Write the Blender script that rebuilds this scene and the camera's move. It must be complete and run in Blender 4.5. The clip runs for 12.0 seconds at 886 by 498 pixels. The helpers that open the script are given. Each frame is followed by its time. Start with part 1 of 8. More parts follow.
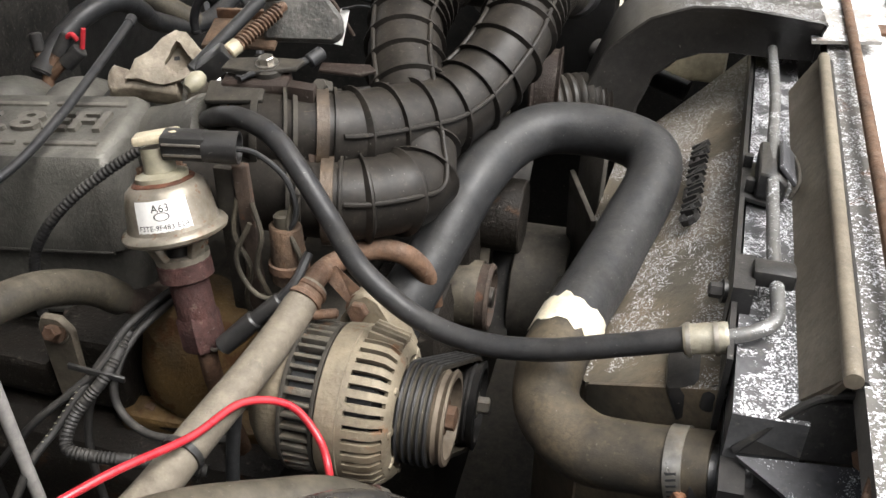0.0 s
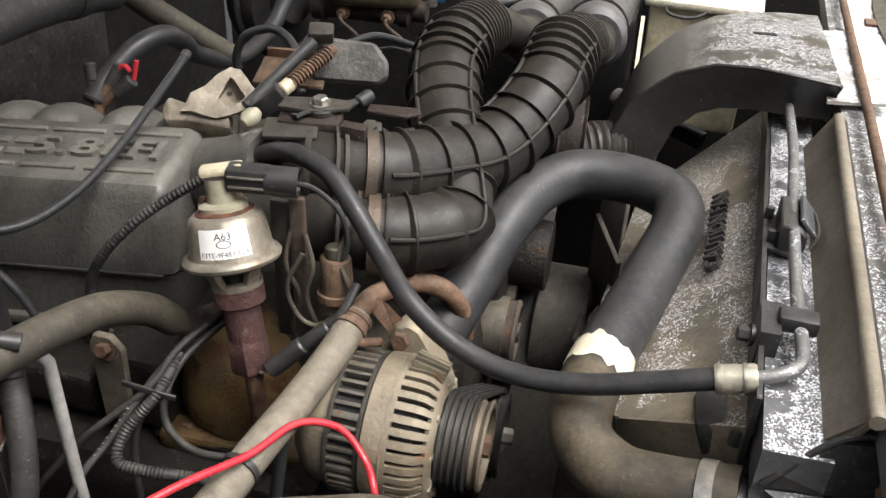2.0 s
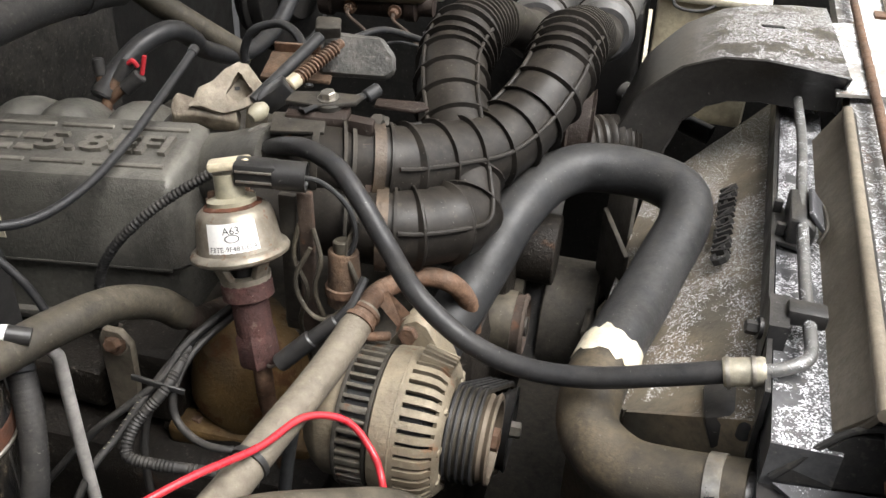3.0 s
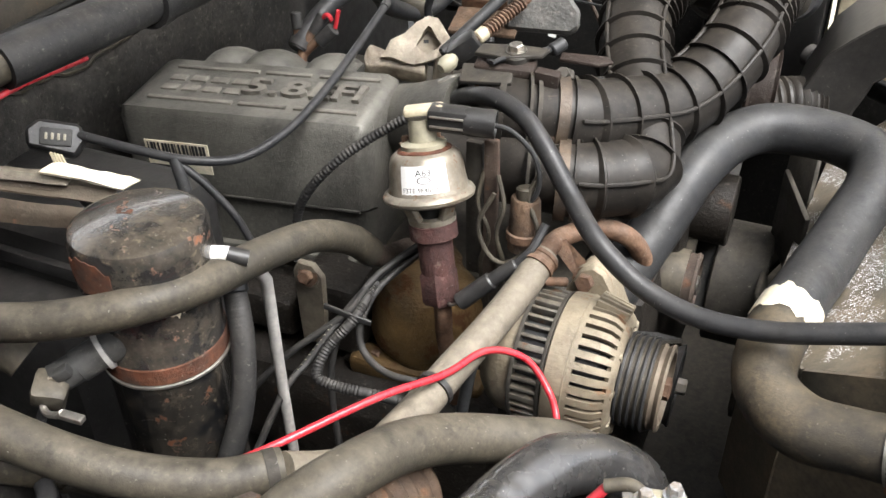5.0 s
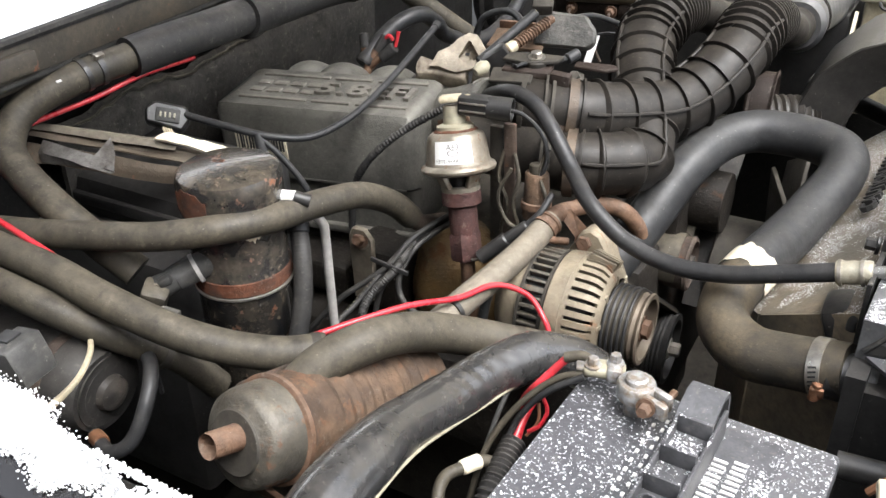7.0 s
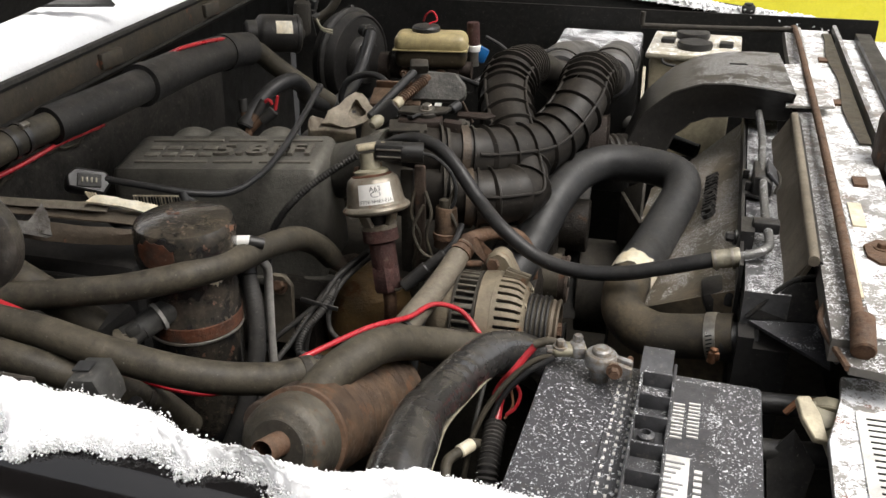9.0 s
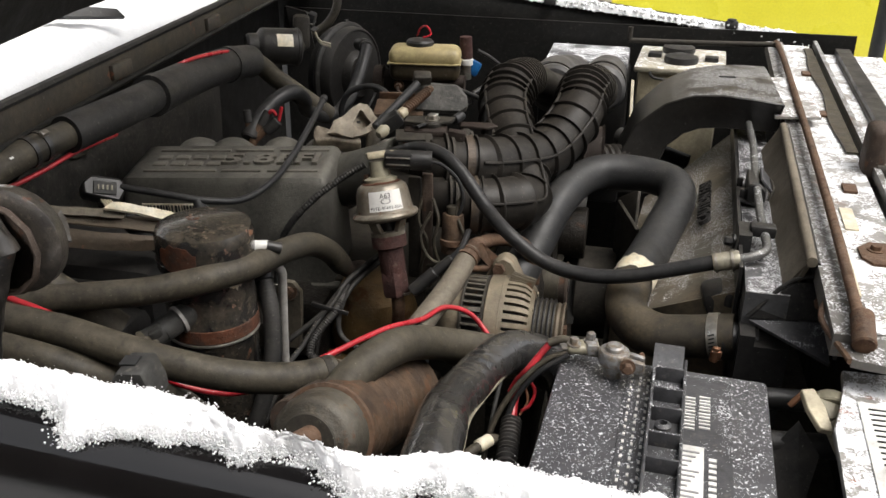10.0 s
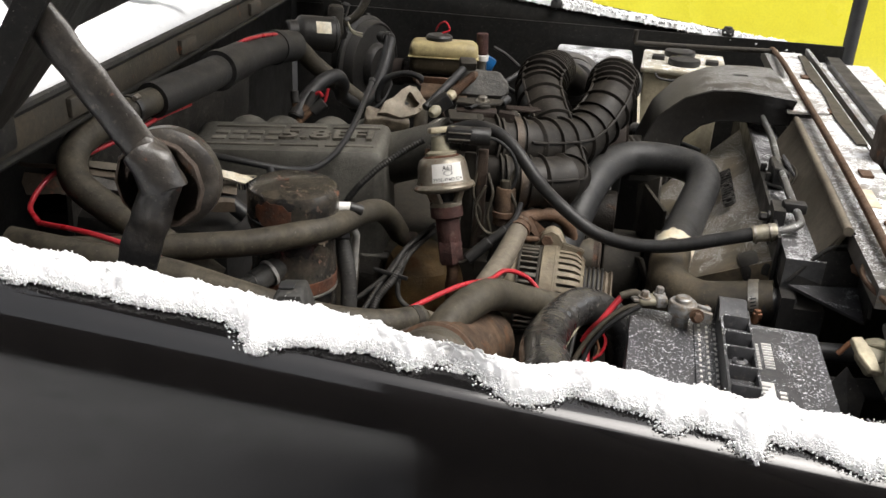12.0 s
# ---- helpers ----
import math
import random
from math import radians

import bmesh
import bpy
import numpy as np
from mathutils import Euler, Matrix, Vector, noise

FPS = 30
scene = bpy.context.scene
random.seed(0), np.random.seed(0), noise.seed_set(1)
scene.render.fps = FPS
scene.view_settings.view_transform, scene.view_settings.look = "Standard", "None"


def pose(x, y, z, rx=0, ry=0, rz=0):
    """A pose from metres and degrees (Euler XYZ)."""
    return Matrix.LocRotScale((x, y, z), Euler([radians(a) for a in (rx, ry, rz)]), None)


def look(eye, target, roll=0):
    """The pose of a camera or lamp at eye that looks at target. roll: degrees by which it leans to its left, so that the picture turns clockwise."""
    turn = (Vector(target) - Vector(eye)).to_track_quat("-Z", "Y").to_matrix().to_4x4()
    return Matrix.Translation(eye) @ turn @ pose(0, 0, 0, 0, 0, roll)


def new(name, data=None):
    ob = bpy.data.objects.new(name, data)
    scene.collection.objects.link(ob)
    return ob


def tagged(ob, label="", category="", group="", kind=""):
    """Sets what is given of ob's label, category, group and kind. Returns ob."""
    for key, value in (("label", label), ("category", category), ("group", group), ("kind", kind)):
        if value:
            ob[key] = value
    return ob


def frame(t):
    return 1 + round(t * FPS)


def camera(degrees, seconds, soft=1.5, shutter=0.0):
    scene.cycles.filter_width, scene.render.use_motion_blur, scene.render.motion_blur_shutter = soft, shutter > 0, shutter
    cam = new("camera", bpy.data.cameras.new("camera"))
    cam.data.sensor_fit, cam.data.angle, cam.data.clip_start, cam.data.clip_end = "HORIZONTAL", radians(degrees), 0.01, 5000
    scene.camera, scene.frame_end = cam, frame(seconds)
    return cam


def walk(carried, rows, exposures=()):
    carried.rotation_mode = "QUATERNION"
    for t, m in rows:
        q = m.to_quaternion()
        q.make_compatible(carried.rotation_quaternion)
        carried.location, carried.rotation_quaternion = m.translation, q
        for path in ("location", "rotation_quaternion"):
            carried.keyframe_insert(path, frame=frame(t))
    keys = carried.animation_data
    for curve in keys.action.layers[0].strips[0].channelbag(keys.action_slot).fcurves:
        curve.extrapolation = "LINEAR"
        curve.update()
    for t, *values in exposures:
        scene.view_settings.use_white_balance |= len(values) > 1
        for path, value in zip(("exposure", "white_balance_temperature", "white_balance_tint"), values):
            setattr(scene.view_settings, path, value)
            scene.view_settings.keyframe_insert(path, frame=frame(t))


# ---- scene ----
cam = camera(53.3, 12.0)
METRES, EYE, TILT, LEAN, TURN = 0.78, 1.62, -34.0, 0.0, 14.0
ROWS = [
    (0.0, 0.0, 0.0, 0.0, 0.0, 0.0, -0.0),
    (0.5, -0.03, -0.0258, 0.0046, -1.08, 1.52, -0.82),
    (1.0, -0.0431, -0.0425, 0.0041, -0.47, 2.26, -1.5),
    (1.5, -0.0545, -0.0497, 0.0041, -0.47, 2.73, -2.16),
    (2.0, -0.0602, -0.0548, 0.0022, -0.86, 2.11, -2.21),
    (2.5, -0.06, -0.0554, 0.001, -0.82, 1.82, -2.12),
    (4.5, -0.0788, -0.0737, -0.0115, 5.34, 0.39, -3.69),
    (5.0, -0.0974, -0.0957, -0.0284, 8.95, -0.78, -5.03),
    (5.5, -0.0909, -0.1379, -0.0504, 13.23, -0.7, -6.7),
    (6.0, -0.0494, -0.1916, -0.0815, 15.28, 0.05, -7.72),
    (6.5, -0.0087, -0.2458, -0.1223, 13.91, 0.32, -7.8),
    (7.0, 0.0228, -0.3052, -0.1555, 13.82, 2.62, -7.26),
    (7.5, 0.0069, -0.3594, -0.1789, 11.86, 4.7, -6.1),
    (9.5, -0.221, -0.4879, -0.2612, -1.93, 8.84, 0.54),
    (10.0, -0.2301, -0.503, -0.2704, -1.84, 9.36, 0.28),
    (10.5, -0.2482, -0.5198, -0.2833, -1.58, 10.2, -0.08),
    (11.0, -0.2982, -0.5335, -0.3009, -1.88, 10.61, 0.03),
    (11.5, -0.3812, -0.5569, -0.3315, -2.42, 10.91, -0.23),
    (12.0, -0.4085, -0.5774, -0.3578, -5.04, 10.13, -0.36),
]
walk(cam, [(t, pose(0, 0, EYE, TILT, LEAN, TURN) @ pose(METRES * x, METRES * y, METRES * z, 90 + pitch, roll, yaw)) for t, x, y, z, yaw, pitch, roll in ROWS],
     [(0, 1.72, 6480, 10), (2.5, 1.74, 6480, 10), (4.3, 2.10, 6430, 10), (5, 2.20, 6380, 10), (5.5, 2.30, 6330, 10), (6, 2.44, 6280, 10), (6.5, 2.52, 6200, 10), (7, 2.12, 6300, 10), (7.5, 1.72, 6400, 10), (8.5, 1.07, 6700, 10), (9.5, 0.81, 6650, 10), (11, 0.83, 6650, 10), (12, 0.92, 6700, 10)])

# ---- world, sun ----
world = bpy.data.worlds.new("sky")
scene.world = world
world.use_nodes = True
wn = world.node_tree
sky = wn.nodes.new("ShaderNodeTexSky")
sky.sky_type = "NISHITA"
sky.sun_disc = False
sky.sun_elevation, sky.sun_rotation = radians(63), radians(109)
sky.air_density, sky.dust_density, sky.ozone_density = 1.0, 4.0, 1.0
grey = wn.nodes.new("ShaderNodeHueSaturation")
grey.inputs["Saturation"].default_value = 0.22
wn.links.new(sky.outputs[0], grey.inputs["Color"])
wn.links.new(grey.outputs[0], wn.nodes["Background"].inputs[0])
wn.nodes["Background"].inputs[1].default_value = 0.15
sun_data = bpy.data.lights.new("sun", "SUN")
sun_data.energy, sun_data.angle, sun_data.color = 1.5, radians(40), (1.0, 0.98, 0.955)
sun = new("sun", sun_data)
sun.matrix_world = look((3.4, -0.6, 8.2), (0, 0.6, 1.2))


# ---- materials ----
def mat(name, col, rough=0.6, metal=0.0, col2=None, amt=0.5, scale=25.0, sharp=0.25, bump=0.15, bscale=260.0,
        dust=0.0, dust_col=(0.27, 0.24, 0.2), rust=0.0, rust_col=(0.16, 0.06, 0.03), snow=0.0, coat=0.0, spots=0.25, patch=0.0, grain_size=640.0, drift=26.0, snow_up=0.25, cap=9.0, spec=0.5):
    """Worn surface: base and second colour by coarse noise, dust on faces that look up, rust blotches, snow grains."""
    m = bpy.data.materials.new(name)
    m.use_nodes = True
    nt = m.node_tree
    bs = nt.nodes["Principled BSDF"]
    bs.inputs["Roughness"].default_value = rough
    bs.inputs["Metallic"].default_value = metal
    bs.inputs["Coat Weight"].default_value = coat
    bs.inputs["Coat Roughness"].default_value = 0.06
    tc = nt.nodes.new("ShaderNodeTexCoord").outputs["Object"]

    def noise_tex(sc, detail=5.0, rough_n=0.6):
        n = nt.nodes.new("ShaderNodeTexNoise")
        n.inputs["Scale"].default_value, n.inputs["Detail"].default_value, n.inputs["Roughness"].default_value = sc, detail, rough_n
        nt.links.new(tc, n.inputs["Vector"])
        return n.outputs["Fac"]

    def ramp(src, lo, hi):
        r = nt.nodes.new("ShaderNodeMapRange")
        r.inputs["From Min"].default_value, r.inputs["From Max"].default_value = lo, hi
        nt.links.new(src, r.inputs["Value"])
        return r.outputs[0]

    def times(a, b):
        n = nt.nodes.new("ShaderNodeMath")
        n.operation = "MULTIPLY"
        for k, v in enumerate((a, b)):
            if isinstance(v, float):
                n.inputs[k].default_value = v
            else:
                nt.links.new(v, n.inputs[k])
        return n.outputs[0]

    def mix(fac, a, b):
        n = nt.nodes.new("ShaderNodeMix")
        n.data_type = "RGBA"
        nt.links.new(fac, n.inputs["Factor"])
        for k, v in ((6, a), (7, b)):
            if isinstance(v, tuple):
                n.inputs[k].default_value = (*v, 1)
            else:
                nt.links.new(v, n.inputs[k])
        return n.outputs[2]

    big = noise_tex(scale)
    fine = noise_tex(bscale, 3.0)
    c2 = col2 if col2 else tuple(v * 0.6 for v in col)
    out = mix(ramp(big, 0.5 - sharp, 0.5 + sharp) if amt >= 0.5 else times(ramp(big, 0.5 - sharp, 0.5 + sharp), amt * 2.0), col, c2)
    grain = noise_tex(bscale * 0.45, 9.0, 0.72)
    out = mix(times(ramp(grain, 0.42, 0.62), 0.55 if bump else 0.2), out, tuple(v * 0.5 for v in col))
    if spots:
        grime = times(ramp(noise_tex(scale * 0.3 + 5.0, 8.0, 0.72), 0.5, 0.63), 0.6)
        out = mix(grime, out, tuple(v * 0.38 for v in col))
        out = mix(times(ramp(noise_tex(330.0, 3.0, 0.6), 0.69, 0.73), 0.3), out, (0.42, 0.4, 0.36))
        out = mix(times(ramp(noise_tex(120.0, 6.0, 0.7), 0.58, 0.7), float(spots)), out, dust_col)
    rgh = None
    up = None
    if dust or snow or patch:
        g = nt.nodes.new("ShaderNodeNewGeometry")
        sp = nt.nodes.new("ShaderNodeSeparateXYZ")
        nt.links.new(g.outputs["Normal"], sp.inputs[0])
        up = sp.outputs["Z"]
    if rust:
        f = ramp(noise_tex(scale * 1.7, 8.0, 0.7), 0.62 - rust * 0.3, 0.68 - rust * 0.25)
        out = mix(f, out, mix(fine, rust_col, tuple(v * 1.9 for v in rust_col)))
        rgh = f
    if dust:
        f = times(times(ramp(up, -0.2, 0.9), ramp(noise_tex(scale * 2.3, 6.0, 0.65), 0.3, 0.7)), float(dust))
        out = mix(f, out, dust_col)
    if snow:
        v = nt.nodes.new("ShaderNodeTexVoronoi")
        v.inputs["Scale"].default_value = grain_size
        warp = nt.nodes.new("ShaderNodeTexNoise")
        warp.inputs["Scale"].default_value = grain_size * 1.6
        nt.links.new(tc, warp.inputs["Vector"])
        scaled = nt.nodes.new("ShaderNodeVectorMath")
        scaled.operation = "MULTIPLY_ADD"
        scaled.inputs[1].default_value = (2.2 / grain_size,) * 3
        nt.links.new(warp.outputs["Color"], scaled.inputs[0])
        nt.links.new(tc, scaled.inputs[2])
        nt.links.new(scaled.outputs[0], v.inputs["Vector"])
        cell = nt.nodes.new("ShaderNodeSeparateColor")
        nt.links.new(v.outputs["Color"], cell.inputs[0])
        dot = nt.nodes.new("ShaderNodeMath")
        dot.operation = "LESS_THAN"
        nt.links.new(v.outputs["Distance"], dot.inputs[0])
        cap_at = nt.nodes.new("ShaderNodeMath")
        cap_at.operation = "MINIMUM"
        cap_at.inputs[1].default_value = cap
        nt.links.new(times(ramp(noise_tex(drift, 6.0, 0.65), 0.42, 0.72), snow), cap_at.inputs[0])
        nt.links.new(times(cap_at.outputs[0], ramp_to(nt, cell.outputs[0], 0.1, 1.35)), dot.inputs[1])
        f = times(dot.outputs[0], ramp(up, snow_up, snow_up + 0.2))
        out = mix(f, out, (0.85, 0.86, 0.88))
        rgh = f
    if patch:
        f = times(ramp(noise_tex(24.0, 12.0, 0.74), 0.60 - patch * 0.2, 0.64 - patch * 0.2), ramp(up, 0.3, 0.5))
        out = mix(f, out, (0.85, 0.86, 0.88))
    nt.links.new(out, bs.inputs["Base Color"])
    bs.inputs["Specular IOR Level"].default_value = spec
    if rgh is not None and rough < 0.7:
        r = nt.nodes.new("ShaderNodeMapRange")
        r.inputs["To Min"].default_value, r.inputs["To Max"].default_value = rough, 0.85
        nt.links.new(rgh, r.inputs["Value"])
        nt.links.new(r.outputs[0], bs.inputs["Roughness"])
    else:
        nt.links.new(ramp_to(nt, big, max(0.04, rough - 0.12), min(1.0, rough + 0.12)), bs.inputs["Roughness"])
    if bump:
        b = nt.nodes.new("ShaderNodeBump")
        b.inputs["Strength"].default_value, b.inputs["Distance"].default_value = min(1.0, bump * 1.8), 0.0025
        nt.links.new(times(fine, grain), b.inputs["Height"])
        nt.links.new(b.outputs[0], bs.inputs["Normal"])
    return m


def ramp_to(nt, src, lo, hi):
    r = nt.nodes.new("ShaderNodeMapRange")
    r.inputs["From Min"].default_value, r.inputs["From Max"].default_value = 0.3, 0.7
    r.inputs["To Min"].default_value, r.inputs["To Max"].default_value = lo, hi
    nt.links.new(src, r.inputs["Value"])
    return r.outputs[0]


M = {
    "rubber": mat("rubber", (0.016, 0.0165, 0.018), 0.42, col2=(0.03, 0.03, 0.031), spots=0.06, dust=0.08, bump=0.1, spec=0.24),
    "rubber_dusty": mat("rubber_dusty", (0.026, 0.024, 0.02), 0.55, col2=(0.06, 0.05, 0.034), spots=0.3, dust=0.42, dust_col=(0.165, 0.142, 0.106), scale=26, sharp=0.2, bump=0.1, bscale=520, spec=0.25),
    "hose_grey": mat("hose_grey", (0.021, 0.0215, 0.0225), 0.48, col2=(0.032, 0.033, 0.034), spots=0.05, dust=0.08, bump=0.1, bscale=400, spec=0.25),
    "duct": mat("duct", (0.0105, 0.0096, 0.0088), 0.48, col2=(0.024, 0.0205, 0.017), spots=0.2, spec=0.22, dust=0.14, dust_col=(0.15, 0.125, 0.095), bump=0.08),
    "rubber_matte": mat("rubber_matte", (0.016, 0.016, 0.0165), 0.55, col2=(0.028, 0.027, 0.026), spots=0.15, dust=0.15, scale=18, bump=0.08, bscale=500, spec=0.25),
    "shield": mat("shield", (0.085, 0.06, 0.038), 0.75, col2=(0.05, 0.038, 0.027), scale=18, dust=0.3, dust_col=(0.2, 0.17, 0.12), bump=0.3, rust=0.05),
    "foil": mat("foil", (0.2, 0.19, 0.175), 0.5, metal=0.4, col2=(0.07, 0.06, 0.05), scale=45, sharp=0.12, bump=0.4),
    "insulation": mat("insulation", (0.022, 0.021, 0.02), 0.9, col2=(0.05, 0.046, 0.04), scale=30, bump=0.5, bscale=300, dust=0.2, spec=0.15),
    "duct_grey": mat("duct_grey", (0.035, 0.035, 0.037), 0.42, col2=(0.06, 0.06, 0.06), spots=0.15, dust=0.25, scale=14, bump=0.1),
    "black_plastic": mat("black_plastic", (0.016, 0.016, 0.0165), 0.4, col2=(0.03, 0.029, 0.028), spots=0.06, dust=0.08, bump=0.1, spec=0.4),
    "snorkel": mat("snorkel", (0.017, 0.0165, 0.016), 0.34, col2=(0.032, 0.03, 0.028), snow=2.8, snow_up=0.9, drift=24.0, grain_size=620.0, cap=0.45, spots=0.1, dust=0.2, dust_col=(0.16, 0.14, 0.11)),
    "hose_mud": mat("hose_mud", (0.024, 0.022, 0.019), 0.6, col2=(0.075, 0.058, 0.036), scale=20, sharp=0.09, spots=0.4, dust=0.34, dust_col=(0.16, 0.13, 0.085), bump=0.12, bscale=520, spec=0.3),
    "white_tube": mat("white_tube", (0.52, 0.5, 0.47), 0.45, metal=0.25, col2=(0.36, 0.34, 0.31), scale=50, bump=0.1),
    "ferrule": mat("ferrule", (0.5, 0.47, 0.38), 0.4, metal=0.4, col2=(0.3, 0.26, 0.18), scale=90, bump=0.2),
    "plastic_frost": mat("plastic_frost", (0.05, 0.05, 0.053), 0.45, col2=(0.085, 0.085, 0.09), snow=0.55, bump=0.12),
    "shroud": mat("shroud", (0.095, 0.086, 0.069), 0.42, col2=(0.19, 0.15, 0.1), dust=0.4, dust_col=(0.18, 0.155, 0.115), snow=1.5, snow_up=0.45, scale=12, sharp=0.15, drift=16.0, grain_size=640.0, cap=0.33),
    "rad_snow": mat("rad_snow", (0.075, 0.075, 0.077), 0.4, col2=(0.12, 0.12, 0.122), snow=2.6, bump=0.12, grain_size=760.0, drift=34.0, cap=0.46),
    "pipe_steel": mat("pipe_steel", (0.2, 0.2, 0.195), 0.4, metal=0.4, col2=(0.13, 0.125, 0.115), scale=50, snow=0.5, drift=80.0, grain_size=800.0),
    "battery": mat("battery", (0.06, 0.061, 0.066), 0.38, col2=(0.08, 0.08, 0.086), snow=0.72, bump=0.15, grain_size=470.0, drift=300.0),
    "alu_letter": mat("alu_letter", (0.14, 0.13, 0.112), 0.5, metal=0.25, col2=(0.2, 0.185, 0.155), scale=30, dust=0.45, dust_col=(0.27, 0.25, 0.21), bump=0.3, bscale=420),
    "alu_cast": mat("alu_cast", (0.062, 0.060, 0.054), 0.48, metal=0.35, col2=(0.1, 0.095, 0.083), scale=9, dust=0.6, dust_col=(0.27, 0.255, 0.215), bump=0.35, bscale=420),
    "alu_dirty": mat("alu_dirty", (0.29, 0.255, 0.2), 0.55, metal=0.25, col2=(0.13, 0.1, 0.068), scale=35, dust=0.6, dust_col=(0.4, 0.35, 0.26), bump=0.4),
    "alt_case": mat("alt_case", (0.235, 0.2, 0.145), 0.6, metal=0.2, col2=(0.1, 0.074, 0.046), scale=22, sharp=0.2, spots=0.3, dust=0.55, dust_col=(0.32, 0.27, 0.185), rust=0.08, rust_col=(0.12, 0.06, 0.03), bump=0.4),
    "pipe_brown": mat("pipe_brown", (0.14, 0.108, 0.075), 0.6, metal=0.2, col2=(0.06, 0.045, 0.034), scale=30, dust=0.4, dust_col=(0.24, 0.2, 0.14), bump=0.3),
    "iron_black": mat("iron_black", (0.026, 0.0245, 0.022), 0.65, col2=(0.05, 0.044, 0.036), dust=0.25, dust_col=(0.13, 0.11, 0.08), spec=0.2),
    "rusty": mat("rusty", (0.085, 0.044, 0.027), 0.8, col2=(0.16, 0.095, 0.058), scale=40, dust=0.2, bump=0.5, spec=0.2),
    "rust_red": mat("rust_red", (0.045, 0.025, 0.023), 0.8, col2=(0.085, 0.038, 0.032), scale=60, bump=0.6, spec=0.2),
    "can_paint": mat("can_paint", (0.011, 0.0115, 0.013), 0.27, col2=(0.055, 0.047, 0.037), sharp=0.08, spots=0.5, rust=0.03, coat=0.4, rust_col=(0.15, 0.06, 0.03), dust=0.22, dust_col=(0.2, 0.16, 0.11), scale=30, bump=0.14, spec=0.5),
    "rust_bright": mat("rust_bright", (0.15, 0.055, 0.028), 0.8, col2=(0.045, 0.033, 0.027), scale=55, sharp=0.15, bump=0.5, spec=0.2),
    "rusty_black": mat("rusty_black", (0.012, 0.012, 0.013), 0.34, col2=(0.06, 0.052, 0.044), sharp=0.1, spots=0.4, rust=0.04, coat=0.25, rust_col=(0.13, 0.042, 0.022), dust=0.2, dust_col=(0.2, 0.17, 0.13), scale=16, bump=0.25, spec=0.45),
    "rusty_case": mat("rusty_case", (0.085, 0.06, 0.045), 0.72, col2=(0.045, 0.037, 0.032), rust=0.15, rust_col=(0.07, 0.036, 0.022), scale=25, bump=0.4, spec=0.25),
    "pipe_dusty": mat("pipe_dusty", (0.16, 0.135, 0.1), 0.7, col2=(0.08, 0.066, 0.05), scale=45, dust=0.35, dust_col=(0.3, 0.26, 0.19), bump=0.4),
    "block_tan": mat("block_tan", (0.19, 0.115, 0.042), 0.6, col2=(0.022, 0.016, 0.011), scale=14, sharp=0.22, rust=0.22, rust_col=(0.05, 0.022, 0.008), spots=0.1, bump=0.5, spec=0.25),
    "clamp_rust": mat("clamp_rust", (0.11, 0.078, 0.05), 0.55, metal=0.3, col2=(0.03, 0.024, 0.02), scale=30, sharp=0.15, bump=0.3),
    "rusty_dark": mat("rusty_dark", (0.035, 0.023, 0.017), 0.65, col2=(0.02, 0.016, 0.014), scale=30, bump=0.4, spec=0.25),
    "pump_metal": mat("pump_metal", (0.1, 0.092, 0.076), 0.5, metal=0.25, col2=(0.028, 0.024, 0.02), scale=34, sharp=0.12, spots=0.3, rust=0.22, rust_col=(0.075, 0.04, 0.023), dust=0.3, dust_col=(0.22, 0.18, 0.12), bump=0.4),
    "barrel_rust": mat("barrel_rust", (0.115, 0.074, 0.047), 0.8, col2=(0.04, 0.03, 0.024), scale=34, sharp=0.15, rust=0.15, rust_col=(0.07, 0.038, 0.022), bump=0.5, spec=0.2),
    "stop_grey": mat("stop_grey", (0.036, 0.036, 0.035), 0.6, col2=(0.055, 0.052, 0.046), scale=40, bump=0.1, spec=0.3),
    "oily_iron": mat("oily_iron", (0.016, 0.0125, 0.009), 0.6, col2=(0.008, 0.007, 0.006), scale=12, rust=0.05, rust_col=(0.03, 0.016, 0.008), bump=0.5, spec=0.25),
    "cream": mat("cream", (0.58, 0.52, 0.38), 0.45, col2=(0.42, 0.34, 0.21), scale=30, bump=0.1),
    "cream_dull": mat("cream_dull", (0.36, 0.33, 0.24), 0.45, col2=(0.22, 0.2, 0.14), scale=40, bump=0.1),
    "tank_lid": mat("tank_lid", (0.5, 0.46, 0.36), 0.45, col2=(0.38, 0.34, 0.25), scale=12, snow=1.3, drift=60.0, bump=0.1),
    "frosted": mat("frosted", (0.1, 0.1, 0.102), 0.5, col2=(0.16, 0.16, 0.165), scale=10, snow=1.5, drift=14.0),
    "tank_cream": mat("tank_cream", (0.52, 0.47, 0.35), 0.45, col2=(0.4, 0.35, 0.24), scale=10, snow=0.5, bump=0.1),
    "booster": mat("booster", (0.016, 0.0155, 0.015), 0.46, col2=(0.03, 0.028, 0.026), scale=9, spots=0.15, dust=0.1, spec=0.3),
    "reservoir_low": mat("reservoir_low", (0.06, 0.046, 0.027), 0.4, col2=(0.045, 0.035, 0.022), scale=16, bump=0.08),
    "reservoir": mat("reservoir", (0.5, 0.42, 0.22), 0.4, col2=(0.36, 0.28, 0.13), scale=16, bump=0.08),
    "grey_can": mat("grey_can", (0.34, 0.31, 0.25), 0.42, metal=0.45, col2=(0.1, 0.068, 0.038), scale=48, sharp=0.2, spots=0.25, dust=0.3, rust=0.13, rust_col=(0.13, 0.06, 0.028)),
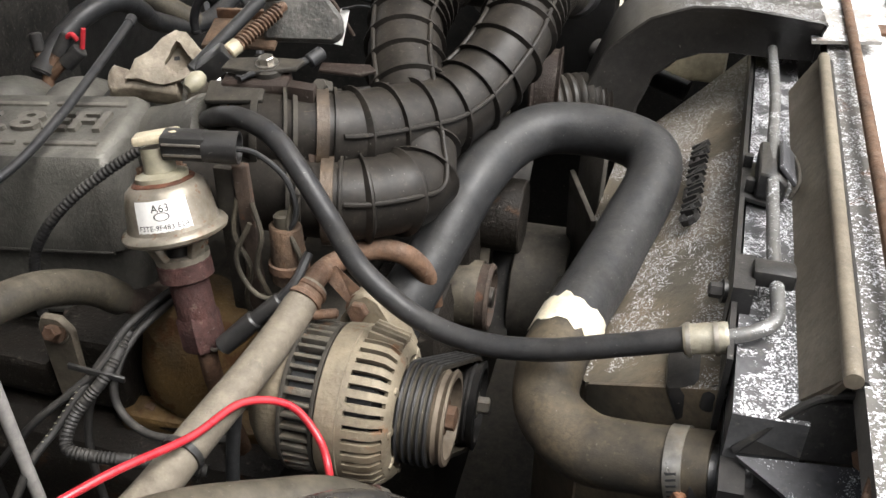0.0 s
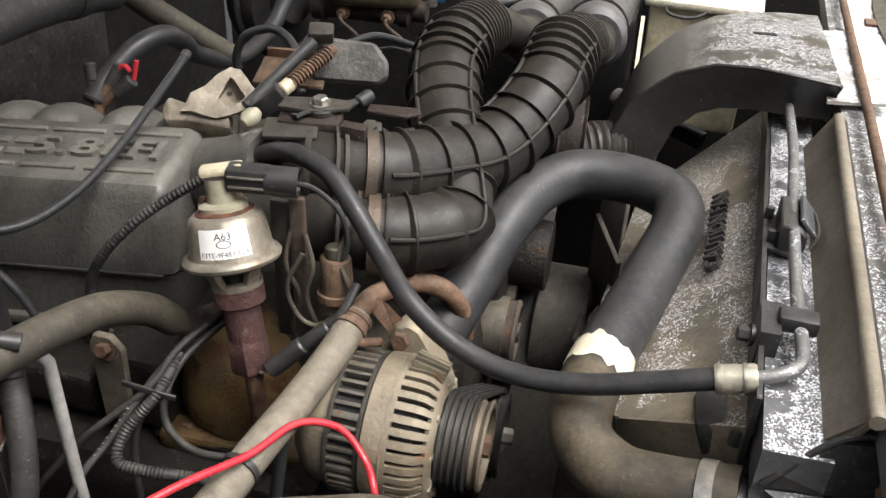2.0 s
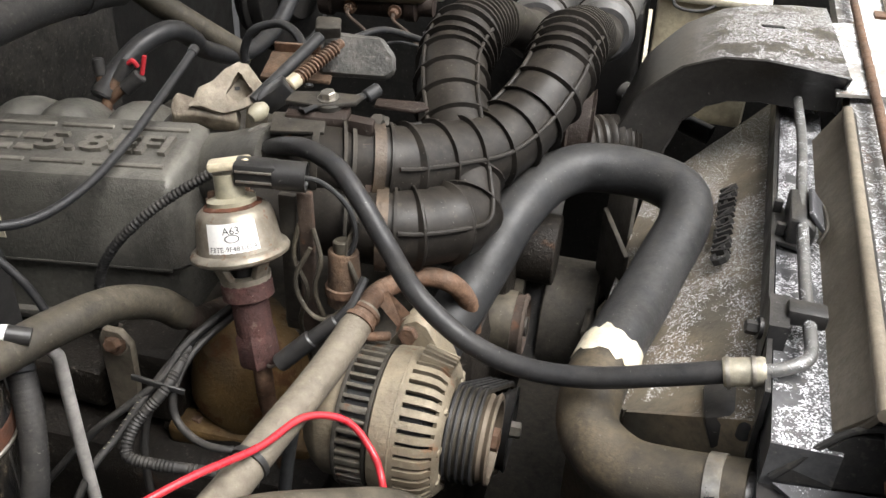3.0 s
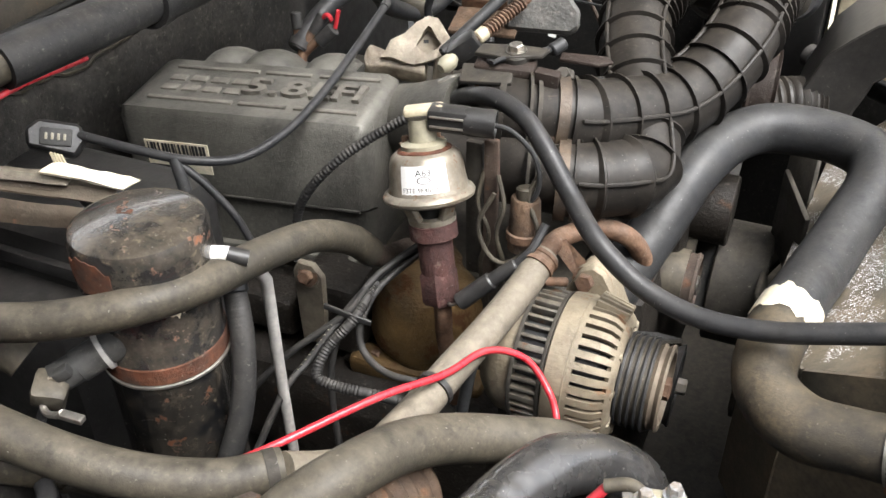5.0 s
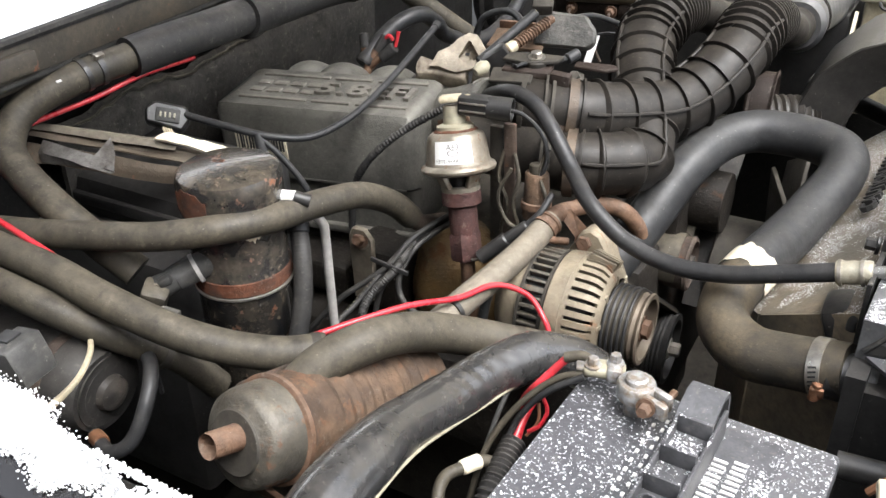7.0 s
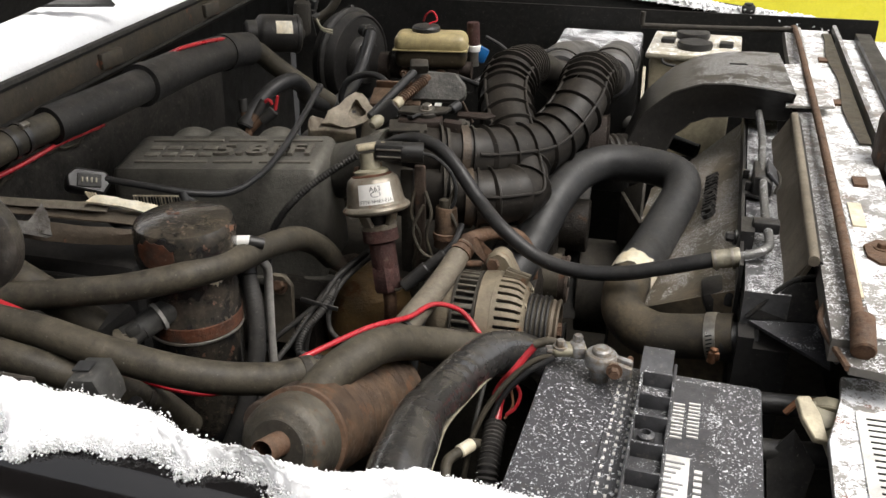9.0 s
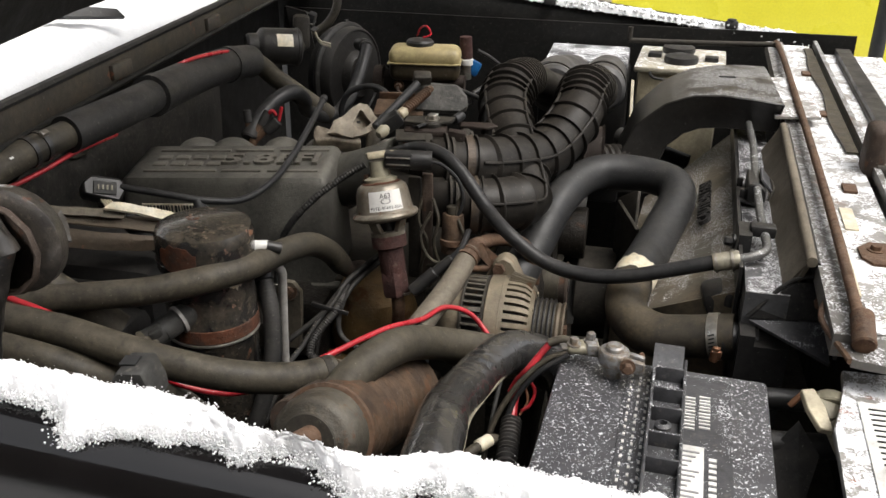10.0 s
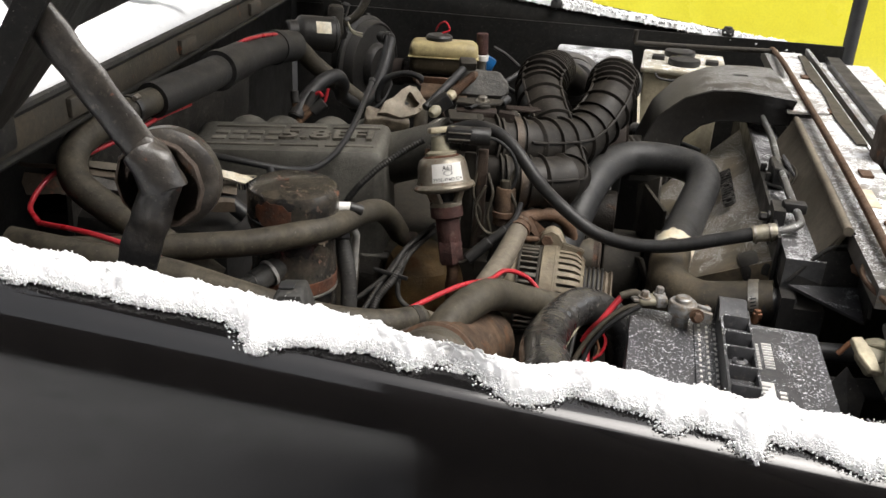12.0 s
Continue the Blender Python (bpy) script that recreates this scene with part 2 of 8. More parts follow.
    "paint_black": mat("paint_black", (0.005, 0.0048, 0.005), 0.06, col2=(0.008, 0.007, 0.007), coat=0.3, bump=0.0, spots=0, spec=0.5),
    "paint_dull": mat("paint_dull", (0.010, 0.0105, 0.0105), 0.55, col2=(0.022, 0.02, 0.018), dust=0.15, dust_col=(0.12, 0.11, 0.09), spec=0.2),
    "cowl_lip": mat("cowl_lip", (0.04, 0.036, 0.03), 0.65, col2=(0.075, 0.058, 0.038), scale=14, dust=0.2, dust_col=(0.16, 0.13, 0.09), rust=0.05),
    "support": mat("support", (0.34, 0.33, 0.31), 0.5, col2=(0.2, 0.185, 0.16), scale=20, patch=0.5, snow=1.6, rust=0.1),
    "rail_grey": mat("rail_grey", (0.17, 0.162, 0.15), 0.5, col2=(0.1, 0.093, 0.08), scale=18, snow=2.0, drift=45.0, grain_size=560.0, cap=0.4, rust=0.09, rust_col=(0.09, 0.05, 0.03), spots=0.3),
    "cast_dark": mat("cast_dark", (0.045, 0.043, 0.038), 0.55, col2=(0.1, 0.094, 0.082), scale=22, sharp=0.08, bump=0.4, spots=0.35),
    "bracket_cast": mat("bracket_cast", (0.4, 0.345, 0.26), 0.65, col2=(0.09, 0.066, 0.044), scale=26, sharp=0.12, bump=0.4, dust=0.3, spots=0.35),
    "tan_rubber": mat("tan_rubber", (0.215, 0.185, 0.138), 0.65, col2=(0.12, 0.098, 0.07), scale=9, sharp=0.2, bump=0.25),
    "snow": mat("snow", (0.88, 0.885, 0.89), 0.8, col2=(0.84, 0.845, 0.855), scale=60, bump=0.0, bscale=900, spots=0),
    "red": mat("red", (0.5, 0.022, 0.035), 0.32, col2=(0.36, 0.025, 0.03), scale=50, bump=0.0, spots=0.1),
    "white": mat("white", (0.78, 0.77, 0.74), 0.5, col2=(0.68, 0.66, 0.6), amt=0.3, bump=0.0, spots=0.05),
    "tag": mat("tag", (0.75, 0.71, 0.58), 0.5, col2=(0.55, 0.45, 0.28), scale=60, bump=0.2),
    "print_grey": mat("print_grey", (0.3, 0.3, 0.3), 0.6, bump=0.0, spots=0),
    # Flat black for print, and for shade coloured into hollows.
    "ink_and_shade": mat("ink_and_shade", (0.02, 0.02, 0.02), 0.6, bump=0.0, spots=0),
    "zinc": mat("zinc", (0.48, 0.46, 0.42), 0.38, metal=0.85, col2=(0.36, 0.31, 0.24), scale=60),
    "lead": mat("lead", (0.42, 0.42, 0.415), 0.42, metal=0.6, col2=(0.26, 0.2, 0.14), scale=120, amt=0.5, sharp=0.1, bump=0.3, spots=0.3),
    "blue": mat("blue", (0.02, 0.2, 0.55), 0.4, bump=0.0),
    "yellow": mat("yellow", (0.8, 0.74, 0.07), 0.3, col2=(0.7, 0.62, 0.03), scale=2, coat=0.5, bump=0.0, spots=0),
    "siding": mat("siding", (0.5, 0.45, 0.37), 0.7, col2=(0.42, 0.38, 0.3), scale=3),
    "copper": mat("copper", (0.35, 0.17, 0.09), 0.5, metal=0.6, col2=(0.2, 0.1, 0.06), scale=60),
    "blocker_board": mat("blocker_board", (0.06, 0.045, 0.035), 0.8, col2=(0.025, 0.02, 0.017), scale=4, spots=0),
    "tube_gloss": mat("tube_gloss", (0.016, 0.0165, 0.018), 0.25, col2=(0.032, 0.031, 0.03), spots=0.2, dust=0.12, coat=0.5, bump=0.08),
    "white_panel": mat("white_panel", (0.42, 0.41, 0.39), 0.5, col2=(0.22, 0.205, 0.18), scale=9, patch=0.5, snow=1.9, grain_size=420.0, cap=0.5, rust=0.1, rust_col=(0.11, 0.07, 0.045)),
    "glass_dark": mat("glass_dark", (0.02, 0.022, 0.025), 0.08, bump=0.0),
    "ground": mat("ground", (0.8, 0.81, 0.82), 0.85, col2=(0.55, 0.55, 0.56), scale=1.2, bump=0.5, bscale=40),
}

flake = M["snow"].node_tree.nodes["Principled BSDF"]
flake.inputs["Subsurface Weight"].default_value = 0.7
flake.inputs["Subsurface Radius"].default_value = (1.0, 1.0, 1.0)
flake.inputs["Subsurface Scale"].default_value = 0.005


# ---- builders ----
def thing(name, base, label, category, group="", kind=""):
    ob = new(name)
    ob.empty_display_size = 0.02
    ob.location = base
    return tagged(ob, label, category, group, kind)


def finish(bm, angle=38):
    bmesh.ops.recalc_face_normals(bm, faces=bm.faces)
    for f in bm.faces:
        f.smooth = True
    lim = radians(angle)
    for e in bm.edges:
        if len(e.link_faces) == 2 and e.calc_face_angle(0) > lim:
            e.smooth = False


def mesh_ob(name, bm, material, angle=38):
    finish(bm, angle)
    me = bpy.data.meshes.new(name)
    bm.to_mesh(me)
    bm.free()
    me.materials.append(M[material])
    return new(name, me)


def part(name, bm, material, parent, label="", angle=38):
    ob = mesh_ob(name, bm, material, angle)
    ob.parent = parent
    if parent.data is None:
        ob.matrix_parent_inverse = Matrix.Translation(-Vector(parent.location))
    if label:
        ob["label"] = label
    return ob


def solid(name, bm, material, label, category, group="", kind="", angle=38):
    return tagged(mesh_ob(name, bm, material, angle), label, category, group, kind)


def spline(pts, n=6):
    p = [Vector(q) for q in pts]
    q = [2 * p[0] - p[1], *p, 2 * p[-1] - p[-2]]
    out = []
    for i in range(len(p) - 1):
        a, b, c, d = q[i:i + 4]
        for k in range(n):
            u = k / n
            out.append(0.5 * (2 * b + (c - a) * u + (2 * a - 5 * b + 4 * c - d) * u * u + (3 * b - a - 3 * c + d) * u ** 3))
    out.append(p[-1])
    return out


def even(path, step):
    """The path at even steps."""
    out, left = [path[0].copy()], step
    for a, b in zip(path, path[1:]):
        length = (b - a).length
        at = left
        while at < length:
            out.append(a.lerp(b, at / length))
            at += step
        left = at - length
    out.append(path[-1].copy())
    return out


def sweep(bm, path, radius, seg=14, cap=True, flat=1.0, up=None):
    """A tube along path; radius is a number or a function of (metres along, share)."""
    total = sum((b - a).length for a, b in zip(path, path[1:]))
    t0 = (path[1] - path[0]).normalized()
    side = (Vector(up) if up else (Vector((0, 0, 1)) if abs(t0.z) < 0.9 else Vector((1, 0, 0))))
    side = (side - t0 * side.dot(t0)).normalized()
    rings, run = [], 0.0
    for i, p in enumerate(path):
        t = (path[min(i + 1, len(path) - 1)] - path[max(i - 1, 0)]).normalized()
        side = (side - t * side.dot(t)).normalized()
        other = t.cross(side)
        if i:
            run += (p - path[i - 1]).length
        r = radius(run, run / total) if callable(radius) else radius
        rings.append([bm.verts.new(p + side * (math.cos(a) * r * flat) + other * (math.sin(a) * r))
                      for a in (2 * math.pi * k / seg for k in range(seg))])
    for a, b in zip(rings, rings[1:]):
        for k in range(seg):
            bm.faces.new((a[k], a[(k + 1) % seg], b[(k + 1) % seg], b[k]))
    if cap:
        bm.faces.new(rings[0][::-1])
        bm.faces.new(rings[-1])
    return bm


def along(path):
    """Metres run at each point of a path, and a function that gives the place and heading at any run."""
    runs = [0.0]
    for a, b in zip(path, path[1:]):
        runs.append(runs[-1] + (b - a).length)

    def at(s):
        s = min(max(s, 0.0), runs[-1])
        i = min(int(np.searchsorted(runs, s, side="right")) - 1, len(path) - 2)
        return path[i].lerp(path[i + 1], (s - runs[i]) / max(1e-9, runs[i + 1] - runs[i]))
    return runs[-1], at


def ribbed(path, s0, s1, r_of, pitch, high, wide, seg=28):
    """A tube with thin raised ribs at even steps between two runs of a path."""
    _, at = along(path)
    stations = []
    s, k = s0, 0
    while s < s1:
        e = min(s + pitch, s1)
        stations += [(s, 0.0), (s + (e - s) * 0.4, 0.0), (e - wide * 1.4, 0.0), (e - wide, high), (e - wide * 0.3, high)]
        s = e
    stations.append((s1, 0.0))
    pts = [at(q) for q, _ in stations]
    table = iter([r_of(q) + h for q, h in stations])
    return sweep(bmesh.new(), pts, lambda run, sh: next(table), seg)


def tube(pts, radius, seg=14, n=6, step=None, **kw):
    path = spline(pts, n)
    return sweep(bmesh.new(), even(path, step) if step else path, radius, seg, **kw)


def axis_matrix(base, tip):
    d = (Vector(tip) - Vector(base)).normalized()
    return Matrix.Translation(base) @ d.to_track_quat("Z", "Y").to_matrix().to_4x4()


def lathe(profile, m=None, seg=24, bm=None, waves=0, depth=0.0):
    """Turns (radius, height) rows round the z axis of m."""
    bm = bm or bmesh.new()
    m = m or Matrix()
    rings = []
    for r, h in profile:
        if r < 1e-6:
            rings.append([bm.verts.new(m @ Vector((0, 0, h)))])
        else:
            rings.append([bm.verts.new(m @ Vector((math.cos(a) * r, math.sin(a) * r, h))) for a in (2 * math.pi * k / seg for k in range(seg))])
    for a, b in zip(rings, rings[1:]):
        if len(a) == 1 and len(b) == 1:
            continue
        for k in range(seg):
            j = (k + 1) % seg
            if len(a) == 1:
                bm.faces.new((a[0], b[j], b[k]))
            elif len(b) == 1:
                bm.faces.new((a[k], a[j], b[0]))
            else:
                bm.faces.new((a[k], a[j], b[j], b[k]))
    for r in (rings[0], rings[-1]):
        if len(r) > 1:
            bm.faces.new(r)
    return bm


def cyl(base, tip, r, r2=None, seg=20, bm=None, edge=0.0015):
    h = (Vector(tip) - Vector(base)).length
    r2 = r if r2 is None else r2
    e = min(edge, h * 0.3, r * 0.4)
    return lathe([(0, 0), (r - e, 0), (r, e), (r2, h - e), (r2 - e, h), (0, h)], axis_matrix(base, tip), seg, bm)


def box(size, m=None, bevel=0.002, bm=None, seg=2):
    made = bmesh.new()
    bmesh.ops.create_cube(made, size=1, matrix=Matrix.Diagonal((*size, 1)))
    if bevel:
        bmesh.ops.bevel(made, geom=made.edges[:], offset=min(bevel, min(size) * 0.45), segments=seg, affect="EDGES", profile=0.5)
    bmesh.ops.transform(made, matrix=m or Matrix(), verts=made.verts)
    if bm is None:
        return made
    return join(bm, made)


def span(x0, x1, y0, y1, z0, z1, bevel=0.002, turn=0.0, bm=None):
    """A box between two corners, turned round its own middle."""
    return box((x1 - x0, y1 - y0, z1 - z0), pose((x0 + x1) / 2, (y0 + y1) / 2, (z0 + z1) / 2, 0, 0, turn), bevel, bm)


def join(bm, other):
    me = bpy.data.meshes.new("joined")
    other.to_mesh(me)
    other.free()
    bm.from_mesh(me)
    bpy.data.meshes.remove(me)
    return bm


def prism(outline, thick, m=None, bevel=0.0):
    """A plate: outline in x, y, thickness along z."""
    bm = bmesh.new()
    lo = [bm.verts.new((x, y, 0)) for x, y in outline]
    hi = [bm.verts.new((x, y, thick)) for x, y in outline]
    bm.faces.new(lo[::-1])
    bm.faces.new(hi)
    for k in range(len(lo)):
        j = (k + 1) % len(lo)
        bm.faces.new((lo[k], lo[j], hi[j], hi[k]))
    if bevel:
        bmesh.ops.bevel(bm, geom=bm.edges[:], offset=bevel, segments=1, affect="EDGES")
    bmesh.ops.transform(bm, matrix=m or Matrix(), verts=bm.verts)
    return bm


def plate(corners, thick, bm=None):
    """A sheet through corners in space, thickened along its normal."""
    made = bmesh.new()
    c = [Vector(p) for p in corners]
    n = (c[1] - c[0]).cross(c[2] - c[0]).normalized() * thick
    lo = [made.verts.new(p) for p in c]
    hi = [made.verts.new(p + n) for p in c]
    made.faces.new(lo[::-1])
    made.faces.new(hi)
    for k in range(len(lo)):
        j = (k + 1) % len(lo)
        made.faces.new((lo[k], lo[j], hi[j], hi[k]))
    return made if bm is None else join(bm, made)


def strip(name, rows, thick):
    """A sheet lofted through rows of points, with thickness downwards."""
    bm = bmesh.new()
    v = [[bm.verts.new(p) for p in r] for r in rows]
    for a, b in zip(v, v[1:]):
        for k in range(len(a) - 1):
            bm.faces.new((a[k], a[k + 1], b[k + 1], b[k]))
    if thick:
        bmesh.ops.recalc_face_normals(bm, faces=bm.faces)
        bmesh.ops.solidify(bm, geom=bm.faces[:], thickness=thick)
    return bm


def hexbolt(base, tip, r, bm=None, washer=True):
    bm = bm or bmesh.new()
    h = (Vector(tip) - Vector(base)).length
    m = axis_matrix(base, tip)
    if washer:
        lathe([(0, 0), (r * 1.5, 0), (r * 1.5, h * 0.25), (0, h * 0.25)], m, 16, bm)
    lathe([(0, h * 0.2), (r, h * 0.2), (r, h * 0.9), (r * 0.85, h), (0, h)], m, 6, bm)
    return bm


def words(text, size, m, depth=0.0006, bold=0.0):
    cu = bpy.data.curves.new("words", "FONT")
    cu.body, cu.size, cu.extrude, cu.align_x, cu.align_y = text, size, depth, "CENTER", "CENTER"
    cu.resolution_u, cu.offset = 2, bold
    ob = bpy.data.objects.new("words", cu)
    me = bpy.data.meshes.new_from_object(ob)
    bm = bmesh.new()
    bm.from_mesh(me)
    bpy.data.objects.remove(ob)
    bpy.data.curves.remove(cu)
    bpy.data.meshes.remove(me)
    bmesh.ops.transform(bm, matrix=m, verts=bm.verts)
    return bm


def lane(x, y, z):
    """Along the radiator, which stands a little askew to the firewall."""
    return (x + 0.065 * (y - 0.5), y, z)


# ---- setting ----
g = bmesh.new()
bmesh.ops.create_grid(g, x_segments=40, y_segments=40, size=150)
solid("ground", g, "ground", "trampled snow over the ground beneath the vehicles", "ground", kind="structure")

# the body panels of the truck that hold the engine bay
FENDER = [(-0.03, 1.07), (-0.03, 1.268), (-0.034, 1.300), (-0.05, 1.310), (-0.066, 1.3085), (-0.077, 1.303), (-0.0845, 1.289), (-0.089, 1.262), (-0.093, 1.225), (-0.098, 1.18), (-0.105, 1.12), (-0.112, 1.05), (-0.116, 0.95), (-0.114, 0.75)]


def fender_z(x):
    return -0.095 * (x + 0.27) - 0.03 * max(0.0, x + 0.05) ** 2


def fender_top(y):
    """Height of the fender's crown over y, before the fall along its length."""
    for (ya, za), (yb, zb) in zip(FENDER[3:8], FENDER[4:9]):
        if yb <= y <= ya:
            return za + (zb - za) * (y - ya) / (yb - ya)
    return 1.310 if y > -0.05 else 1.225


def fender_sheet(side):
    rows = []
    for i in range(31):
        x = -1.25 + i * 0.065
        taper = 0.03 * (x + 0.3)
        if side < 0:
            rows.append([(x, y + taper, z + fender_z(x)) for y, z in FENDER])
        else:
            drop = max(0.0, x - 0.16) ** 2 * 3.2 + max(0.0, x - 0.30) ** 2 * 14.0
            lift = 0.02 + 0.03 * min(1.0, max(0.0, -x))
            rows.append([(min(x, 0.375), 1.757 - y, z + fender_z(x) - drop + (lift if k in (4, 5, 6, 7) else 0.5 * lift if k in (3, 8) else 0.0) - 0.012) for k, (y, z) in enumerate(FENDER)])
    return rows


for side, mid, lab in ((-1, -0.1, "glossy black painted truck fender with snow lying on its edge"), (1, 1.86, "black truck fender on the driver's side, snow along its top")):
    fe = thing("fender", (-0.3, mid, 1.0), lab, "fender", "fenders")
    rows = fender_sheet(side)
    part("inner_flange", strip("f", [r[:4] for r in rows], 0.003), "paint_dull", fe, "dull inner flange", angle=60)
    part("outer_panel", strip("f", [r[3:] for r in rows], 0.004), "paint_black", fe, angle=60)
for nm, y, lab in (("wall_apron_near", -0.022, "dark grimy inner fender panel beside the battery"), ("wall_apron_far", 1.765, "dark inner fender panel on the driver's side")):
    solid(nm, span(-0.98, 0.44, y, y + 0.008, 0.44, 1.27, 0), "paint_dull", lab, "inner fender", kind="structure")
solid("floor_pan", span(-1.0, 0.45, -0.15, 1.9, 0.42, 0.45, 0), "iron_black", "dark underside of the engine bay", "floor", kind="structure")
solid("wall_firewall", strip("w", [[(-0.83 - 0.1 * y, y, z) for z in (0.44, 0.9, 1.2, 1.385)] for y in (-0.02, 0.6, 1.2, 1.77)], 0.01), "paint_dull", "black painted firewall with dust and scuffs", "firewall", kind="structure")
solid("wall_front", span(0.44, 0.46, -0.15, 1.9, 0.44, 1.2, 0), "iron_black", "dark back of the grille opening", "front panel", kind="structure")

# cowl and windscreen with snow
cowl = thing("cowl", (-0.8, 0.9, 1.3), "dusty sheet-metal cowl panel below the windscreen", "cowl")
part("lip", strip("c", [[(-0.74 - 0.1 * (y - 0.4) - dx, y, z) for dx, z in ((0.10, 1.325), (0.01, 1.345), (0.0, 1.36), (0.002, 1.392), (0.012, 1.4))] for y in (-0.02, 0.5, 1.0, 1.4, 1.78)], 0.003), "cowl_lip", cowl)
part("seal_strip", sweep(bmesh.new(), [Vector((-0.744 - 0.1 * (y - 0.4), y, 1.397)) for y in (-0.02, 0.4, 0.9, 1.3, 1.75)], 0.006, 8), "rubber_matte", cowl)
part("gutter_edge", sweep(bmesh.new(), [Vector((-0.737 - 0.1 * (y - 0.4), y, 1.357)) for y in (-0.02, 0.4, 0.9, 1.3, 1.75)], 0.004, 8), "paint_dull", cowl)
for y in (0.28, 0.62, 0.98):
    part("clip", box((0.012, 0.05, 0.022), pose(-0.738 - 0.1 * (y - 0.4), y, 1.375), 0.003), "cowl_lip", cowl)
part("end_cap", box((0.03, 0.06, 0.04), pose(-0.725, 0.12, 1.382, 0, 0, 6), 0.006), "rubber_matte", cowl)
part("top_panel", strip("c", [[(-0.752 - 0.1 * (y - 0.4) - dx, y, 1.4 + dz) for dx, dz in ((0.0, -0.004), (0.1, -0.01), (0.24, -0.01))] for y in (-0.02, 0.5, 1.0, 1.4, 1.78)], 0.003), "paint_dull", cowl)


def snow_sheet(x_of, y0, y1, nu, nv, edge, seed):
    """Snow blanket: x_of(u, v) gives the resting place, noise swells it."""
    bm = bmesh.new()
    rows = []
    for i in range(nu + 1):
        row = []
        for j in range(nv + 1):
            u, v = i / nu, j / nv
            p = Vector(x_of(u, v))
            h = edge(u, v)
            n = noise.noise(p * 22 + Vector((seed, 0, 0))) * 0.3 + noise.noise(p * 65 + Vector((0, seed, 0))) * 0.2 + noise.noise(p * 150) * 0.15 + noise.noise(p * 330) * 0.12
            q = noise.noise_vector(p * 120 + Vector((0, 0, seed)))
            p += Vector((q.x * 0.0014, q.y * 0.0014, h * (1 + n * 0.55) + q.z * 0.0012))
            row.append(bm.verts.new(p))
        rows.append(row)
    for a, b in zip(rows, rows[1:]):
        for k in range(nv):
            bm.faces.new((a[k], a[k + 1], b[k + 1], b[k]))
    return bm


solid("snow_windscreen", snow_sheet(lambda u, v: (-0.756 - 0.1 * (1.82 * u - 0.42) - 0.75 * v + 0.004 * noise.noise(Vector((u * 31, 4, 3))) * math.exp(-12 * v), 0.1 * (1 - u) + 1.82 * u, 1.394 + 0.03 * min(1, v * 3) + max(0, v - 0.3) * 0.75 + 0.003 * noise.noise(Vector((u * 45, 0, 3))) * math.exp(-30 * v)),
      0, 0, 300, 150, lambda u, v: 0.03 * min(1, v * 18) ** 0.5 * min(1, u * 30 + 0.2), 2.0), "snow", "thick white snow on the cowl and windscreen", "snow", kind="stuff", angle=180)

wiper = thing("wiper", (-0.95, 0.8, 1.43), "black windscreen wiper arm poking out of the snow", "wiper")
part("arm", strip("a", [[(-0.768 - 0.030 * k - 0.005, 0.672 - 0.042 * k, 1.437 + 0.006 * k), (-0.768 - 0.030 * k - 0.004 - wd, 0.672 - 0.042 * k - wd * 0.4, 1.445 + 0.006 * k + wd * 0.35)] for k, wd in ((0, 0.010), (1, 0.022), (3, 0.028), (5, 0.026), (6, 0.018))], 0.008), "black_plastic", wiper)

pillar = thing("windscreen_pillar", (-0.8, 0.1, 1.35), "black painted corner of the cab beside the windscreen", "pillar")
part("corner_panel", strip("p", [[(-0.745 - 0.1 * y, y, 1.388), (-0.83, y, 1.39), (-0.95, y + 0.05, 1.398), (-1.2, y + 0.1, 1.56), (-1.45, y + 0.15, 1.76)] for y in (-0.2, 0.0, 0.2, 0.4, 0.6)], 0.006), "paint_dull", pillar, angle=60)
part("trim", sweep(bmesh.new(), [Vector(p) for p in ((-0.735, 0.09, 1.40), (-0.80, 0.09, 1.405), (-0.95, 0.09, 1.42), (-1.2, 0.1, 1.6))], 0.007, 8), "rubber_matte", pillar)

# hood, open
hood = thing("hood", (-0.78, 0.88, 1.45), "open black truck hood seen from beneath", "hood")
HA = radians(57)
EDGE = [(-0.68, 0.0, 1.40), (-0.694, 0.116, 1.433), (-0.700, 0.219, 1.481), (-0.740, 0.48, 1.488), (-0.765, 0.88, 1.495), (-0.740, 1.28, 1.488), (-0.700, 1.54, 1.481), (-0.694, 1.64, 1.433), (-0.68, 1.76, 1.40)]
rows = []
for i in range(9):
    s = 1.2 * i / 8
    rows.append([(x + s * math.cos(HA), y, z + s * math.sin(HA)) for x, y, z in EDGE])
part("edge_bead", sweep(bmesh.new(), spline(EDGE, 4), 0.006, 8), "paint_dull", hood)
part("panel", strip("h", rows, 0.02), "paint_dull", hood, angle=60)
for c in (-0.8, -0.4, 0.0, 0.4, 0.8):
    part("brace", strip("h", [[(-0.70 + s * math.cos(HA) + 0.02, 0.88 + 0.8 * c - 0.03, 1.50 + s * math.sin(HA)), (-0.70 + s * math.cos(HA) + 0.02, 0.88 + 0.8 * c + 0.03, 1.50 + s * math.sin(HA))] for s in (0.1, 0.5, 1.1)], 0.02), "paint_dull", hood)


# ---- engine ----
block = thing("engine_block", (-0.4, 0.8, 0.6), "oily tan engine block under the intake", "engine")
part("crankcase", span(-0.80, -0.20, 0.62, 1.15, 0.55, 1.04, 0.03), "iron_black", block)
part("cylinder_head", span(-0.74, -0.27, 0.585, 0.68, 0.92, 1.06, 0.02), "iron_black", block)
part("manifold_flange", span(-0.76, -0.24, 0.60, 1.1, 1.03, 1.1, 0.012), "iron_black", block)


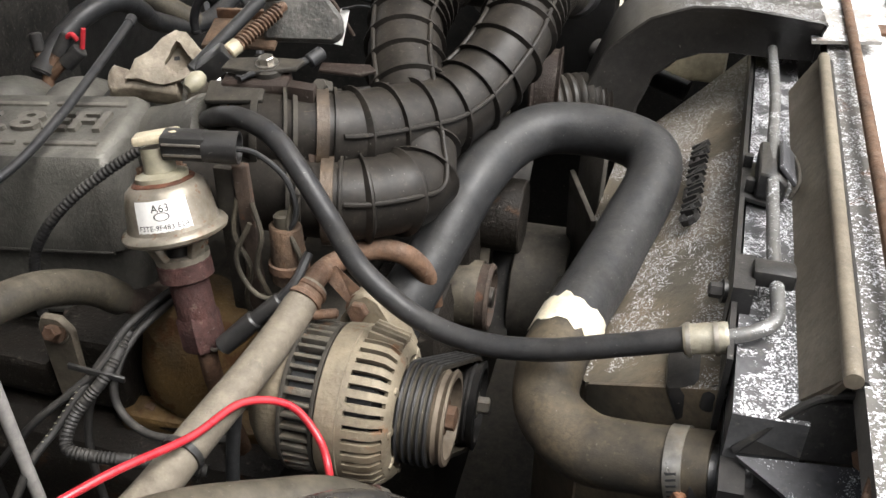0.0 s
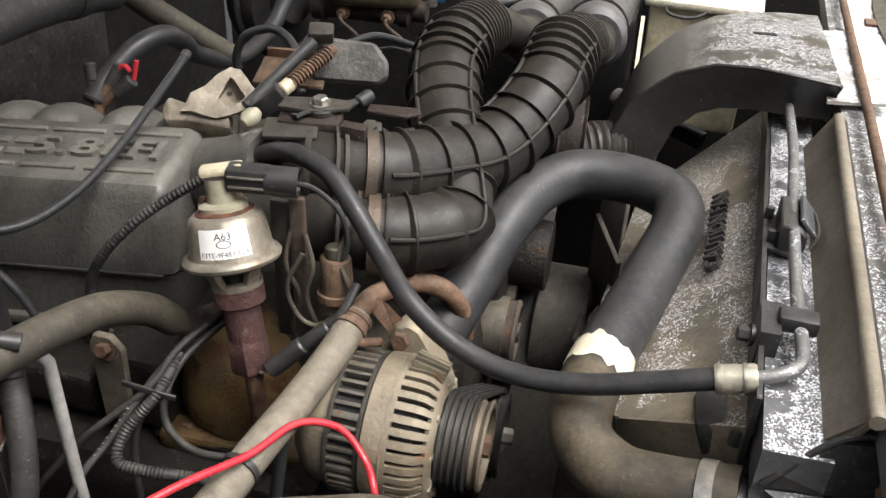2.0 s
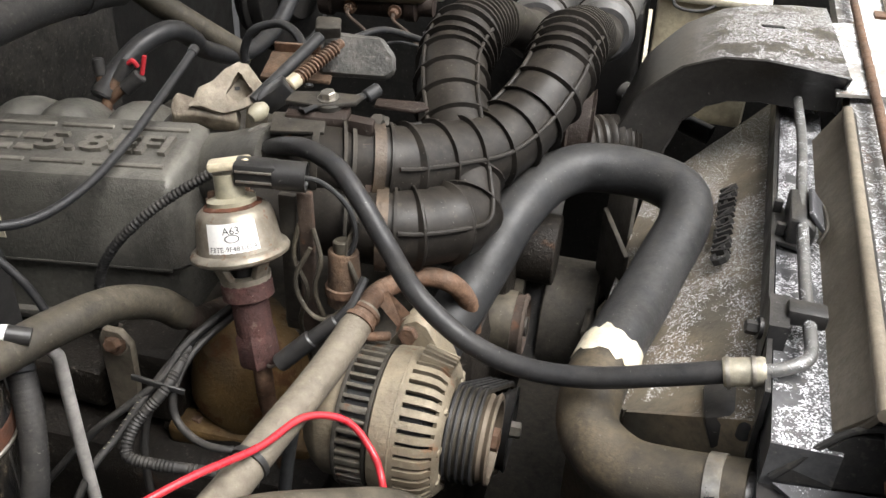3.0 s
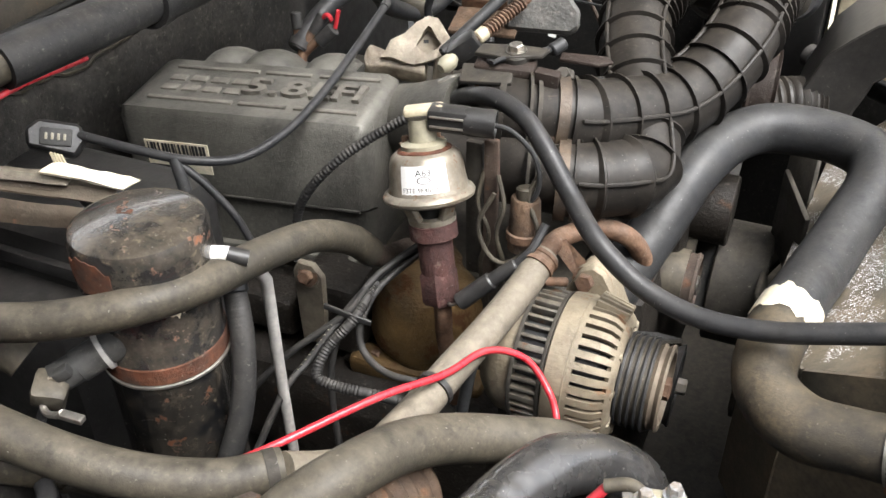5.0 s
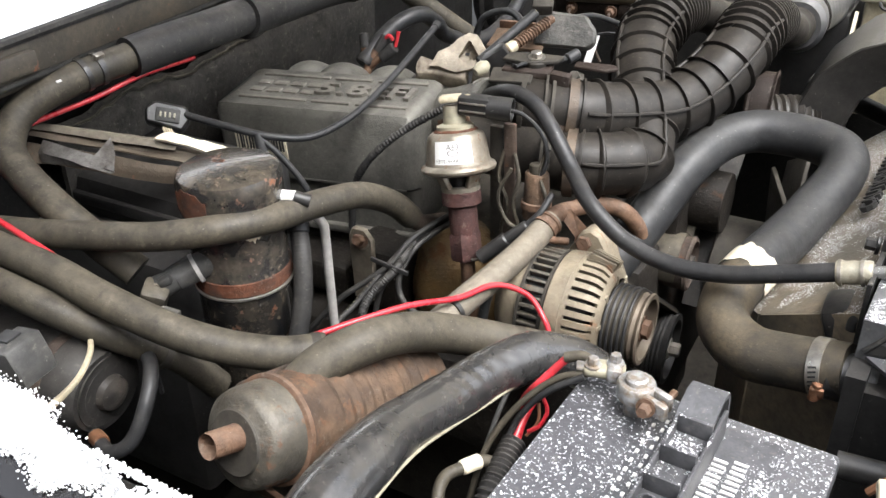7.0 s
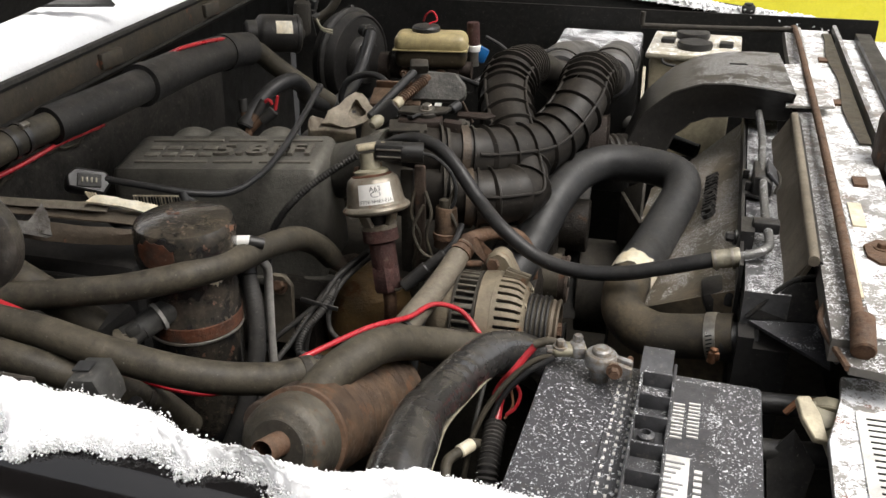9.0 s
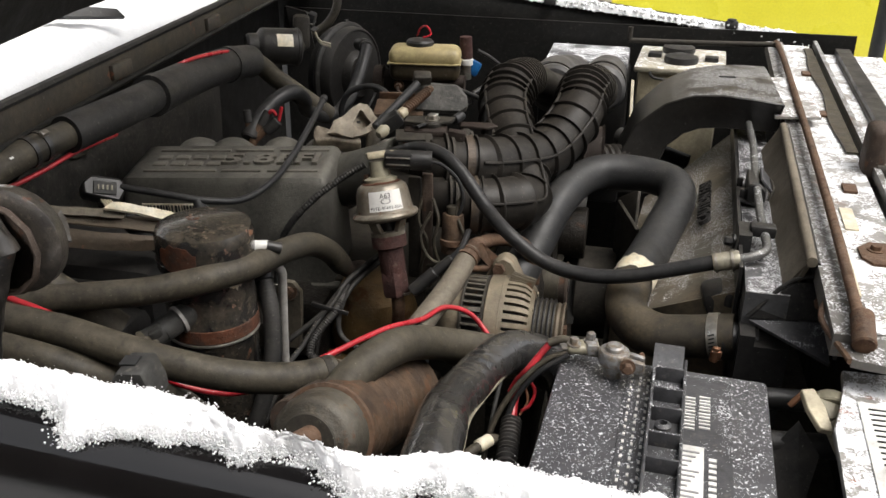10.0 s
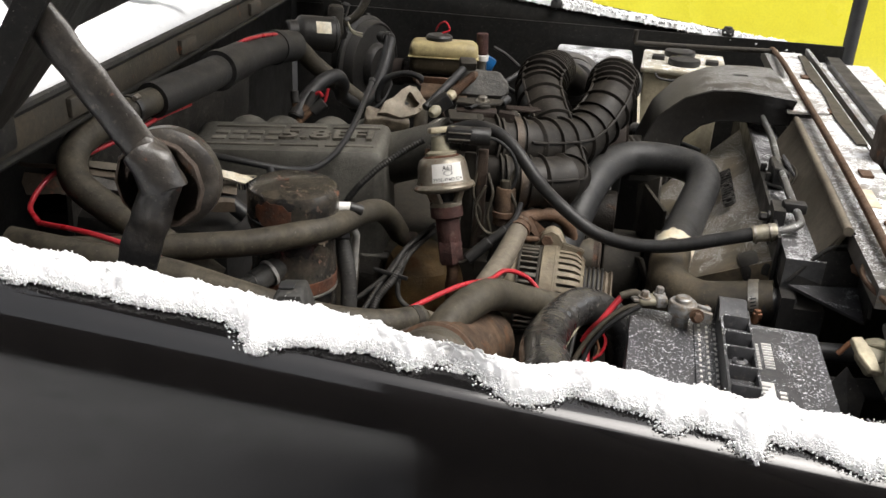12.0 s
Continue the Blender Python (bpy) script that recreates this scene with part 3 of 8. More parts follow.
def lumpy(bm, amp, freq, cuts=3, seed=0.0):
    """Roughens a casting with uneven lumps."""
    if cuts:
        bmesh.ops.subdivide_edges(bm, edges=bm.edges[:], cuts=cuts, use_grid_fill=True)
    for v in bm.verts:
        v.co += noise.noise_vector(v.co * freq + Vector((seed, 0, 0))) * amp
    return bm


part("valve_cover", lumpy(span(-0.70, -0.28, 0.5, 0.6, 0.84, 0.985, 0.03), 0.006, 22, 5), "oily_iron", block)
for x0, x1, z0, z1 in ((-0.66, -0.53, 1.0, 1.05), (-0.52, -0.45, 1.0, 1.09), (-0.47, -0.33, 0.985, 1.0)):
    part("rib_casting", lumpy(span(x0, x1, 0.535, 0.6, z0, z1, 0.008), 0.004, 30, 3, x0), "oily_iron", block)
part("exhaust_port", lumpy(lathe([(0, 0), (0.04, 0), (0.056, 0.012), (0.062, 0.04), (0.060, 0.085), (0.05, 0.115), (0.03, 0.125), (0, 0.126)], axis_matrix((-0.395, 0.60, 0.985), (-0.385, 0.585, 1.115)), 36), 0.006, 26, 1), "block_tan", block, "tan oil-stained port casting")
part("side_port", lumpy(lathe([(0, 0), (0.03, 0), (0.042, 0.012), (0.044, 0.06), (0.036, 0.09), (0, 0.092)], axis_matrix((-0.50, 0.60, 0.99), (-0.495, 0.588, 1.08)), 28), 0.006, 26, 1), "rusty_dark", block)
part("port_flange", lumpy(box((0.15, 0.03, 0.03), pose(-0.385, 0.55, 0.99, 10, 4, 6), 0.006), 0.003, 40, 3), "block_tan", block)
part("port_bolt", hexbolt((-0.43, 0.552, 1.0), (-0.432, 0.538, 1.004), 0.008), "rusty", block)

# upper intake
plenum = thing("intake_plenum", (-0.6, 0.65, 1.1), "grey cast aluminium intake plenum with raised ribs on top", "intake manifold")
PM = pose(-0.601, 0.583, 1.243, 0, -3.5, 4.5)
prof = [(0.0, -0.165), (0.004, -0.102), (-0.003, -0.097), (-0.001, -0.012), (0.005, -0.002), (0.106, 0.012), (0.116, 0.005), (0.122, -0.165)]
bm = bmesh.new()
rings = []
for x, ins in ((-0.158, 0.012), (-0.152, 0.003), (-0.143, 0.0), (0.128, 0.0), (0.137, 0.003), (0.143, 0.012)):
    rings.append([bm.verts.new(PM @ Vector((x, y + (ins if y < 0.06 else -ins), z - (ins * 0.7 if z > -0.05 else 0)))) for y, z in prof])
for a, b in zip(rings, rings[1:]):
    for k in range(len(prof)):
        j = (k + 1) % len(prof)
        bm.faces.new((a[k], a[j], b[j], b[k]))
bm.faces.new(rings[0]), bm.faces.new(rings[-1][::-1])
part("housing", bm, "alu_cast", plenum)
slope = math.degrees(math.atan2(0.014, 0.101))


def on_top(x, s):
    return PM @ pose(x, 0.005 + s * 0.99, -0.002 + s * 0.1386, slope)


# raised bars of the maker's name, then the readable figure and letters
for k in range(4):
    bx = -0.112 + k * 0.027
    for ds in (0.062, 0.042):
        part("raised_bar", box((0.021, 0.011, 0.0045), on_top(bx, ds), 0.0012), "alu_letter", plenum)
part("raised_figure", words("5.8", 0.05, on_top(0.018, 0.052) @ Matrix.Diagonal((1.3, 0.8, 1, 1)), 0.0045, 0.0012), "alu_letter", plenum)
part("raised_letters", words("EFI", 0.05, on_top(0.092, 0.052) @ Matrix.Diagonal((1.05, 0.8, 1, 1)), 0.0045, 0.0012), "alu_letter", plenum)
for s in (0.085, 0.02):
    for x0, x1 in ((-0.128, -0.02), (-0.012, 0.045), (0.055, 0.128)):
        part("raised_rib", box((x1 - x0, 0.0055, 0.005), on_top((x0 + x1) / 2, s), 0.001), "alu_letter", plenum)
for x in (-0.10, -0.045, 0.035, 0.10):
    part("runner", tube([PM @ Vector((x, 0.10, -0.04)), PM @ Vector((x, 0.145, -0.019)), PM @ Vector((x, 0.2, -0.05)), PM @ Vector((x, 0.25, -0.12))], 0.031, 20), "alu_cast", plenum)
part("seam_flange", box((0.312, 0.14, 0.012), PM @ pose(-0.007, 0.062, -0.165), 0.003), "alu_cast", plenum)
part("face_rib", box((0.28, 0.003, 0.004), PM @ pose(-0.01, -0.002, -0.099), 0.001), "alu_cast", plenum)
part("neck", lumpy(lathe([(0, 0), (0.040, 0), (0.039, 0.03), (0.041, 0.09), (0.043, 0.094), (0.043, 0.115), (0, 0.115)], axis_matrix((-0.462, 0.695, 1.213), (-0.355, 0.652, 1.258)), 32), 0.0012, 30, 0), "alu_cast", plenum)

bar = thing("barcode_label", PM @ Vector((-0.07, 0, -0.04)), "worn paper barcode label on the intake", "label")
part("paper", box((0.082, 0.0015, 0.036), PM @ pose(-0.085, -0.0025, -0.056), 0), "tag", bar)
x = -0.122
rnd = random.Random(3)
while x < -0.05:
    w = rnd.choice((0.0012, 0.002, 0.003))
    part("bar", box((w, 0.0012, 0.022), PM @ pose(x + w / 2, -0.0035, -0.051), 0), "ink_and_shade", bar)
    x += w + rnd.choice((0.0014, 0.002, 0.003))
part("bar", box((0.05, 0.0012, 0.004), PM @ pose(-0.098, -0.0035, -0.069), 0), "ink_and_shade", bar)

# throttle body and its linkage
throttle = thing("throttle_unit", (-0.33, 0.65, 1.2), "dark twin throttle body with clamps and linkage", "throttle body")
part("upper_bore", lathe([(0, 0), (0.028, 0), (0.032, 0.010), (0.0375, 0.022), (0.0375, 0.078), (0, 0.078)], axis_matrix((-0.355, 0.645, 1.267), (-0.279, 0.667, 1.262)), 32), "duct", throttle)
part("lower_bore", cyl((-0.40, 0.622, 1.226), (-0.252, 0.629, 1.219), 0.036, seg=28), "duct", throttle)
part("base", span(-0.405, -0.345, 0.63, 0.72, 1.18, 1.282, 0.014), "iron_black", throttle)
part("flange", lathe([(0.03, 0), (0.041, 0), (0.0415, 0.006), (0.03, 0.006), (0.03, 0)], axis_matrix((-0.335, 0.652, 1.266), (-0.275, 0.669, 1.262)), 28), "iron_black", throttle)


lever = thing("throttle_bracket", (-0.46, 0.76, 1.25), "dirty pale cast throttle bracket with a rusty spring", "bracket")
outer = [(-0.052, -0.012), (-0.04, 0.004), (0.004, 0.036), (0.014, 0.03), (0.034, 0.004), (0.02, -0.014), (-0.012, -0.022)]
inner = [(-0.012, -0.002), (-0.011, 0.002), (0.003, 0.022), (0.007, 0.02), (0.019, 0.002), (0.012, -0.006), (-0.004, -0.01)]
bm = bmesh.new()
fm = pose(-0.452, 0.733, 1.284, 55, 0, 22) @ Matrix.Scale(0.92, 4)
lo_o, hi_o = [[bm.verts.new(fm @ Vector((x, y, z))) for x, y in outer] for z in (0, 0.016)]
lo_i, hi_i = [[bm.verts.new(fm @ Vector((x, y, z))) for x, y in inner] for z in (0, 0.016)]
for k in range(7):
    j = (k + 1) % 7
    for q in ((lo_o[k], lo_o[j], hi_o[j], hi_o[k]), (lo_i[j], lo_i[k], hi_i[k], hi_i[j]), (hi_o[k], hi_o[j], hi_i[j], hi_i[k]), (lo_o[j], lo_o[k], lo_i[k], lo_i[j])):
        bm.faces.new(q)
part("plate", lumpy(bm, 0.0036, 55, 2), "bracket_cast", lever)
part("back", prism([(x * 0.85, y * 0.85 + 0.001) for x, y in outer], 0.006, fm @ pose(0, 0, -0.008), 0.001), "alu_dirty", lever)
part("print_mark", box((0.006, 0.004, 0.001), fm @ pose(0.0, 0.008, -0.0012), 0), "ink_and_shade", lever)
part("corroded_foot", lumpy(box((0.068, 0.024, 0.026), pose(-0.480, 0.716, 1.266, 35, 8, 14), 0.006, seg=3), 0.005, 60, 2), "bracket_cast", lever, "chalky corroded foot")
part("tray", lumpy(box((0.075, 0.05, 0.005), pose(-0.405, 0.79, 1.300, 12, 0, 8), 0.0015), 0.001, 60, 2), "barrel_rust", lever)
part("tray_rim", lumpy(box((0.075, 0.004, 0.014), pose(-0.405, 0.815, 1.311, 12, 0, 8), 0.001), 0.001, 60, 2), "rusty", lever)
part("post", cyl((-0.425, 0.70, 1.20), (-0.43, 0.735, 1.285), 0.011), "alu_dirty", lever)
S0, S1 = Vector((-0.380, 0.727, 1.315)), Vector((-0.357, 0.776, 1.334))
ax_s = (S1 - S0).normalized()
u_s = ax_s.orthogonal().normalized()
w_s = ax_s.cross(u_s)
coil = [S0.lerp(S1, k / 104) + u_s * (0.0062 * math.cos(k * math.pi / 4)) + w_s * (0.0062 * math.sin(k * math.pi / 4)) for k in range(105)]
part("spring", sweep(bmesh.new(), coil, 0.0015, 6), "rusty", lever)
part("rod", cyl(S0 - ax_s * 0.03, S1 + ax_s * 0.008, 0.0050), "rusty", lever, "rust-brown rod")
part("stay_rod", cyl((-0.418, 0.70, 1.295), (-0.372, 0.772, 1.345), 0.0062), "hose_grey", lever)
part("rod_clip", lumpy(box((0.026, 0.02, 0.016), pose(-0.368, 0.782, 1.350, 20, 0, 20), 0.003), 0.002, 60, 1), "iron_black", lever)
part("ferrule", cyl(S0 - ax_s * 0.014, S0, 0.0075), "cream", lever)
part("eye", lathe([(0, -0.011), (0.005, -0.010), (0.0085, -0.004), (0.0085, 0.004), (0.005, 0.010), (0, 0.011)], axis_matrix((-0.397, 0.668, 1.300), (-0.39, 0.684, 1.306)), 18), "cream_dull", lever)
part("boot", box((0.034, 0.02, 0.022), pose(-0.396, 0.708, 1.302, 10, -35, 20), 0.004), "black_plastic", lever)
part("cap_plate", lumpy(prism([(-0.044, -0.024), (0.034, -0.026), (0.046, -0.016), (0.044, 0.004), (0.026, 0.026), (-0.03, 0.03), (-0.044, 0.022)], 0.014, pose(-0.344, 0.806, 1.312, 62, 0, 12) @ Matrix.Diagonal((0.9, 0.85, 1, 1)), 0.004), 0.0015, 50, 2), "cast_dark", lever)
tg = thing("wire_tag", (-0.428, 1.13, 1.16), "white paper tag on a thin cable", "tag")
part("paper", box((0.0125, 0.0015, 0.05), pose(-0.428, 1.13, 1.186, -25, 8, 0), 0), "white", tg)
part("string", tube([(-0.428, 1.135, 1.21), (-0.40, 1.14, 1.215), (-0.35, 1.09, 1.23), (-0.333, 1.0, 1.274)], 0.002, 6), "rubber", tg)
# linkage on top of the throttle
lk = thing("throttle_linkage", (-0.35, 0.74, 1.29), "grimy black throttle linkage with wires and a spade clip", "linkage")
part("lever_plate", prism([(-0.04, -0.008), (-0.01, -0.014), (0.026, -0.006), (0.032, 0.008), (0.0, 0.012), (-0.035, 0.01)], 0.005, pose(-0.328, 0.677, 1.316, 8, 0, 12), 0.001), "iron_black", lk)
part("pivot", hexbolt((-0.328, 0.676, 1.320), (-0.328, 0.675, 1.328), 0.007), "zinc", lk)
part("pivot_post", cyl((-0.328, 0.677, 1.29), (-0.328, 0.676, 1.318), 0.014), "iron_black", lk)
part("lever_step", lumpy(box((0.06, 0.028, 0.012), pose(-0.336, 0.668, 1.306, 6, 0, 10), 0.003), 0.002, 60, 1), "rusty_dark", lk)
for k in range(4):
    part("wire", tube([(-0.352 + 0.003 * k, 0.660 - 0.003 * k, 1.312 + 0.001 * k), (-0.335, 0.672 - 0.003 * k, 1.311 + 0.002 * k), (-0.315, 0.694, 1.310 + 0.0015 * k), (-0.302, 0.713 + 0.002 * k, 1.313)], 0.0024, 8), "rubber" if k % 2 else "hose_grey", lk)
part("wire_boot", cyl((-0.304, 0.711, 1.311), (-0.295, 0.725, 1.316), 0.0068), "hose_grey", lk)
part("spade_block", box((0.024, 0.012, 0.034), pose(-0.291, 0.660, 1.296, 8, 6, 5), 0.002), "rusty_dark", lk)
part("side_lever", prism([(-0.02, -0.006), (0.02, -0.009), (0.034, 0.0), (0.026, 0.009), (-0.02, 0.008)], 0.004, pose(-0.277, 0.722, 1.300, 10, 0, 5), 0.001), "rusty_dark", lk)
part("lower_plate", box((0.05, 0.03, 0.005), pose(-0.347, 0.648, 1.304, 12, 0, 15), 0.0015), "iron_black", lk)
part("hose_nut", hexbolt((-0.362, 0.668, 1.28), (-0.362, 0.667, 1.292), 0.0065), "copper", lk)
part("braid", tube([(-0.40, 0.655, 1.282), (-0.388, 0.66, 1.288), (-0.375, 0.665, 1.284), (-0.36, 0.667, 1.279)], 0.0048, 10), "zinc", lk)
part("wire_loop", tube([(-0.318, 0.73, 1.27), (-0.30, 0.715, 1.262), (-0.29, 0.70, 1.25), (-0.295, 0.68, 1.235)], 0.0028, 8), "rubber", lk)


# ---- hoses and pipes ----
def ribs(run, share, r, pitch, high, width):
    k = (run % pitch) / pitch
    return r + (high if k < width else 0.0)


DUCT_A = [(-0.282, 0.667, 1.262), (-0.262, 0.678, 1.259), (-0.228, 0.717, 1.252), (-0.191, 0.763, 1.248), (-0.164, 0.813, 1.260), (-0.143, 0.864, 1.286), (-0.137, 0.927, 1.306), (-0.128, 0.992, 1.304), (-0.113, 1.060, 1.279), (-0.114, 1.13, 1.258), (-0.120, 1.22, 1.250), (-0.122, 1.35, 1.23), (-0.12, 1.55, 1.195)]
DUCT_B = [(-0.262, 0.628, 1.219), (-0.239, 0.636, 1.218), (-0.211, 0.657, 1.216), (-0.199, 0.684, 1.212), (-0.204, 0.718, 1.226), (-0.221, 0.760, 1.253), (-0.242, 0.813, 1.277), (-0.255, 0.870, 1.297), (-0.250, 0.925, 1.314), (-0.234, 0.985, 1.311), (-0.210, 1.045, 1.287), (-0.204, 1.11, 1.265), (-0.210, 1.19, 1.250), (-0.217, 1.28, 1.24), (-0.217, 1.40, 1.22), (-0.20, 1.55, 1.19)]


def air_duct(pts, r, wide, close, fine, grow, label):
    """A moulded duct: wide ribs up to one run, closer ribs, a fine bellows, then a smooth cuff."""
    t = thing("air_duct", pts[0], label, "air duct", "air ducts")
    path = even(spline(pts, 10), 0.0025)
    total, at = along(path)
    rad = lambda q: r * (1 + grow * min(1.0, q / close))
    part("ribbed_tube", ribbed(path, 0.0, wide, rad, wide / round(wide / 0.0325), 0.0046, 0.0026), "duct", t, angle=30)
    part("close_ribs", ribbed(path, wide, close, rad, (close - wide) / round((close - wide) / 0.0165), 0.0056, 0.0032), "duct", t, angle=30)
    part("bellows", ribbed(path, close, fine, lambda q: rad(close) - 0.004 - 0.005 * (q - close) / (fine - close), (fine - close) / round((fine - close) / 0.0088), 0.0046, 0.0034), "duct", t, angle=30)
    m = int(fine / 0.0025)
    far = m + int(0.15 / 0.0025)
    part("nose", sweep(bmesh.new(), path[m - 1:far + 4], lambda run, sh: rad(close) - 0.009 - 0.004 * math.sin(math.pi * min(1.0, sh)), 28), "duct", t, "smooth dipping neck")
    part("cuff", sweep(bmesh.new(), path[far:], lambda run, sh: 0.036 + 0.008 * min(1.0, run / 0.012), 32), "duct_grey", t, "smooth greyish cuff")
    for q in (20, 26):
        part("cuff_ring", sweep(bmesh.new(), path[far + q:far + q + 2], 0.0458, 32), "duct", t)
    # moulding ridges, one on top and one on the near flank
    n = int(close / 0.0025)
    for lean, end in ((Vector((-0.75, -0.1, 0.65)), n), (Vector((0.62, -0.55, 0.3)), n)):
        seam = []
        for i in range(6, end, 2):
            tdir = (path[i + 1] - path[i - 1]).normalized()
            side = (lean - tdir * lean.dot(tdir)).normalized()
            seam.append(path[i] + side * (rad(i * 0.0025) + 0.0018))
        part("seam", sweep(bmesh.new(), seam, 0.0024, 8), "duct", t)
    a, b = path[0], path[6]
    d = (b - a).normalized()
    for off, w, hgt, m_name in ((-0.004, 0.011, 0.0042, "clamp_rust"), (-0.024, 0.004, 0.003, "iron_black"), (-0.032, 0.003, 0.0045, "iron_black"), (0.012, 0.003, 0.004, "duct")):
        part("clamp", lathe([(r + 0.0005, 0), (r + hgt, 0), (r + hgt, w), (r + 0.0005, w), (r + 0.0005, 0)], axis_matrix(a + d * off, b + d * 0.1), 32), m_name, t, "worm-drive clamp" if w > 0.01 else "")
    return t


da = air_duct(DUCT_A, 0.0385, 0.275, 0.335, 0.415, 0.0, "black ribbed rubber air duct, upper of two, dusty")
part("clamp_housing", box((0.016, 0.012, 0.012), pose(-0.279, 0.683, 1.298, 25, 0, 20), 0.002), "iron_black", da)
part("clamp_screw", hexbolt((-0.281, 0.682, 1.297), (-0.280, 0.674, 1.307), 0.0072), "iron_black", da)
part("clamp_bolt", hexbolt((-0.272, 0.637, 1.252), (-0.271, 0.628, 1.251), 0.0048), "zinc", da)
part("clamp_plate", box((0.013, 0.003, 0.05), pose(-0.2735, 0.6375, 1.272, -28, 0, 25), 0.001), "rusty_case", da)
db = air_duct(DUCT_B, 0.0365, 0.30, 0.35, 0.425, 0.06, "black ribbed rubber air duct, lower of two, dusty")

rh = thing("radiator_hose", (0.06, 0.455, 1.157), "thick black upper radiator hose, dusty at its lower bend", "hose")
RAD = [(-0.215, 0.60, 1.07), (-0.198, 0.635, 1.106), (-0.178, 0.683, 1.141), (-0.158, 0.739, 1.180), (-0.134, 0.791, 1.203), (-0.101, 0.827, 1.211), (-0.059, 0.837, 1.212), (-0.017, 0.830, 1.211), (0.012, 0.808, 1.207), (0.016, 0.767, 1.198), (-0.000, 0.709, 1.181), (-0.017, 0.643, 1.171), (-0.033, 0.579, 1.168), (-0.044, 0.524, 1.161), (-0.040, 0.487, 1.150), (-0.010, 0.461, 1.145), (0.029, 0.450, 1.154), (0.078, 0.440, 1.166)]
path = even(spline(RAD, 8), 0.004)
cut = min(range(len(path)), key=lambda i: (path[i] - Vector((-0.0375, 0.557, 1.165))).length)
part("upper_run", sweep(bmesh.new(), path[:cut + 1], lambda r, s: 0.0268 + 0.00022 * math.sin(r * 1500), 32), "hose_grey", rh)
part("lower_bend", sweep(bmesh.new(), path[cut:], lambda r, s: 0.0262 - 0.0008 * s + 0.0006 * math.sin(r * 70), 32), "hose_mud", rh, "dust-brown lower bend")
band = sweep(bmesh.new(), path[cut - 4:cut + 4], 0.0276, 40, cap=False)
band.verts.ensure_lookup_table()
tear = random.Random(5)
for k in range(40):
    for row, sg in ((0, -1), (7, 1)):
        shift = abs(tear.gauss(0, 0.003)) if tear.random() < 0.75 else -0.003
        band.verts[row * 40 + k].co += (path[cut + 4] - path[cut - 4]).normalized() * (sg * shift * 0.8)
part("sleeve_label", band, "tag", rh, "torn cream paper band")
for k in range(5):
    part("print_bar", box((0.0015, 0.0008, 0.012), axis_matrix(path[cut - 1] + Vector((-0.020 + 0.0035 * k, -0.0085 + 0.0006 * k, 0.0178 + 0.0018 * k)), path[cut + 3] + Vector((-0.020 + 0.0035 * k, -0.0085 + 0.0006 * k, 0.0178 + 0.0018 * k))), 0), "ink_and_shade", rh)
d = (path[-4] - path[-10]).normalized()
CL = path[-9]
part("clamp", lathe([(0.0250, 0), (0.0272, 0), (0.0272, 0.012), (0.0250, 0.012), (0.0250, 0)], axis_matrix(CL, CL + d), 36), "zinc", rh, "steel worm-drive clamp")
for k in range(9):
    a = radians(150 + 9 * k)
    fm = axis_matrix(CL + d * 0.006, CL + d) @ Matrix.Rotation(a, 4, "Z")
    part("clamp_slot", box((0.0006, 0.0016, 0.007), fm @ pose(0.0273, 0, 0, 12), 0), "ink_and_shade", rh)
part("clamp_screw", cyl(CL + Vector((0.004, -0.0272, -0.016)), CL + Vector((0.006, -0.0272, 0.004)), 0.0048), "copper", rh)
part("screw_housing", box((0.012, 0.009, 0.012), pose(CL.x + 0.006, CL.y - 0.027, CL.z - 0.006, 12, 0, 0), 0.002), "copper", rh)

vh = thing("vacuum_hose", (0.048, 0.494, 1.23), "long black rubber hose with a crimped metal end", "hose")
VAC = [(-0.395, 0.660, 1.262), (-0.358, 0.628, 1.288), (-0.323, 0.605, 1.302), (-0.289, 0.59, 1.297), (-0.261, 0.572, 1.279), (-0.229, 0.552, 1.248), (-0.194, 0.521, 1.228), (-0.149, 0.507, 1.203), (-0.1, 0.496, 1.196), (-0.049, 0.493, 1.201), (0.0, 0.493, 1.215), (0.048, 0.494, 1.23)]
part("hose_body", tube(VAC, 0.0088, 16, 8), "rubber", vh)
part("ferrule", lathe([(0, 0), (0.0105, 0), (0.0112, 0.003), (0.0105, 0.008), (0.011, 0.014), (0.0105, 0.02), (0.0112, 0.027), (0.0105, 0.03), (0, 0.03)], axis_matrix((0.047, 0.494, 1.2295), (0.075, 0.495, 1.236)), 20), "ferrule", vh, "pale crimped ferrule")
for k in range(2):
    part("crimp_ring", lathe([(0.0105, 0), (0.0122, 0), (0.0122, 0.003), (0.0105, 0.003), (0.0105, 0)], axis_matrix(Vector((0.049, 0.494, 1.2295)) + Vector((0.018, 0.0006, 0.0042)) * k, Vector((0.075, 0.495, 1.236)) + Vector((0.028, 0.001, 0.0065)) * k), 20), "zinc", vh)
part("pipe_end", tube([(0.07, 0.495, 1.234), (0.092, 0.499, 1.241), (0.106, 0.512, 1.244), (0.108, 0.54, 1.246), (0.108, 0.6, 1.25), (0.115, 0.75, 1.256), (0.122, 0.86, 1.262), (0.126, 0.98, 1.262)], 0.0053, 14), "pipe_steel", vh, "bare steel cooler pipe")

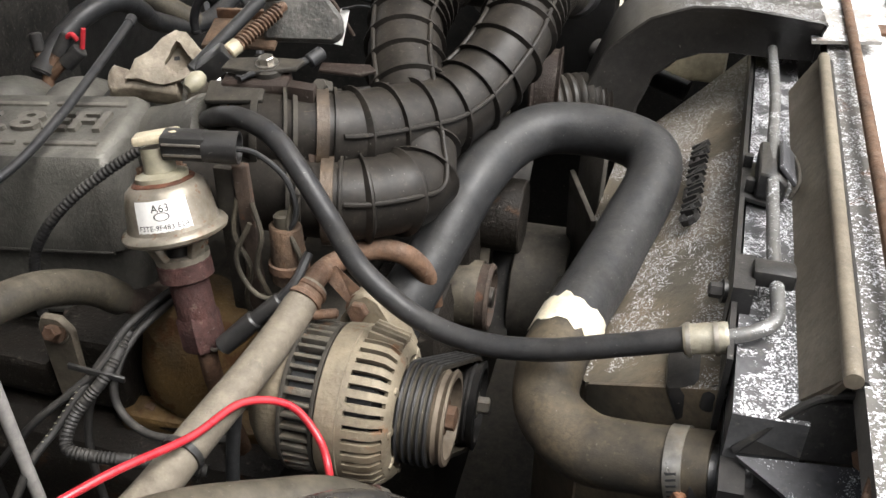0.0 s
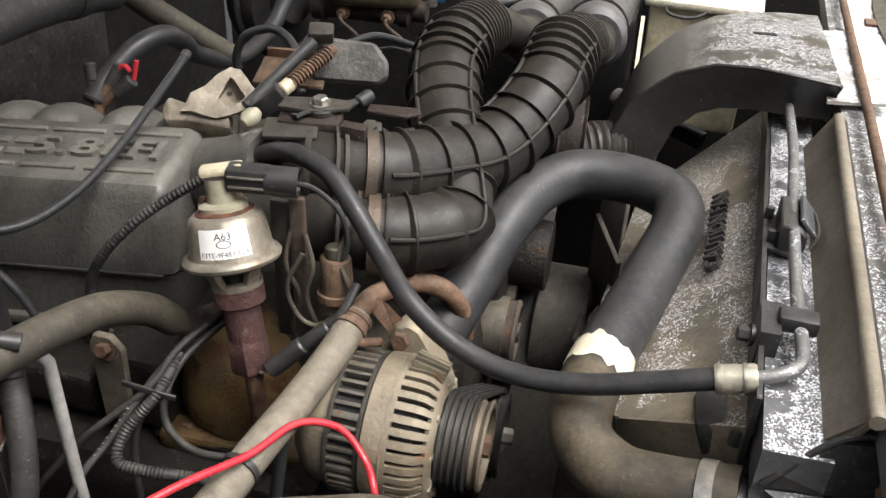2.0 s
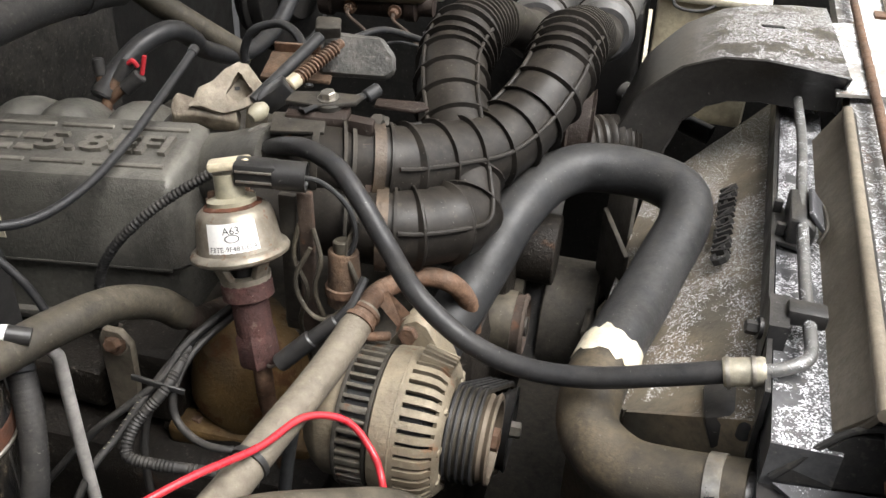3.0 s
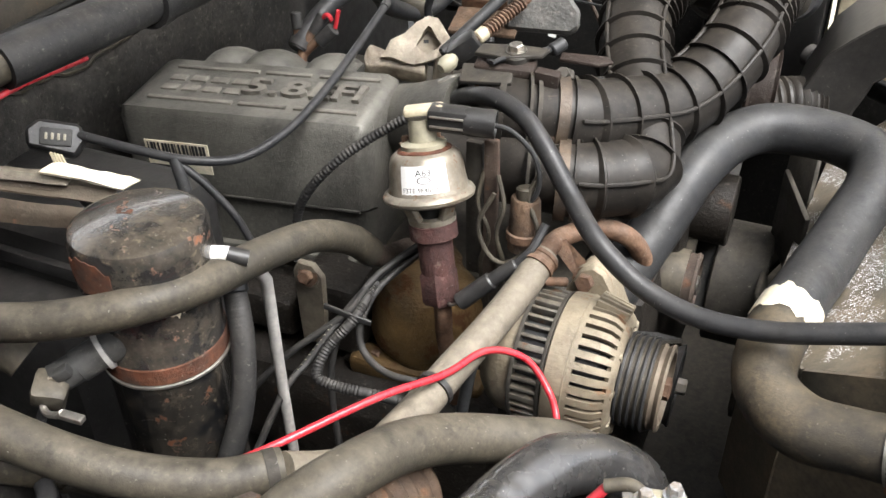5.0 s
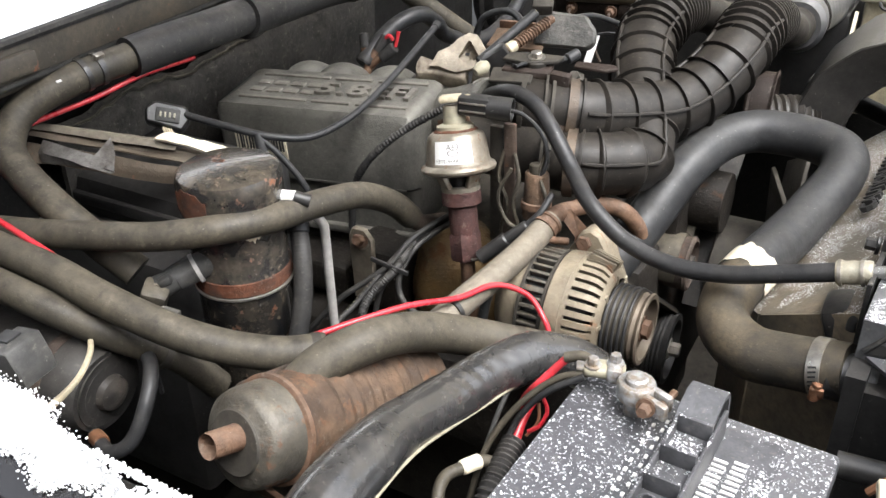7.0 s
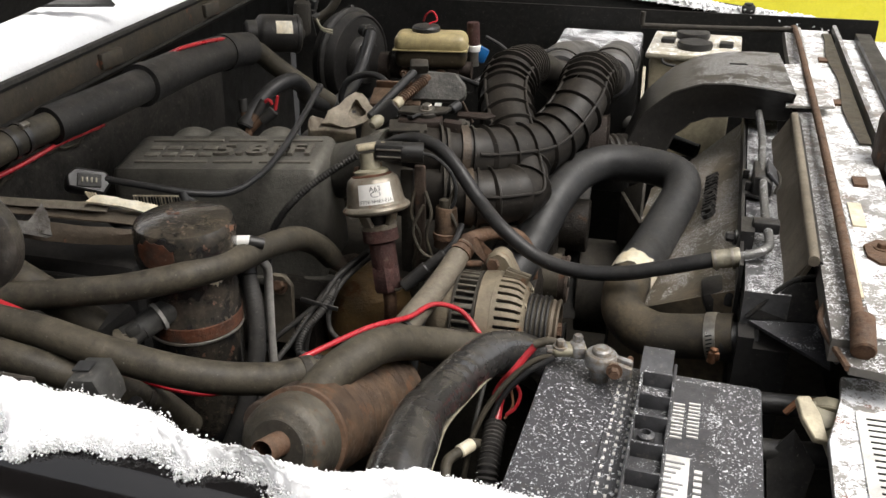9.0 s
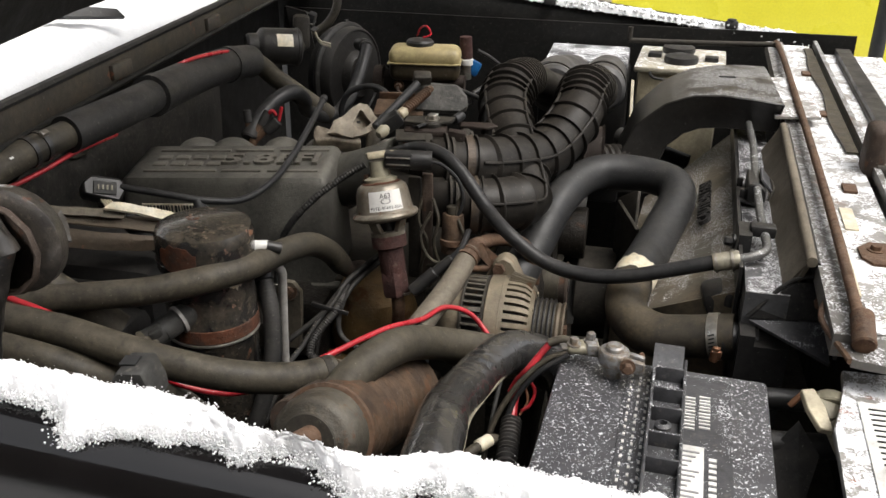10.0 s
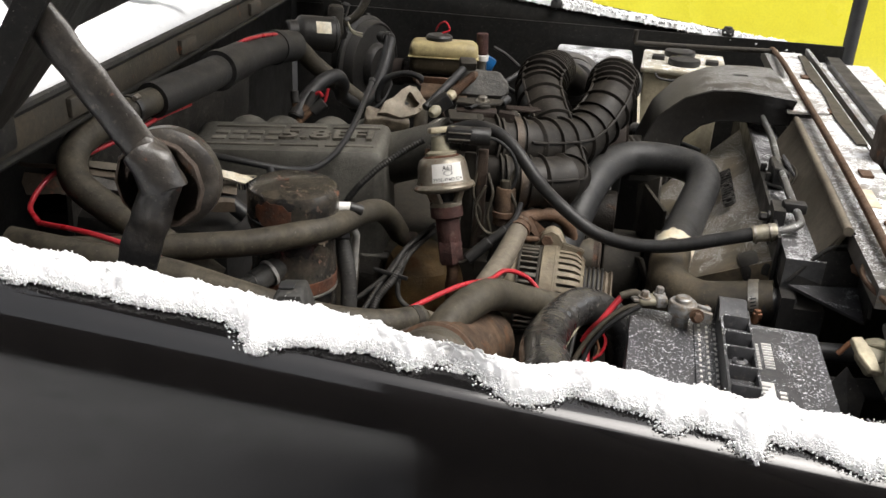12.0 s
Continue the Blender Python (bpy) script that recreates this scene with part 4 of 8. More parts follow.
hc = thing("heater_hose", (-0.409, 0.531, 1.156), "dusty grey-brown heater hose curving over the canister", "hose", "heater hoses")
part("hose_body", tube([(-0.80, 0.17, 1.235), (-0.686, 0.187, 1.243), (-0.626, 0.201, 1.246), (-0.569, 0.217, 1.250), (-0.520, 0.236, 1.252), (-0.474, 0.267, 1.255), (-0.446, 0.314, 1.251), (-0.433, 0.382, 1.241), (-0.424, 0.44, 1.225), (-0.418, 0.49, 1.193), (-0.412, 0.515, 1.165)], 0.0145, 18, 8), "rubber_dusty", hc)
part("elbow", tube([(-0.414, 0.505, 1.18), (-0.409, 0.531, 1.150), (-0.405, 0.58, 1.13)], 0.011, 16), "rusty_case", hc, "rusty pipe stub")
hd = thing("heater_hose", (-0.319, 0.230, 1.2), "long dusty heater hose sagging along the fender side", "hose", "heater hoses")
part("hose_body", tube([(-0.74, 0.15, 1.262), (-0.640, 0.155, 1.252), (-0.565, 0.157, 1.244), (-0.509, 0.157, 1.233), (-0.447, 0.166, 1.216), (-0.399, 0.180, 1.204), (-0.355, 0.203, 1.195), (-0.326, 0.232, 1.19)], 0.0155, 18, 8), "rubber_dusty", hd)
part("collar", lathe([(0, 0), (0.0165, 0), (0.0165, 0.008), (0, 0.008)], axis_matrix((-0.334, 0.223, 1.191), (-0.32, 0.238, 1.189)), 20), "iron_black", hd)
hg = thing("heater_hose", (-0.52, 0.12, 1.2), "grimy second hose running below the heater hose", "hose", "heater hoses")
part("hose_body", tube([(-0.78, 0.125, 1.255), (-0.68, 0.122, 1.248), (-0.60, 0.126, 1.237), (-0.545, 0.138, 1.218), (-0.505, 0.163, 1.188), (-0.48, 0.20, 1.15), (-0.465, 0.23, 1.10)], 0.0145, 16, 6), "rubber_dusty", hg)
part("clamp", lathe([(0.0145, 0), (0.0158, 0), (0.0158, 0.007), (0.0145, 0.007), (0.0145, 0)], axis_matrix((-0.487, 0.188, 1.162), (-0.48, 0.20, 1.15)), 18), "iron_black", hg)

pf = thing("coolant_pipe", (-0.326, 0.236, 1.19), "tan dusty metal pipe rising to a rusty loop", "pipe")
part("pipe_run", tube([(-0.326, 0.232, 1.187), (-0.312, 0.256, 1.170), (-0.297, 0.285, 1.156), (-0.284, 0.336, 1.157), (-0.274, 0.392, 1.163), (-0.263, 0.445, 1.169), (-0.254, 0.500, 1.176), (-0.246, 0.540, 1.189)], 0.0142, 20, 8), "pipe_dusty", pf)
part("loop", tube([(-0.248, 0.530, 1.186), (-0.248, 0.560, 1.186), (-0.244, 0.598, 1.176), (-0.221, 0.624, 1.175), (-0.193, 0.634, 1.167), (-0.177, 0.646, 1.138), (-0.175, 0.665, 1.085), (-0.174, 0.68, 1.03)], 0.0098, 18, 8), "rusty", pf, "rusty bent pipe loop")
part("hose_clamp", lathe([(0.0142, 0), (0.0158, 0), (0.0158, 0.004), (0.0146, 0.005), (0.0146, 0.009), (0.0158, 0.010), (0.0158, 0.013), (0.0142, 0.013), (0.0142, 0)], axis_matrix((-0.249, 0.525, 1.184), (-0.246, 0.540, 1.189)), 20), "rusty", pf)
part("clamp_screw", cyl((-0.240, 0.520, 1.176), (-0.220, 0.530, 1.174), 0.0042), "rusty", pf)
part("bracket", plate([(-0.250, 0.566, 1.186), (-0.236, 0.572, 1.190), (-0.198, 0.560, 1.166), (-0.210, 0.556, 1.150)], 0.004), "rusty", pf)
te = thing("air_tube", (-0.31, 0.175, 1.2), "grey dusty rubber tube from the air pump filter", "tube")
part("hose_body", tube([(-0.301, 0.146, 1.205), (-0.283, 0.176, 1.228), (-0.262, 0.215, 1.233), (-0.25, 0.26, 1.216), (-0.232, 0.297, 1.196), (-0.2, 0.33, 1.176), (-0.165, 0.36, 1.155), (-0.12, 0.38, 1.12)], 0.0175, 18, 8), "rubber_dusty", te)
part("end_lip", lathe([(0.0172, 0), (0.0188, 0), (0.0188, 0.006), (0.0172, 0.006), (0.0172, 0)], axis_matrix((-0.2985, 0.155, 1.2045), (-0.283, 0.178, 1.226)), 20), "rubber_dusty", te)
part("clamp", lathe([(0.0175, 0), (0.0186, 0), (0.0186, 0.008), (0.0175, 0.008), (0.0175, 0)], axis_matrix((-0.145, 0.3705, 1.1405), (-0.12, 0.38, 1.12)), 20), "zinc", te)
bt = thing("intake_tube", (-0.19, 0.2, 1.2), "thick glossy black tube beside the battery", "tube")
BTP = [(-0.178, -0.004, 1.19), (-0.182, 0.020, 1.232), (-0.185, 0.049, 1.243), (-0.188, 0.092, 1.239), (-0.192, 0.133, 1.228), (-0.192, 0.175, 1.214), (-0.187, 0.220, 1.203), (-0.176, 0.264, 1.199), (-0.158, 0.304, 1.193), (-0.134, 0.334, 1.176), (-0.11, 0.35, 1.15), (-0.1, 0.36, 1.1)]
bm = tube(BTP, lambda run, sh: 0.0212 + 0.0042 * max(0.0, 0.35 - sh) / 0.35 - 0.003 * max(0.0, sh - 0.6), 32, 12)
for v in bm.verts:
    crease = max(0.0, 1 - abs(v.co.y - 0.235) / 0.05)
    v.co += Vector((0.5, 0.2, 1)) * (crease * 0.0008 * math.sin(v.co.y * 420 + 130 * v.co.z)) + noise.noise_vector(v.co * 22) * 0.0014
part("hose_body", bm, "tube_gloss", bt)
part("moulding_line", tube([Vector(p) + Vector((0.0205, 0.004, -0.0085)) for p in BTP[2:9]], 0.0013, 6), "cream_dull", bt, "pale moulding seam")

hk = thing("cowl_hose", (-0.74, 0.5, 1.32), "thick heater hose along the cowl inside a black sleeve", "hose")
HK = [(-0.615, 1.06, 1.20), (-0.645, 1.025, 1.236), (-0.682, 0.982, 1.282), (-0.702, 0.93, 1.322), (-0.712, 0.8, 1.338), (-0.706, 0.66, 1.345), (-0.70, 0.52, 1.349), (-0.706, 0.42, 1.349), (-0.722, 0.34, 1.342), (-0.735, 0.28, 1.325), (-0.72, 0.245, 1.3), (-0.68, 0.232, 1.277), (-0.614, 0.226, 1.246), (-0.56, 0.24, 1.2)]
path = even(spline(HK, 8), 0.006)
part("hose_body", sweep(bmesh.new(), path, 0.0168, 18), "rubber_dusty", hk)
lo, hi = [min(range(len(path)), key=lambda i, y=y: abs(path[i].y - y) + (10 if path[i].z < 1.32 else 0)) for y in (0.92, 0.405)]
part("sleeve", sweep(bmesh.new(), path[lo:hi], 0.0228, 24), "rubber_matte", hk)
md = min(range(len(path)), key=lambda i: abs(path[i].y - 0.6) + (10 if path[i].z < 1.32 else 0))
part("sleeve", sweep(bmesh.new(), path[lo:md], 0.0272, 24), "rubber_matte", hk)
ck = min(range(len(path)), key=lambda i: abs(path[i].y - 0.365) + (10 if path[i].z < 1.32 else 0))
part("clamp", sweep(bmesh.new(), path[ck - 1:ck + 1], 0.0185, 20), "rusty_black", hk)
part("clamp", sweep(bmesh.new(), path[ck + 2:ck + 4], 0.0185, 20), "rusty_black", hk)
part("clamp_screw", box((0.006, 0.012, 0.006), pose(path[ck].x + 0.01, path[ck].y, path[ck].z + 0.017, 0, 30, 0), 0.001), "zinc", hk)
for k in range(4):
    part("print_bar", box((0.0025, 0.006, 0.0008), pose(path[ck + 8].x + 0.0135 - 0.001 * k, path[ck + 8].y + 0.008 * (k % 2) - 0.004, path[ck + 8].z + 0.0112 - 0.006 * (k // 2), 0, 40 + 22 * (k // 2), 0), 0), "white", hk)
for y0 in (0.6, 0.85):
    b = min(range(len(path)), key=lambda i: abs(path[i].y - y0) + (10 if path[i].z < 1.32 else 0))
    part("hanger", sweep(bmesh.new(), path[b - 2:b + 2], 0.0292, 24), "rubber_matte", hk)

# ---- emission valve ----
TOP, LOW = Vector((-0.369, 0.545, 1.307)), Vector((-0.331, 0.506, 1.110))
ax = (TOP - LOW).normalized()
em = axis_matrix(LOW, TOP)
H = (TOP - LOW).length
ev = thing("emission_valve", LOW, "round metal exhaust valve with a white part label and cream cap", "valve")
part("pipe", tube([LOW + Vector((0.0, 0.03, -0.14)), LOW + Vector((-0.002, 0.016, -0.07)), LOW + Vector((-0.004, 0.008, -0.02)), LOW + ax * 0.01, LOW + ax * 0.06], 0.0085, 16), "rusty", ev, "rusty tube below the valve")
part("nut", lathe([(0, 0.022), (0.0165, 0.022), (0.0185, 0.026), (0.0185, 0.052), (0.016, 0.056), (0, 0.056)], em, 6), "rust_red", ev)
part("neck", lathe([(0, 0.05), (0.0155, 0.05), (0.0165, 0.056), (0.0165, 0.085), (0.0225, 0.088), (0.0225, 0.102), (0.02, 0.105), (0, 0.105)], em, 16), "rust_red", ev)
part("skirt", lathe([(0.014, 0.10), (0.0215, 0.101), (0.0225, 0.108), (0.014, 0.109), (0.014, 0.10)], em, 20), "grey_can", ev)
for k in range(4):
    part("stay", box((0.007, 0.014, 0.02), em @ Matrix.Rotation(k * math.pi / 2 + 0.4, 4, "Z") @ pose(0.022, 0, 0.116, 0, 25), 0.002), "grey_can", ev)
part("stem", lathe([(0, 0.10), (0.012, 0.10), (0.012, 0.126), (0, 0.126)], em, 16), "ink_and_shade", ev)
part("body", lathe([(0, 0.124), (0.036, 0.124), (0.0415, 0.127), (0.0425, 0.130), (0.041, 0.133), (0.037, 0.135), (0.0355, 0.14), (0.0335, 0.158), (0.031, 0.166), (0.026, 0.17), (0.02, 0.171), (0, 0.171)], em, 40), "grey_can", ev)
part("gasket", lumpy(lathe([(0, 0.167), (0.0255, 0.1672), (0.0250, 0.1708), (0.0215, 0.1722), (0, 0.1722)], em, 28), 0.001, 120, 1), "rust_bright", ev, "rust round the collar")
part("collar", lathe([(0, 0.171), (0.021, 0.1712), (0.0212, 0.176), (0.015, 0.1785), (0, 0.1785)], em, 12), "cream_dull", ev)
part("bolt_head", hexbolt(em @ Vector((0.012, -0.014, 0.174)), em @ Vector((0.012, -0.014, 0.182)), 0.0042), "rusty", ev)
part("cap_stem", lathe([(0, 0.174), (0.0132, 0.174), (0.0122, 0.186), (0.0118, 0.198), (0, 0.198)], em, 24), "cream_dull", ev)
part("cap_top", box((0.036, 0.0235, 0.008), Matrix.Translation(TOP + ax * 0.002 + Vector((0.004, 0, 0))) @ ax.to_track_quat("Z", "Y").to_matrix().to_4x4() @ pose(0, 0, 0, 0, 0, 160), 0.003), "cream", ev, "cream plastic cap")
part("bolt_head", hexbolt(em @ Vector((-0.015, -0.01, 0.174)), em @ Vector((-0.015, -0.01, 0.183)), 0.005), "rusty", ev)
# label wrapped round the body, facing the fender
face = math.atan2(*reversed((em.inverted().to_3x3() @ Vector((0.40, -1, 0.1))).to_2d()))


def round_body(a, h, lift):
    r = 0.0352 - 0.11 * (h - 0.14) + lift
    return em @ Vector((math.cos(a) * r, math.sin(a) * r, h))


def wrap(a0, a1, h0, h1, lift, n=12):
    bm = bmesh.new()
    cols = [[bm.verts.new(round_body(a0 + (a1 - a0) * k / n, h, lift)) for h in (h0, h1)] for k in range(n + 1)]
    for a, b in zip(cols, cols[1:]):
        bm.faces.new((a[0], b[0], b[1], a[1]))
    return bm


lab = part("label", wrap(face - 0.62, face + 0.62, 0.1368, 0.1630, 0.0006), "white", ev, "white part label")


def wrap_words(text, size, h):
    bm = words(text, size, Matrix(), 0.0)
    for v in bm.verts:
        v.co = round_body(face + v.co.x / 0.035, h + v.co.y, 0.001)
    return bm


part("print", wrap_words("A63", 0.0088, 0.1568), "ink_and_shade", lab)
part("print", wrap_words("F3TE-9F483-E2A", 0.0058, 0.1418), "ink_and_shade", lab)
ring = bmesh.new()
for k in range(20):
    a0, a1 = 2 * math.pi * k / 20, 2 * math.pi * (k + 1) / 20
    q = [ring.verts.new(round_body(face + s * math.cos(a) / 0.035, 0.1505 + 0.55 * s * math.sin(a), 0.001)) for s, a in ((0.0052, a0), (0.0062, a0), (0.0062, a1), (0.0052, a1))]
    ring.faces.new(q)
part("print", ring, "hose_grey", lab)

plug = thing("sensor_plug", (-0.33, 0.56, 1.29), "black plastic sensor connector with a wire boot", "connector")
part("shell", box((0.036, 0.02, 0.021), pose(-0.341, 0.545, 1.305, 0, 2, 12), 0.003), "black_plastic", plug)
for dz in (-0.005, 0.004):
    part("slot", box((0.03, 0.002, 0.002), pose(-0.339, 0.534, 1.306 + dz, 0, 2, 12), 0.0006), "zinc", plug)
part("boot", lathe([(0, 0), (0.0125, 0), (0.0128, 0.027), (0.011, 0.027), (0.01, 0.012), (0, 0.012)], axis_matrix((-0.327, 0.548, 1.304), (-0.289, 0.557, 1.302)), 24), "black_plastic", plug)
part("wire", tube([(-0.312, 0.551, 1.302), (-0.29, 0.556, 1.299), (-0.268, 0.558, 1.28), (-0.26, 0.557, 1.255), (-0.265, 0.555, 1.235), (-0.282, 0.556, 1.222)], 0.0024, 8), "hose_grey", plug)

# ---- alternator ----
alt = thing("alternator", (-0.22, 0.497, 1.0), "dusty aluminium alternator with cooling slots and red wire", "alternator")
AX = Vector((1, 0.0, 0.0))
C0 = Vector((-0.271, 0.499, 1.110))
am = axis_matrix(C0, C0 + AX)
part("rear_case", lathe([(0, -0.004), (0.04, -0.004), (0.050, 0.004), (0.057, 0.014), (0.0585, 0.029), (0, 0.029)], am, 48), "alt_case", alt)
# Black filler: the shade of the stator gap is put into its colour.
part("stator_gap_shade", lathe([(0, 0.028), (0.0545, 0.028), (0.0545, 0.06), (0, 0.06)], am, 48), "ink_and_shade", alt, "black filler painting the shade of the gap behind the stator teeth")
for h in (0.0285, 0.0545):
    part("stator_rim", lathe([(0.054, h), (0.0625, h), (0.063, h + 0.001), (0.063, h + 0.0035), (0.054, h + 0.004), (0.054, h)], am, 60), "iron_black", alt)
for k in range(40):
    tooth = box((0.009, 0.0034 if k % 5 else 0.006, 0.026), am @ Matrix.Rotation(2 * math.pi * k / 40, 4, "Z") @ pose(0.0578, 0, 0.0435), 0.0008)
    part("lamination_tooth", tooth, "pump_metal", alt)


def slotted_case(m, profile, slot_from, slot_to, seg, open_every):
    """A turned shell whose skin is open between two rows of its profile at even steps round the axis."""
    bm = bmesh.new()
    rings = [[bm.verts.new(m @ Vector((math.cos(a) * r, math.sin(a) * r, h))) for a in (2 * math.pi * k / seg for k in range(seg))] for r, h in profile]
    for n, (a, b) in enumerate(zip(rings, rings[1:])):
        for k in range(seg):
            if slot_from <= n < slot_to and k % open_every in (0, 1):
                continue
            j = (k + 1) % seg
            bm.faces.new((a[k], a[j], b[j], b[k]))
    bmesh.ops.recalc_face_normals(bm, faces=bm.faces)
    bmesh.ops.solidify(bm, geom=bm.faces[:], thickness=0.005)
    return bm


part("front_case", slotted_case(am, [(0.0620, 0.0585), (0.0640, 0.0598), (0.0648, 0.068), (0.0650, 0.074), (0.0646, 0.082), (0.0640, 0.096), (0.0620, 0.105), (0.0560, 0.112), (0.0520, 0.115), (0.0460, 0.1165)], 4, 7, 190, 5), "alt_case", alt, angle=30)
# Black lining behind the slots paints the shade inside the case.
part("case_shade", lathe([(0, 0.062), (0.056, 0.062), (0.056, 0.100), (0.044, 0.110), (0, 0.110)], am, 48), "ink_and_shade", alt, "black filler painting the shade inside the slotted case")
part("front_ring", lathe([(0.018, 0.112), (0.032, 0.112), (0.033, 0.117), (0.022, 0.121), (0.018, 0.121), (0.018, 0.112)], am, 40), "alt_case", alt)
for k in range(9):
    part("spoke", box((0.022, 0.006, 0.007), am @ Matrix.Rotation(2 * math.pi * k / 9, 4, "Z") @ pose(0.041, 0, 0.1135), 0.0015), "alt_case", alt)
part("case_seam", lathe([(0.0646, 0.0755), (0.0655, 0.076), (0.0655, 0.0772), (0.0646, 0.0778), (0.0646, 0.0755)], am, 60), "alt_case", alt)
for k in range(4):
    part("case_fin", box((0.012, 0.003, 0.03), am @ Matrix.Rotation(radians(62 + 7 * k), 4, "Z") @ pose(0.0618, 0.0, 0.098, 0, -14, 0), 0.001), "alt_case", alt)
part("pulley", lathe([(0, 0.122), (0.036, 0.122), (0.0395, 0.1235), *[(0.0385 - (0.0022 if i % 2 else 0), 0.125 + 0.0034 * i) for i in range(8)], (0.0395, 0.1525), (0.038, 0.1545), (0.033, 0.1545), (0.030, 0.145), (0.012, 0.144), (0, 0.144)], am, 44), "pipe_brown", alt, "brown-grey grooved pulley")
part("pulley_hub", lathe([(0, 0.142), (0.015, 0.142), (0.014, 0.150), (0, 0.150)], am, 24), "rusty", alt)
part("pulley_nut", lathe([(0, 0.147), (0.0105, 0.147), (0.0105, 0.157), (0.006, 0.158), (0, 0.158)], am, 6), "rusty", alt)
part("mount_ear", lumpy(prism([(-0.036, -0.040), (0.040, -0.040), (0.022, -0.006), (0.012, 0.014), (0.0, 0.019), (-0.012, 0.013), (-0.018, -0.008)], 0.034, pose(-0.204, 0.582, 1.157, 80, 0, 0), 0.003), 0.0008, 60, 1), "alt_case", alt)
part("ear_boss", cyl((-0.208, 0.566, 1.161), (-0.208, 0.553, 1.164), 0.0135), "alt_case", alt)
part("ear_bolt", hexbolt((-0.209, 0.555, 1.163), (-0.209, 0.541, 1.167), 0.0088), "rusty", alt)
part("plug_lead", tube([(-0.265, 0.447, 1.165), (-0.272, 0.437, 1.14), (-0.278, 0.432, 1.10), (-0.285, 0.432, 1.05)], 0.0055, 12), "hose_grey", alt, "grey plug lead behind the red wire")

# belt drive
ACC = thing("tensioner_pulley", (-0.14, 0.697, 1.083), "brown rusty grooved idler pulley", "pulley", "pulleys")
pm = axis_matrix((-0.168, 0.721, 1.066), (-0.1, 0.722, 1.066))
part("wheel", lathe([(0, 0), (0.034, 0), (0.036, 0.003), (0.034, 0.006), (0.034, 0.034), (0.036, 0.037), (0.034, 0.04), (0.03, 0.041), (0.027, 0.03), (0, 0.03)], pm, 36), "rusty_case", ACC)
part("hub", lathe([(0, 0.028), (0.011, 0.028), (0.011, 0.042), (0, 0.042)], pm, 16), "rusty_black", ACC)
pw = thing("crank_pulley", (-0.11, 0.615, 1.02), "black grooved pulley under the alternator belt", "pulley", "pulleys")
pm = axis_matrix((-0.158, 0.643, 0.988), (-0.11, 0.644, 0.987))
part("wheel", lathe([(0, 0), (0.044, 0), (0.046, 0.004), *[(0.043 - (0.002 if i % 2 else 0), 0.006 + 0.0025 * i) for i in range(11)], (0.046, 0.036), (0.038, 0.037), (0.034, 0.028), (0.012, 0.028), (0, 0.028)], pm, 36), "black_plastic", pw)
part("bolt_head", hexbolt((-0.128, 0.644, 0.987), (-0.112, 0.645, 0.987), 0.009), "zinc", pw)
p2 = thing("pump_pulley", (-0.1, 0.917, 1.2), "rusty grooved accessory pulley behind the ducts", "pulley", "pulleys")
pm = axis_matrix((-0.135, 0.975, 1.19), (-0.09, 0.978, 1.19))
part("wheel", lathe([(0, 0), (0.05, 0), (0.052, 0.003), (0.0485, 0.006), (0.0485, 0.03), (0.052, 0.034), (0.045, 0.035), (0.04, 0.024), (0, 0.024)], pm, 36), "rusty_dark", p2)
fn = thing("cooling_fan", (-0.06, 0.85, 1.0), "dark fan clutch behind the shroud", "fan")
part("hub", cyl((-0.12, 0.84, 1.0), (-0.06, 0.84, 1.0), 0.075), "iron_black", fn)
for k in range(7):
    a = k * 2 * math.pi / 7
    part("blade", box((0.006, 0.075, 0.11), pose(-0.05, 0.84, 1.0) @ Matrix.Rotation(a + 0.3, 4, "X") @ pose(0, 0, 0.115, 0, 0, 25), 0.002), "iron_black", fn)
belt = thing("drive_belt", (-0.13, 0.6, 1.05), "black ribbed serpentine drive belt", "belt")
def arc(cy, cz, r, a0, a1, n=14):
    return [(cy + r * math.cos(radians(a0 + (a1 - a0) * k / n)), cz + r * math.sin(radians(a0 + (a1 - a0) * k / n))) for k in range(n + 1)]


def round_two(a, ra, b, rb, n=16):
    """The line of a belt round two wheels, each a (y, z) centre with its radius."""
    (ay, az), (by, bz) = a, b
    far = math.hypot(by - ay, bz - az)
    base = math.degrees(math.atan2(bz - az, by - ay))
    lean = math.degrees(math.acos((ra - rb) / far))
    return arc(ay, az, ra, base + lean, base + 360 - lean, n) + arc(by, bz, rb, base - lean, base + lean, n) + arc(ay, az, ra, base + lean, base + lean + 1, 1)


run_line = round_two((0.499, 1.110), 0.0398, (0.644, 0.988), 0.0475)
part("run", strip("b", [[(-0.155, y, z), (-0.1285, y, z)] for y, z in run_line], 0.003), "rubber_dusty", belt)
for k in range(5):
    x = -0.1535 + 0.0058 * k
    part("rib", sweep(bmesh.new(), [Vector((x, y, z)) for y, z in round_two((0.499, 1.110), 0.0406, (0.644, 0.988), 0.0483)], 0.0017, 6), "rubber", belt)
part("run", strip("b", [[(-0.170, y, z), (-0.140, y, z)] for y, z in arc(0.722, 1.066, 0.0365, 200, 10, 16) + [(0.80, 1.14), (0.86, 1.215)]], 0.004), "rubber_dusty", belt)
part("run", strip("b", [[(-0.143, y, z), (-0.117, y, z)] for y, z in ((0.76, 0.98), (0.82, 1.08), (0.93, 1.16))], 0.004), "rubber_matte", belt)
bg = thing("timing_cover", (-0.2, 0.8, 0.9), "dark timing cover and brackets at the engine front", "engine front")
part("cover", span(-0.25, -0.16, 0.62, 1.05, 0.75, 1.1, 0.02), "oily_iron", bg)
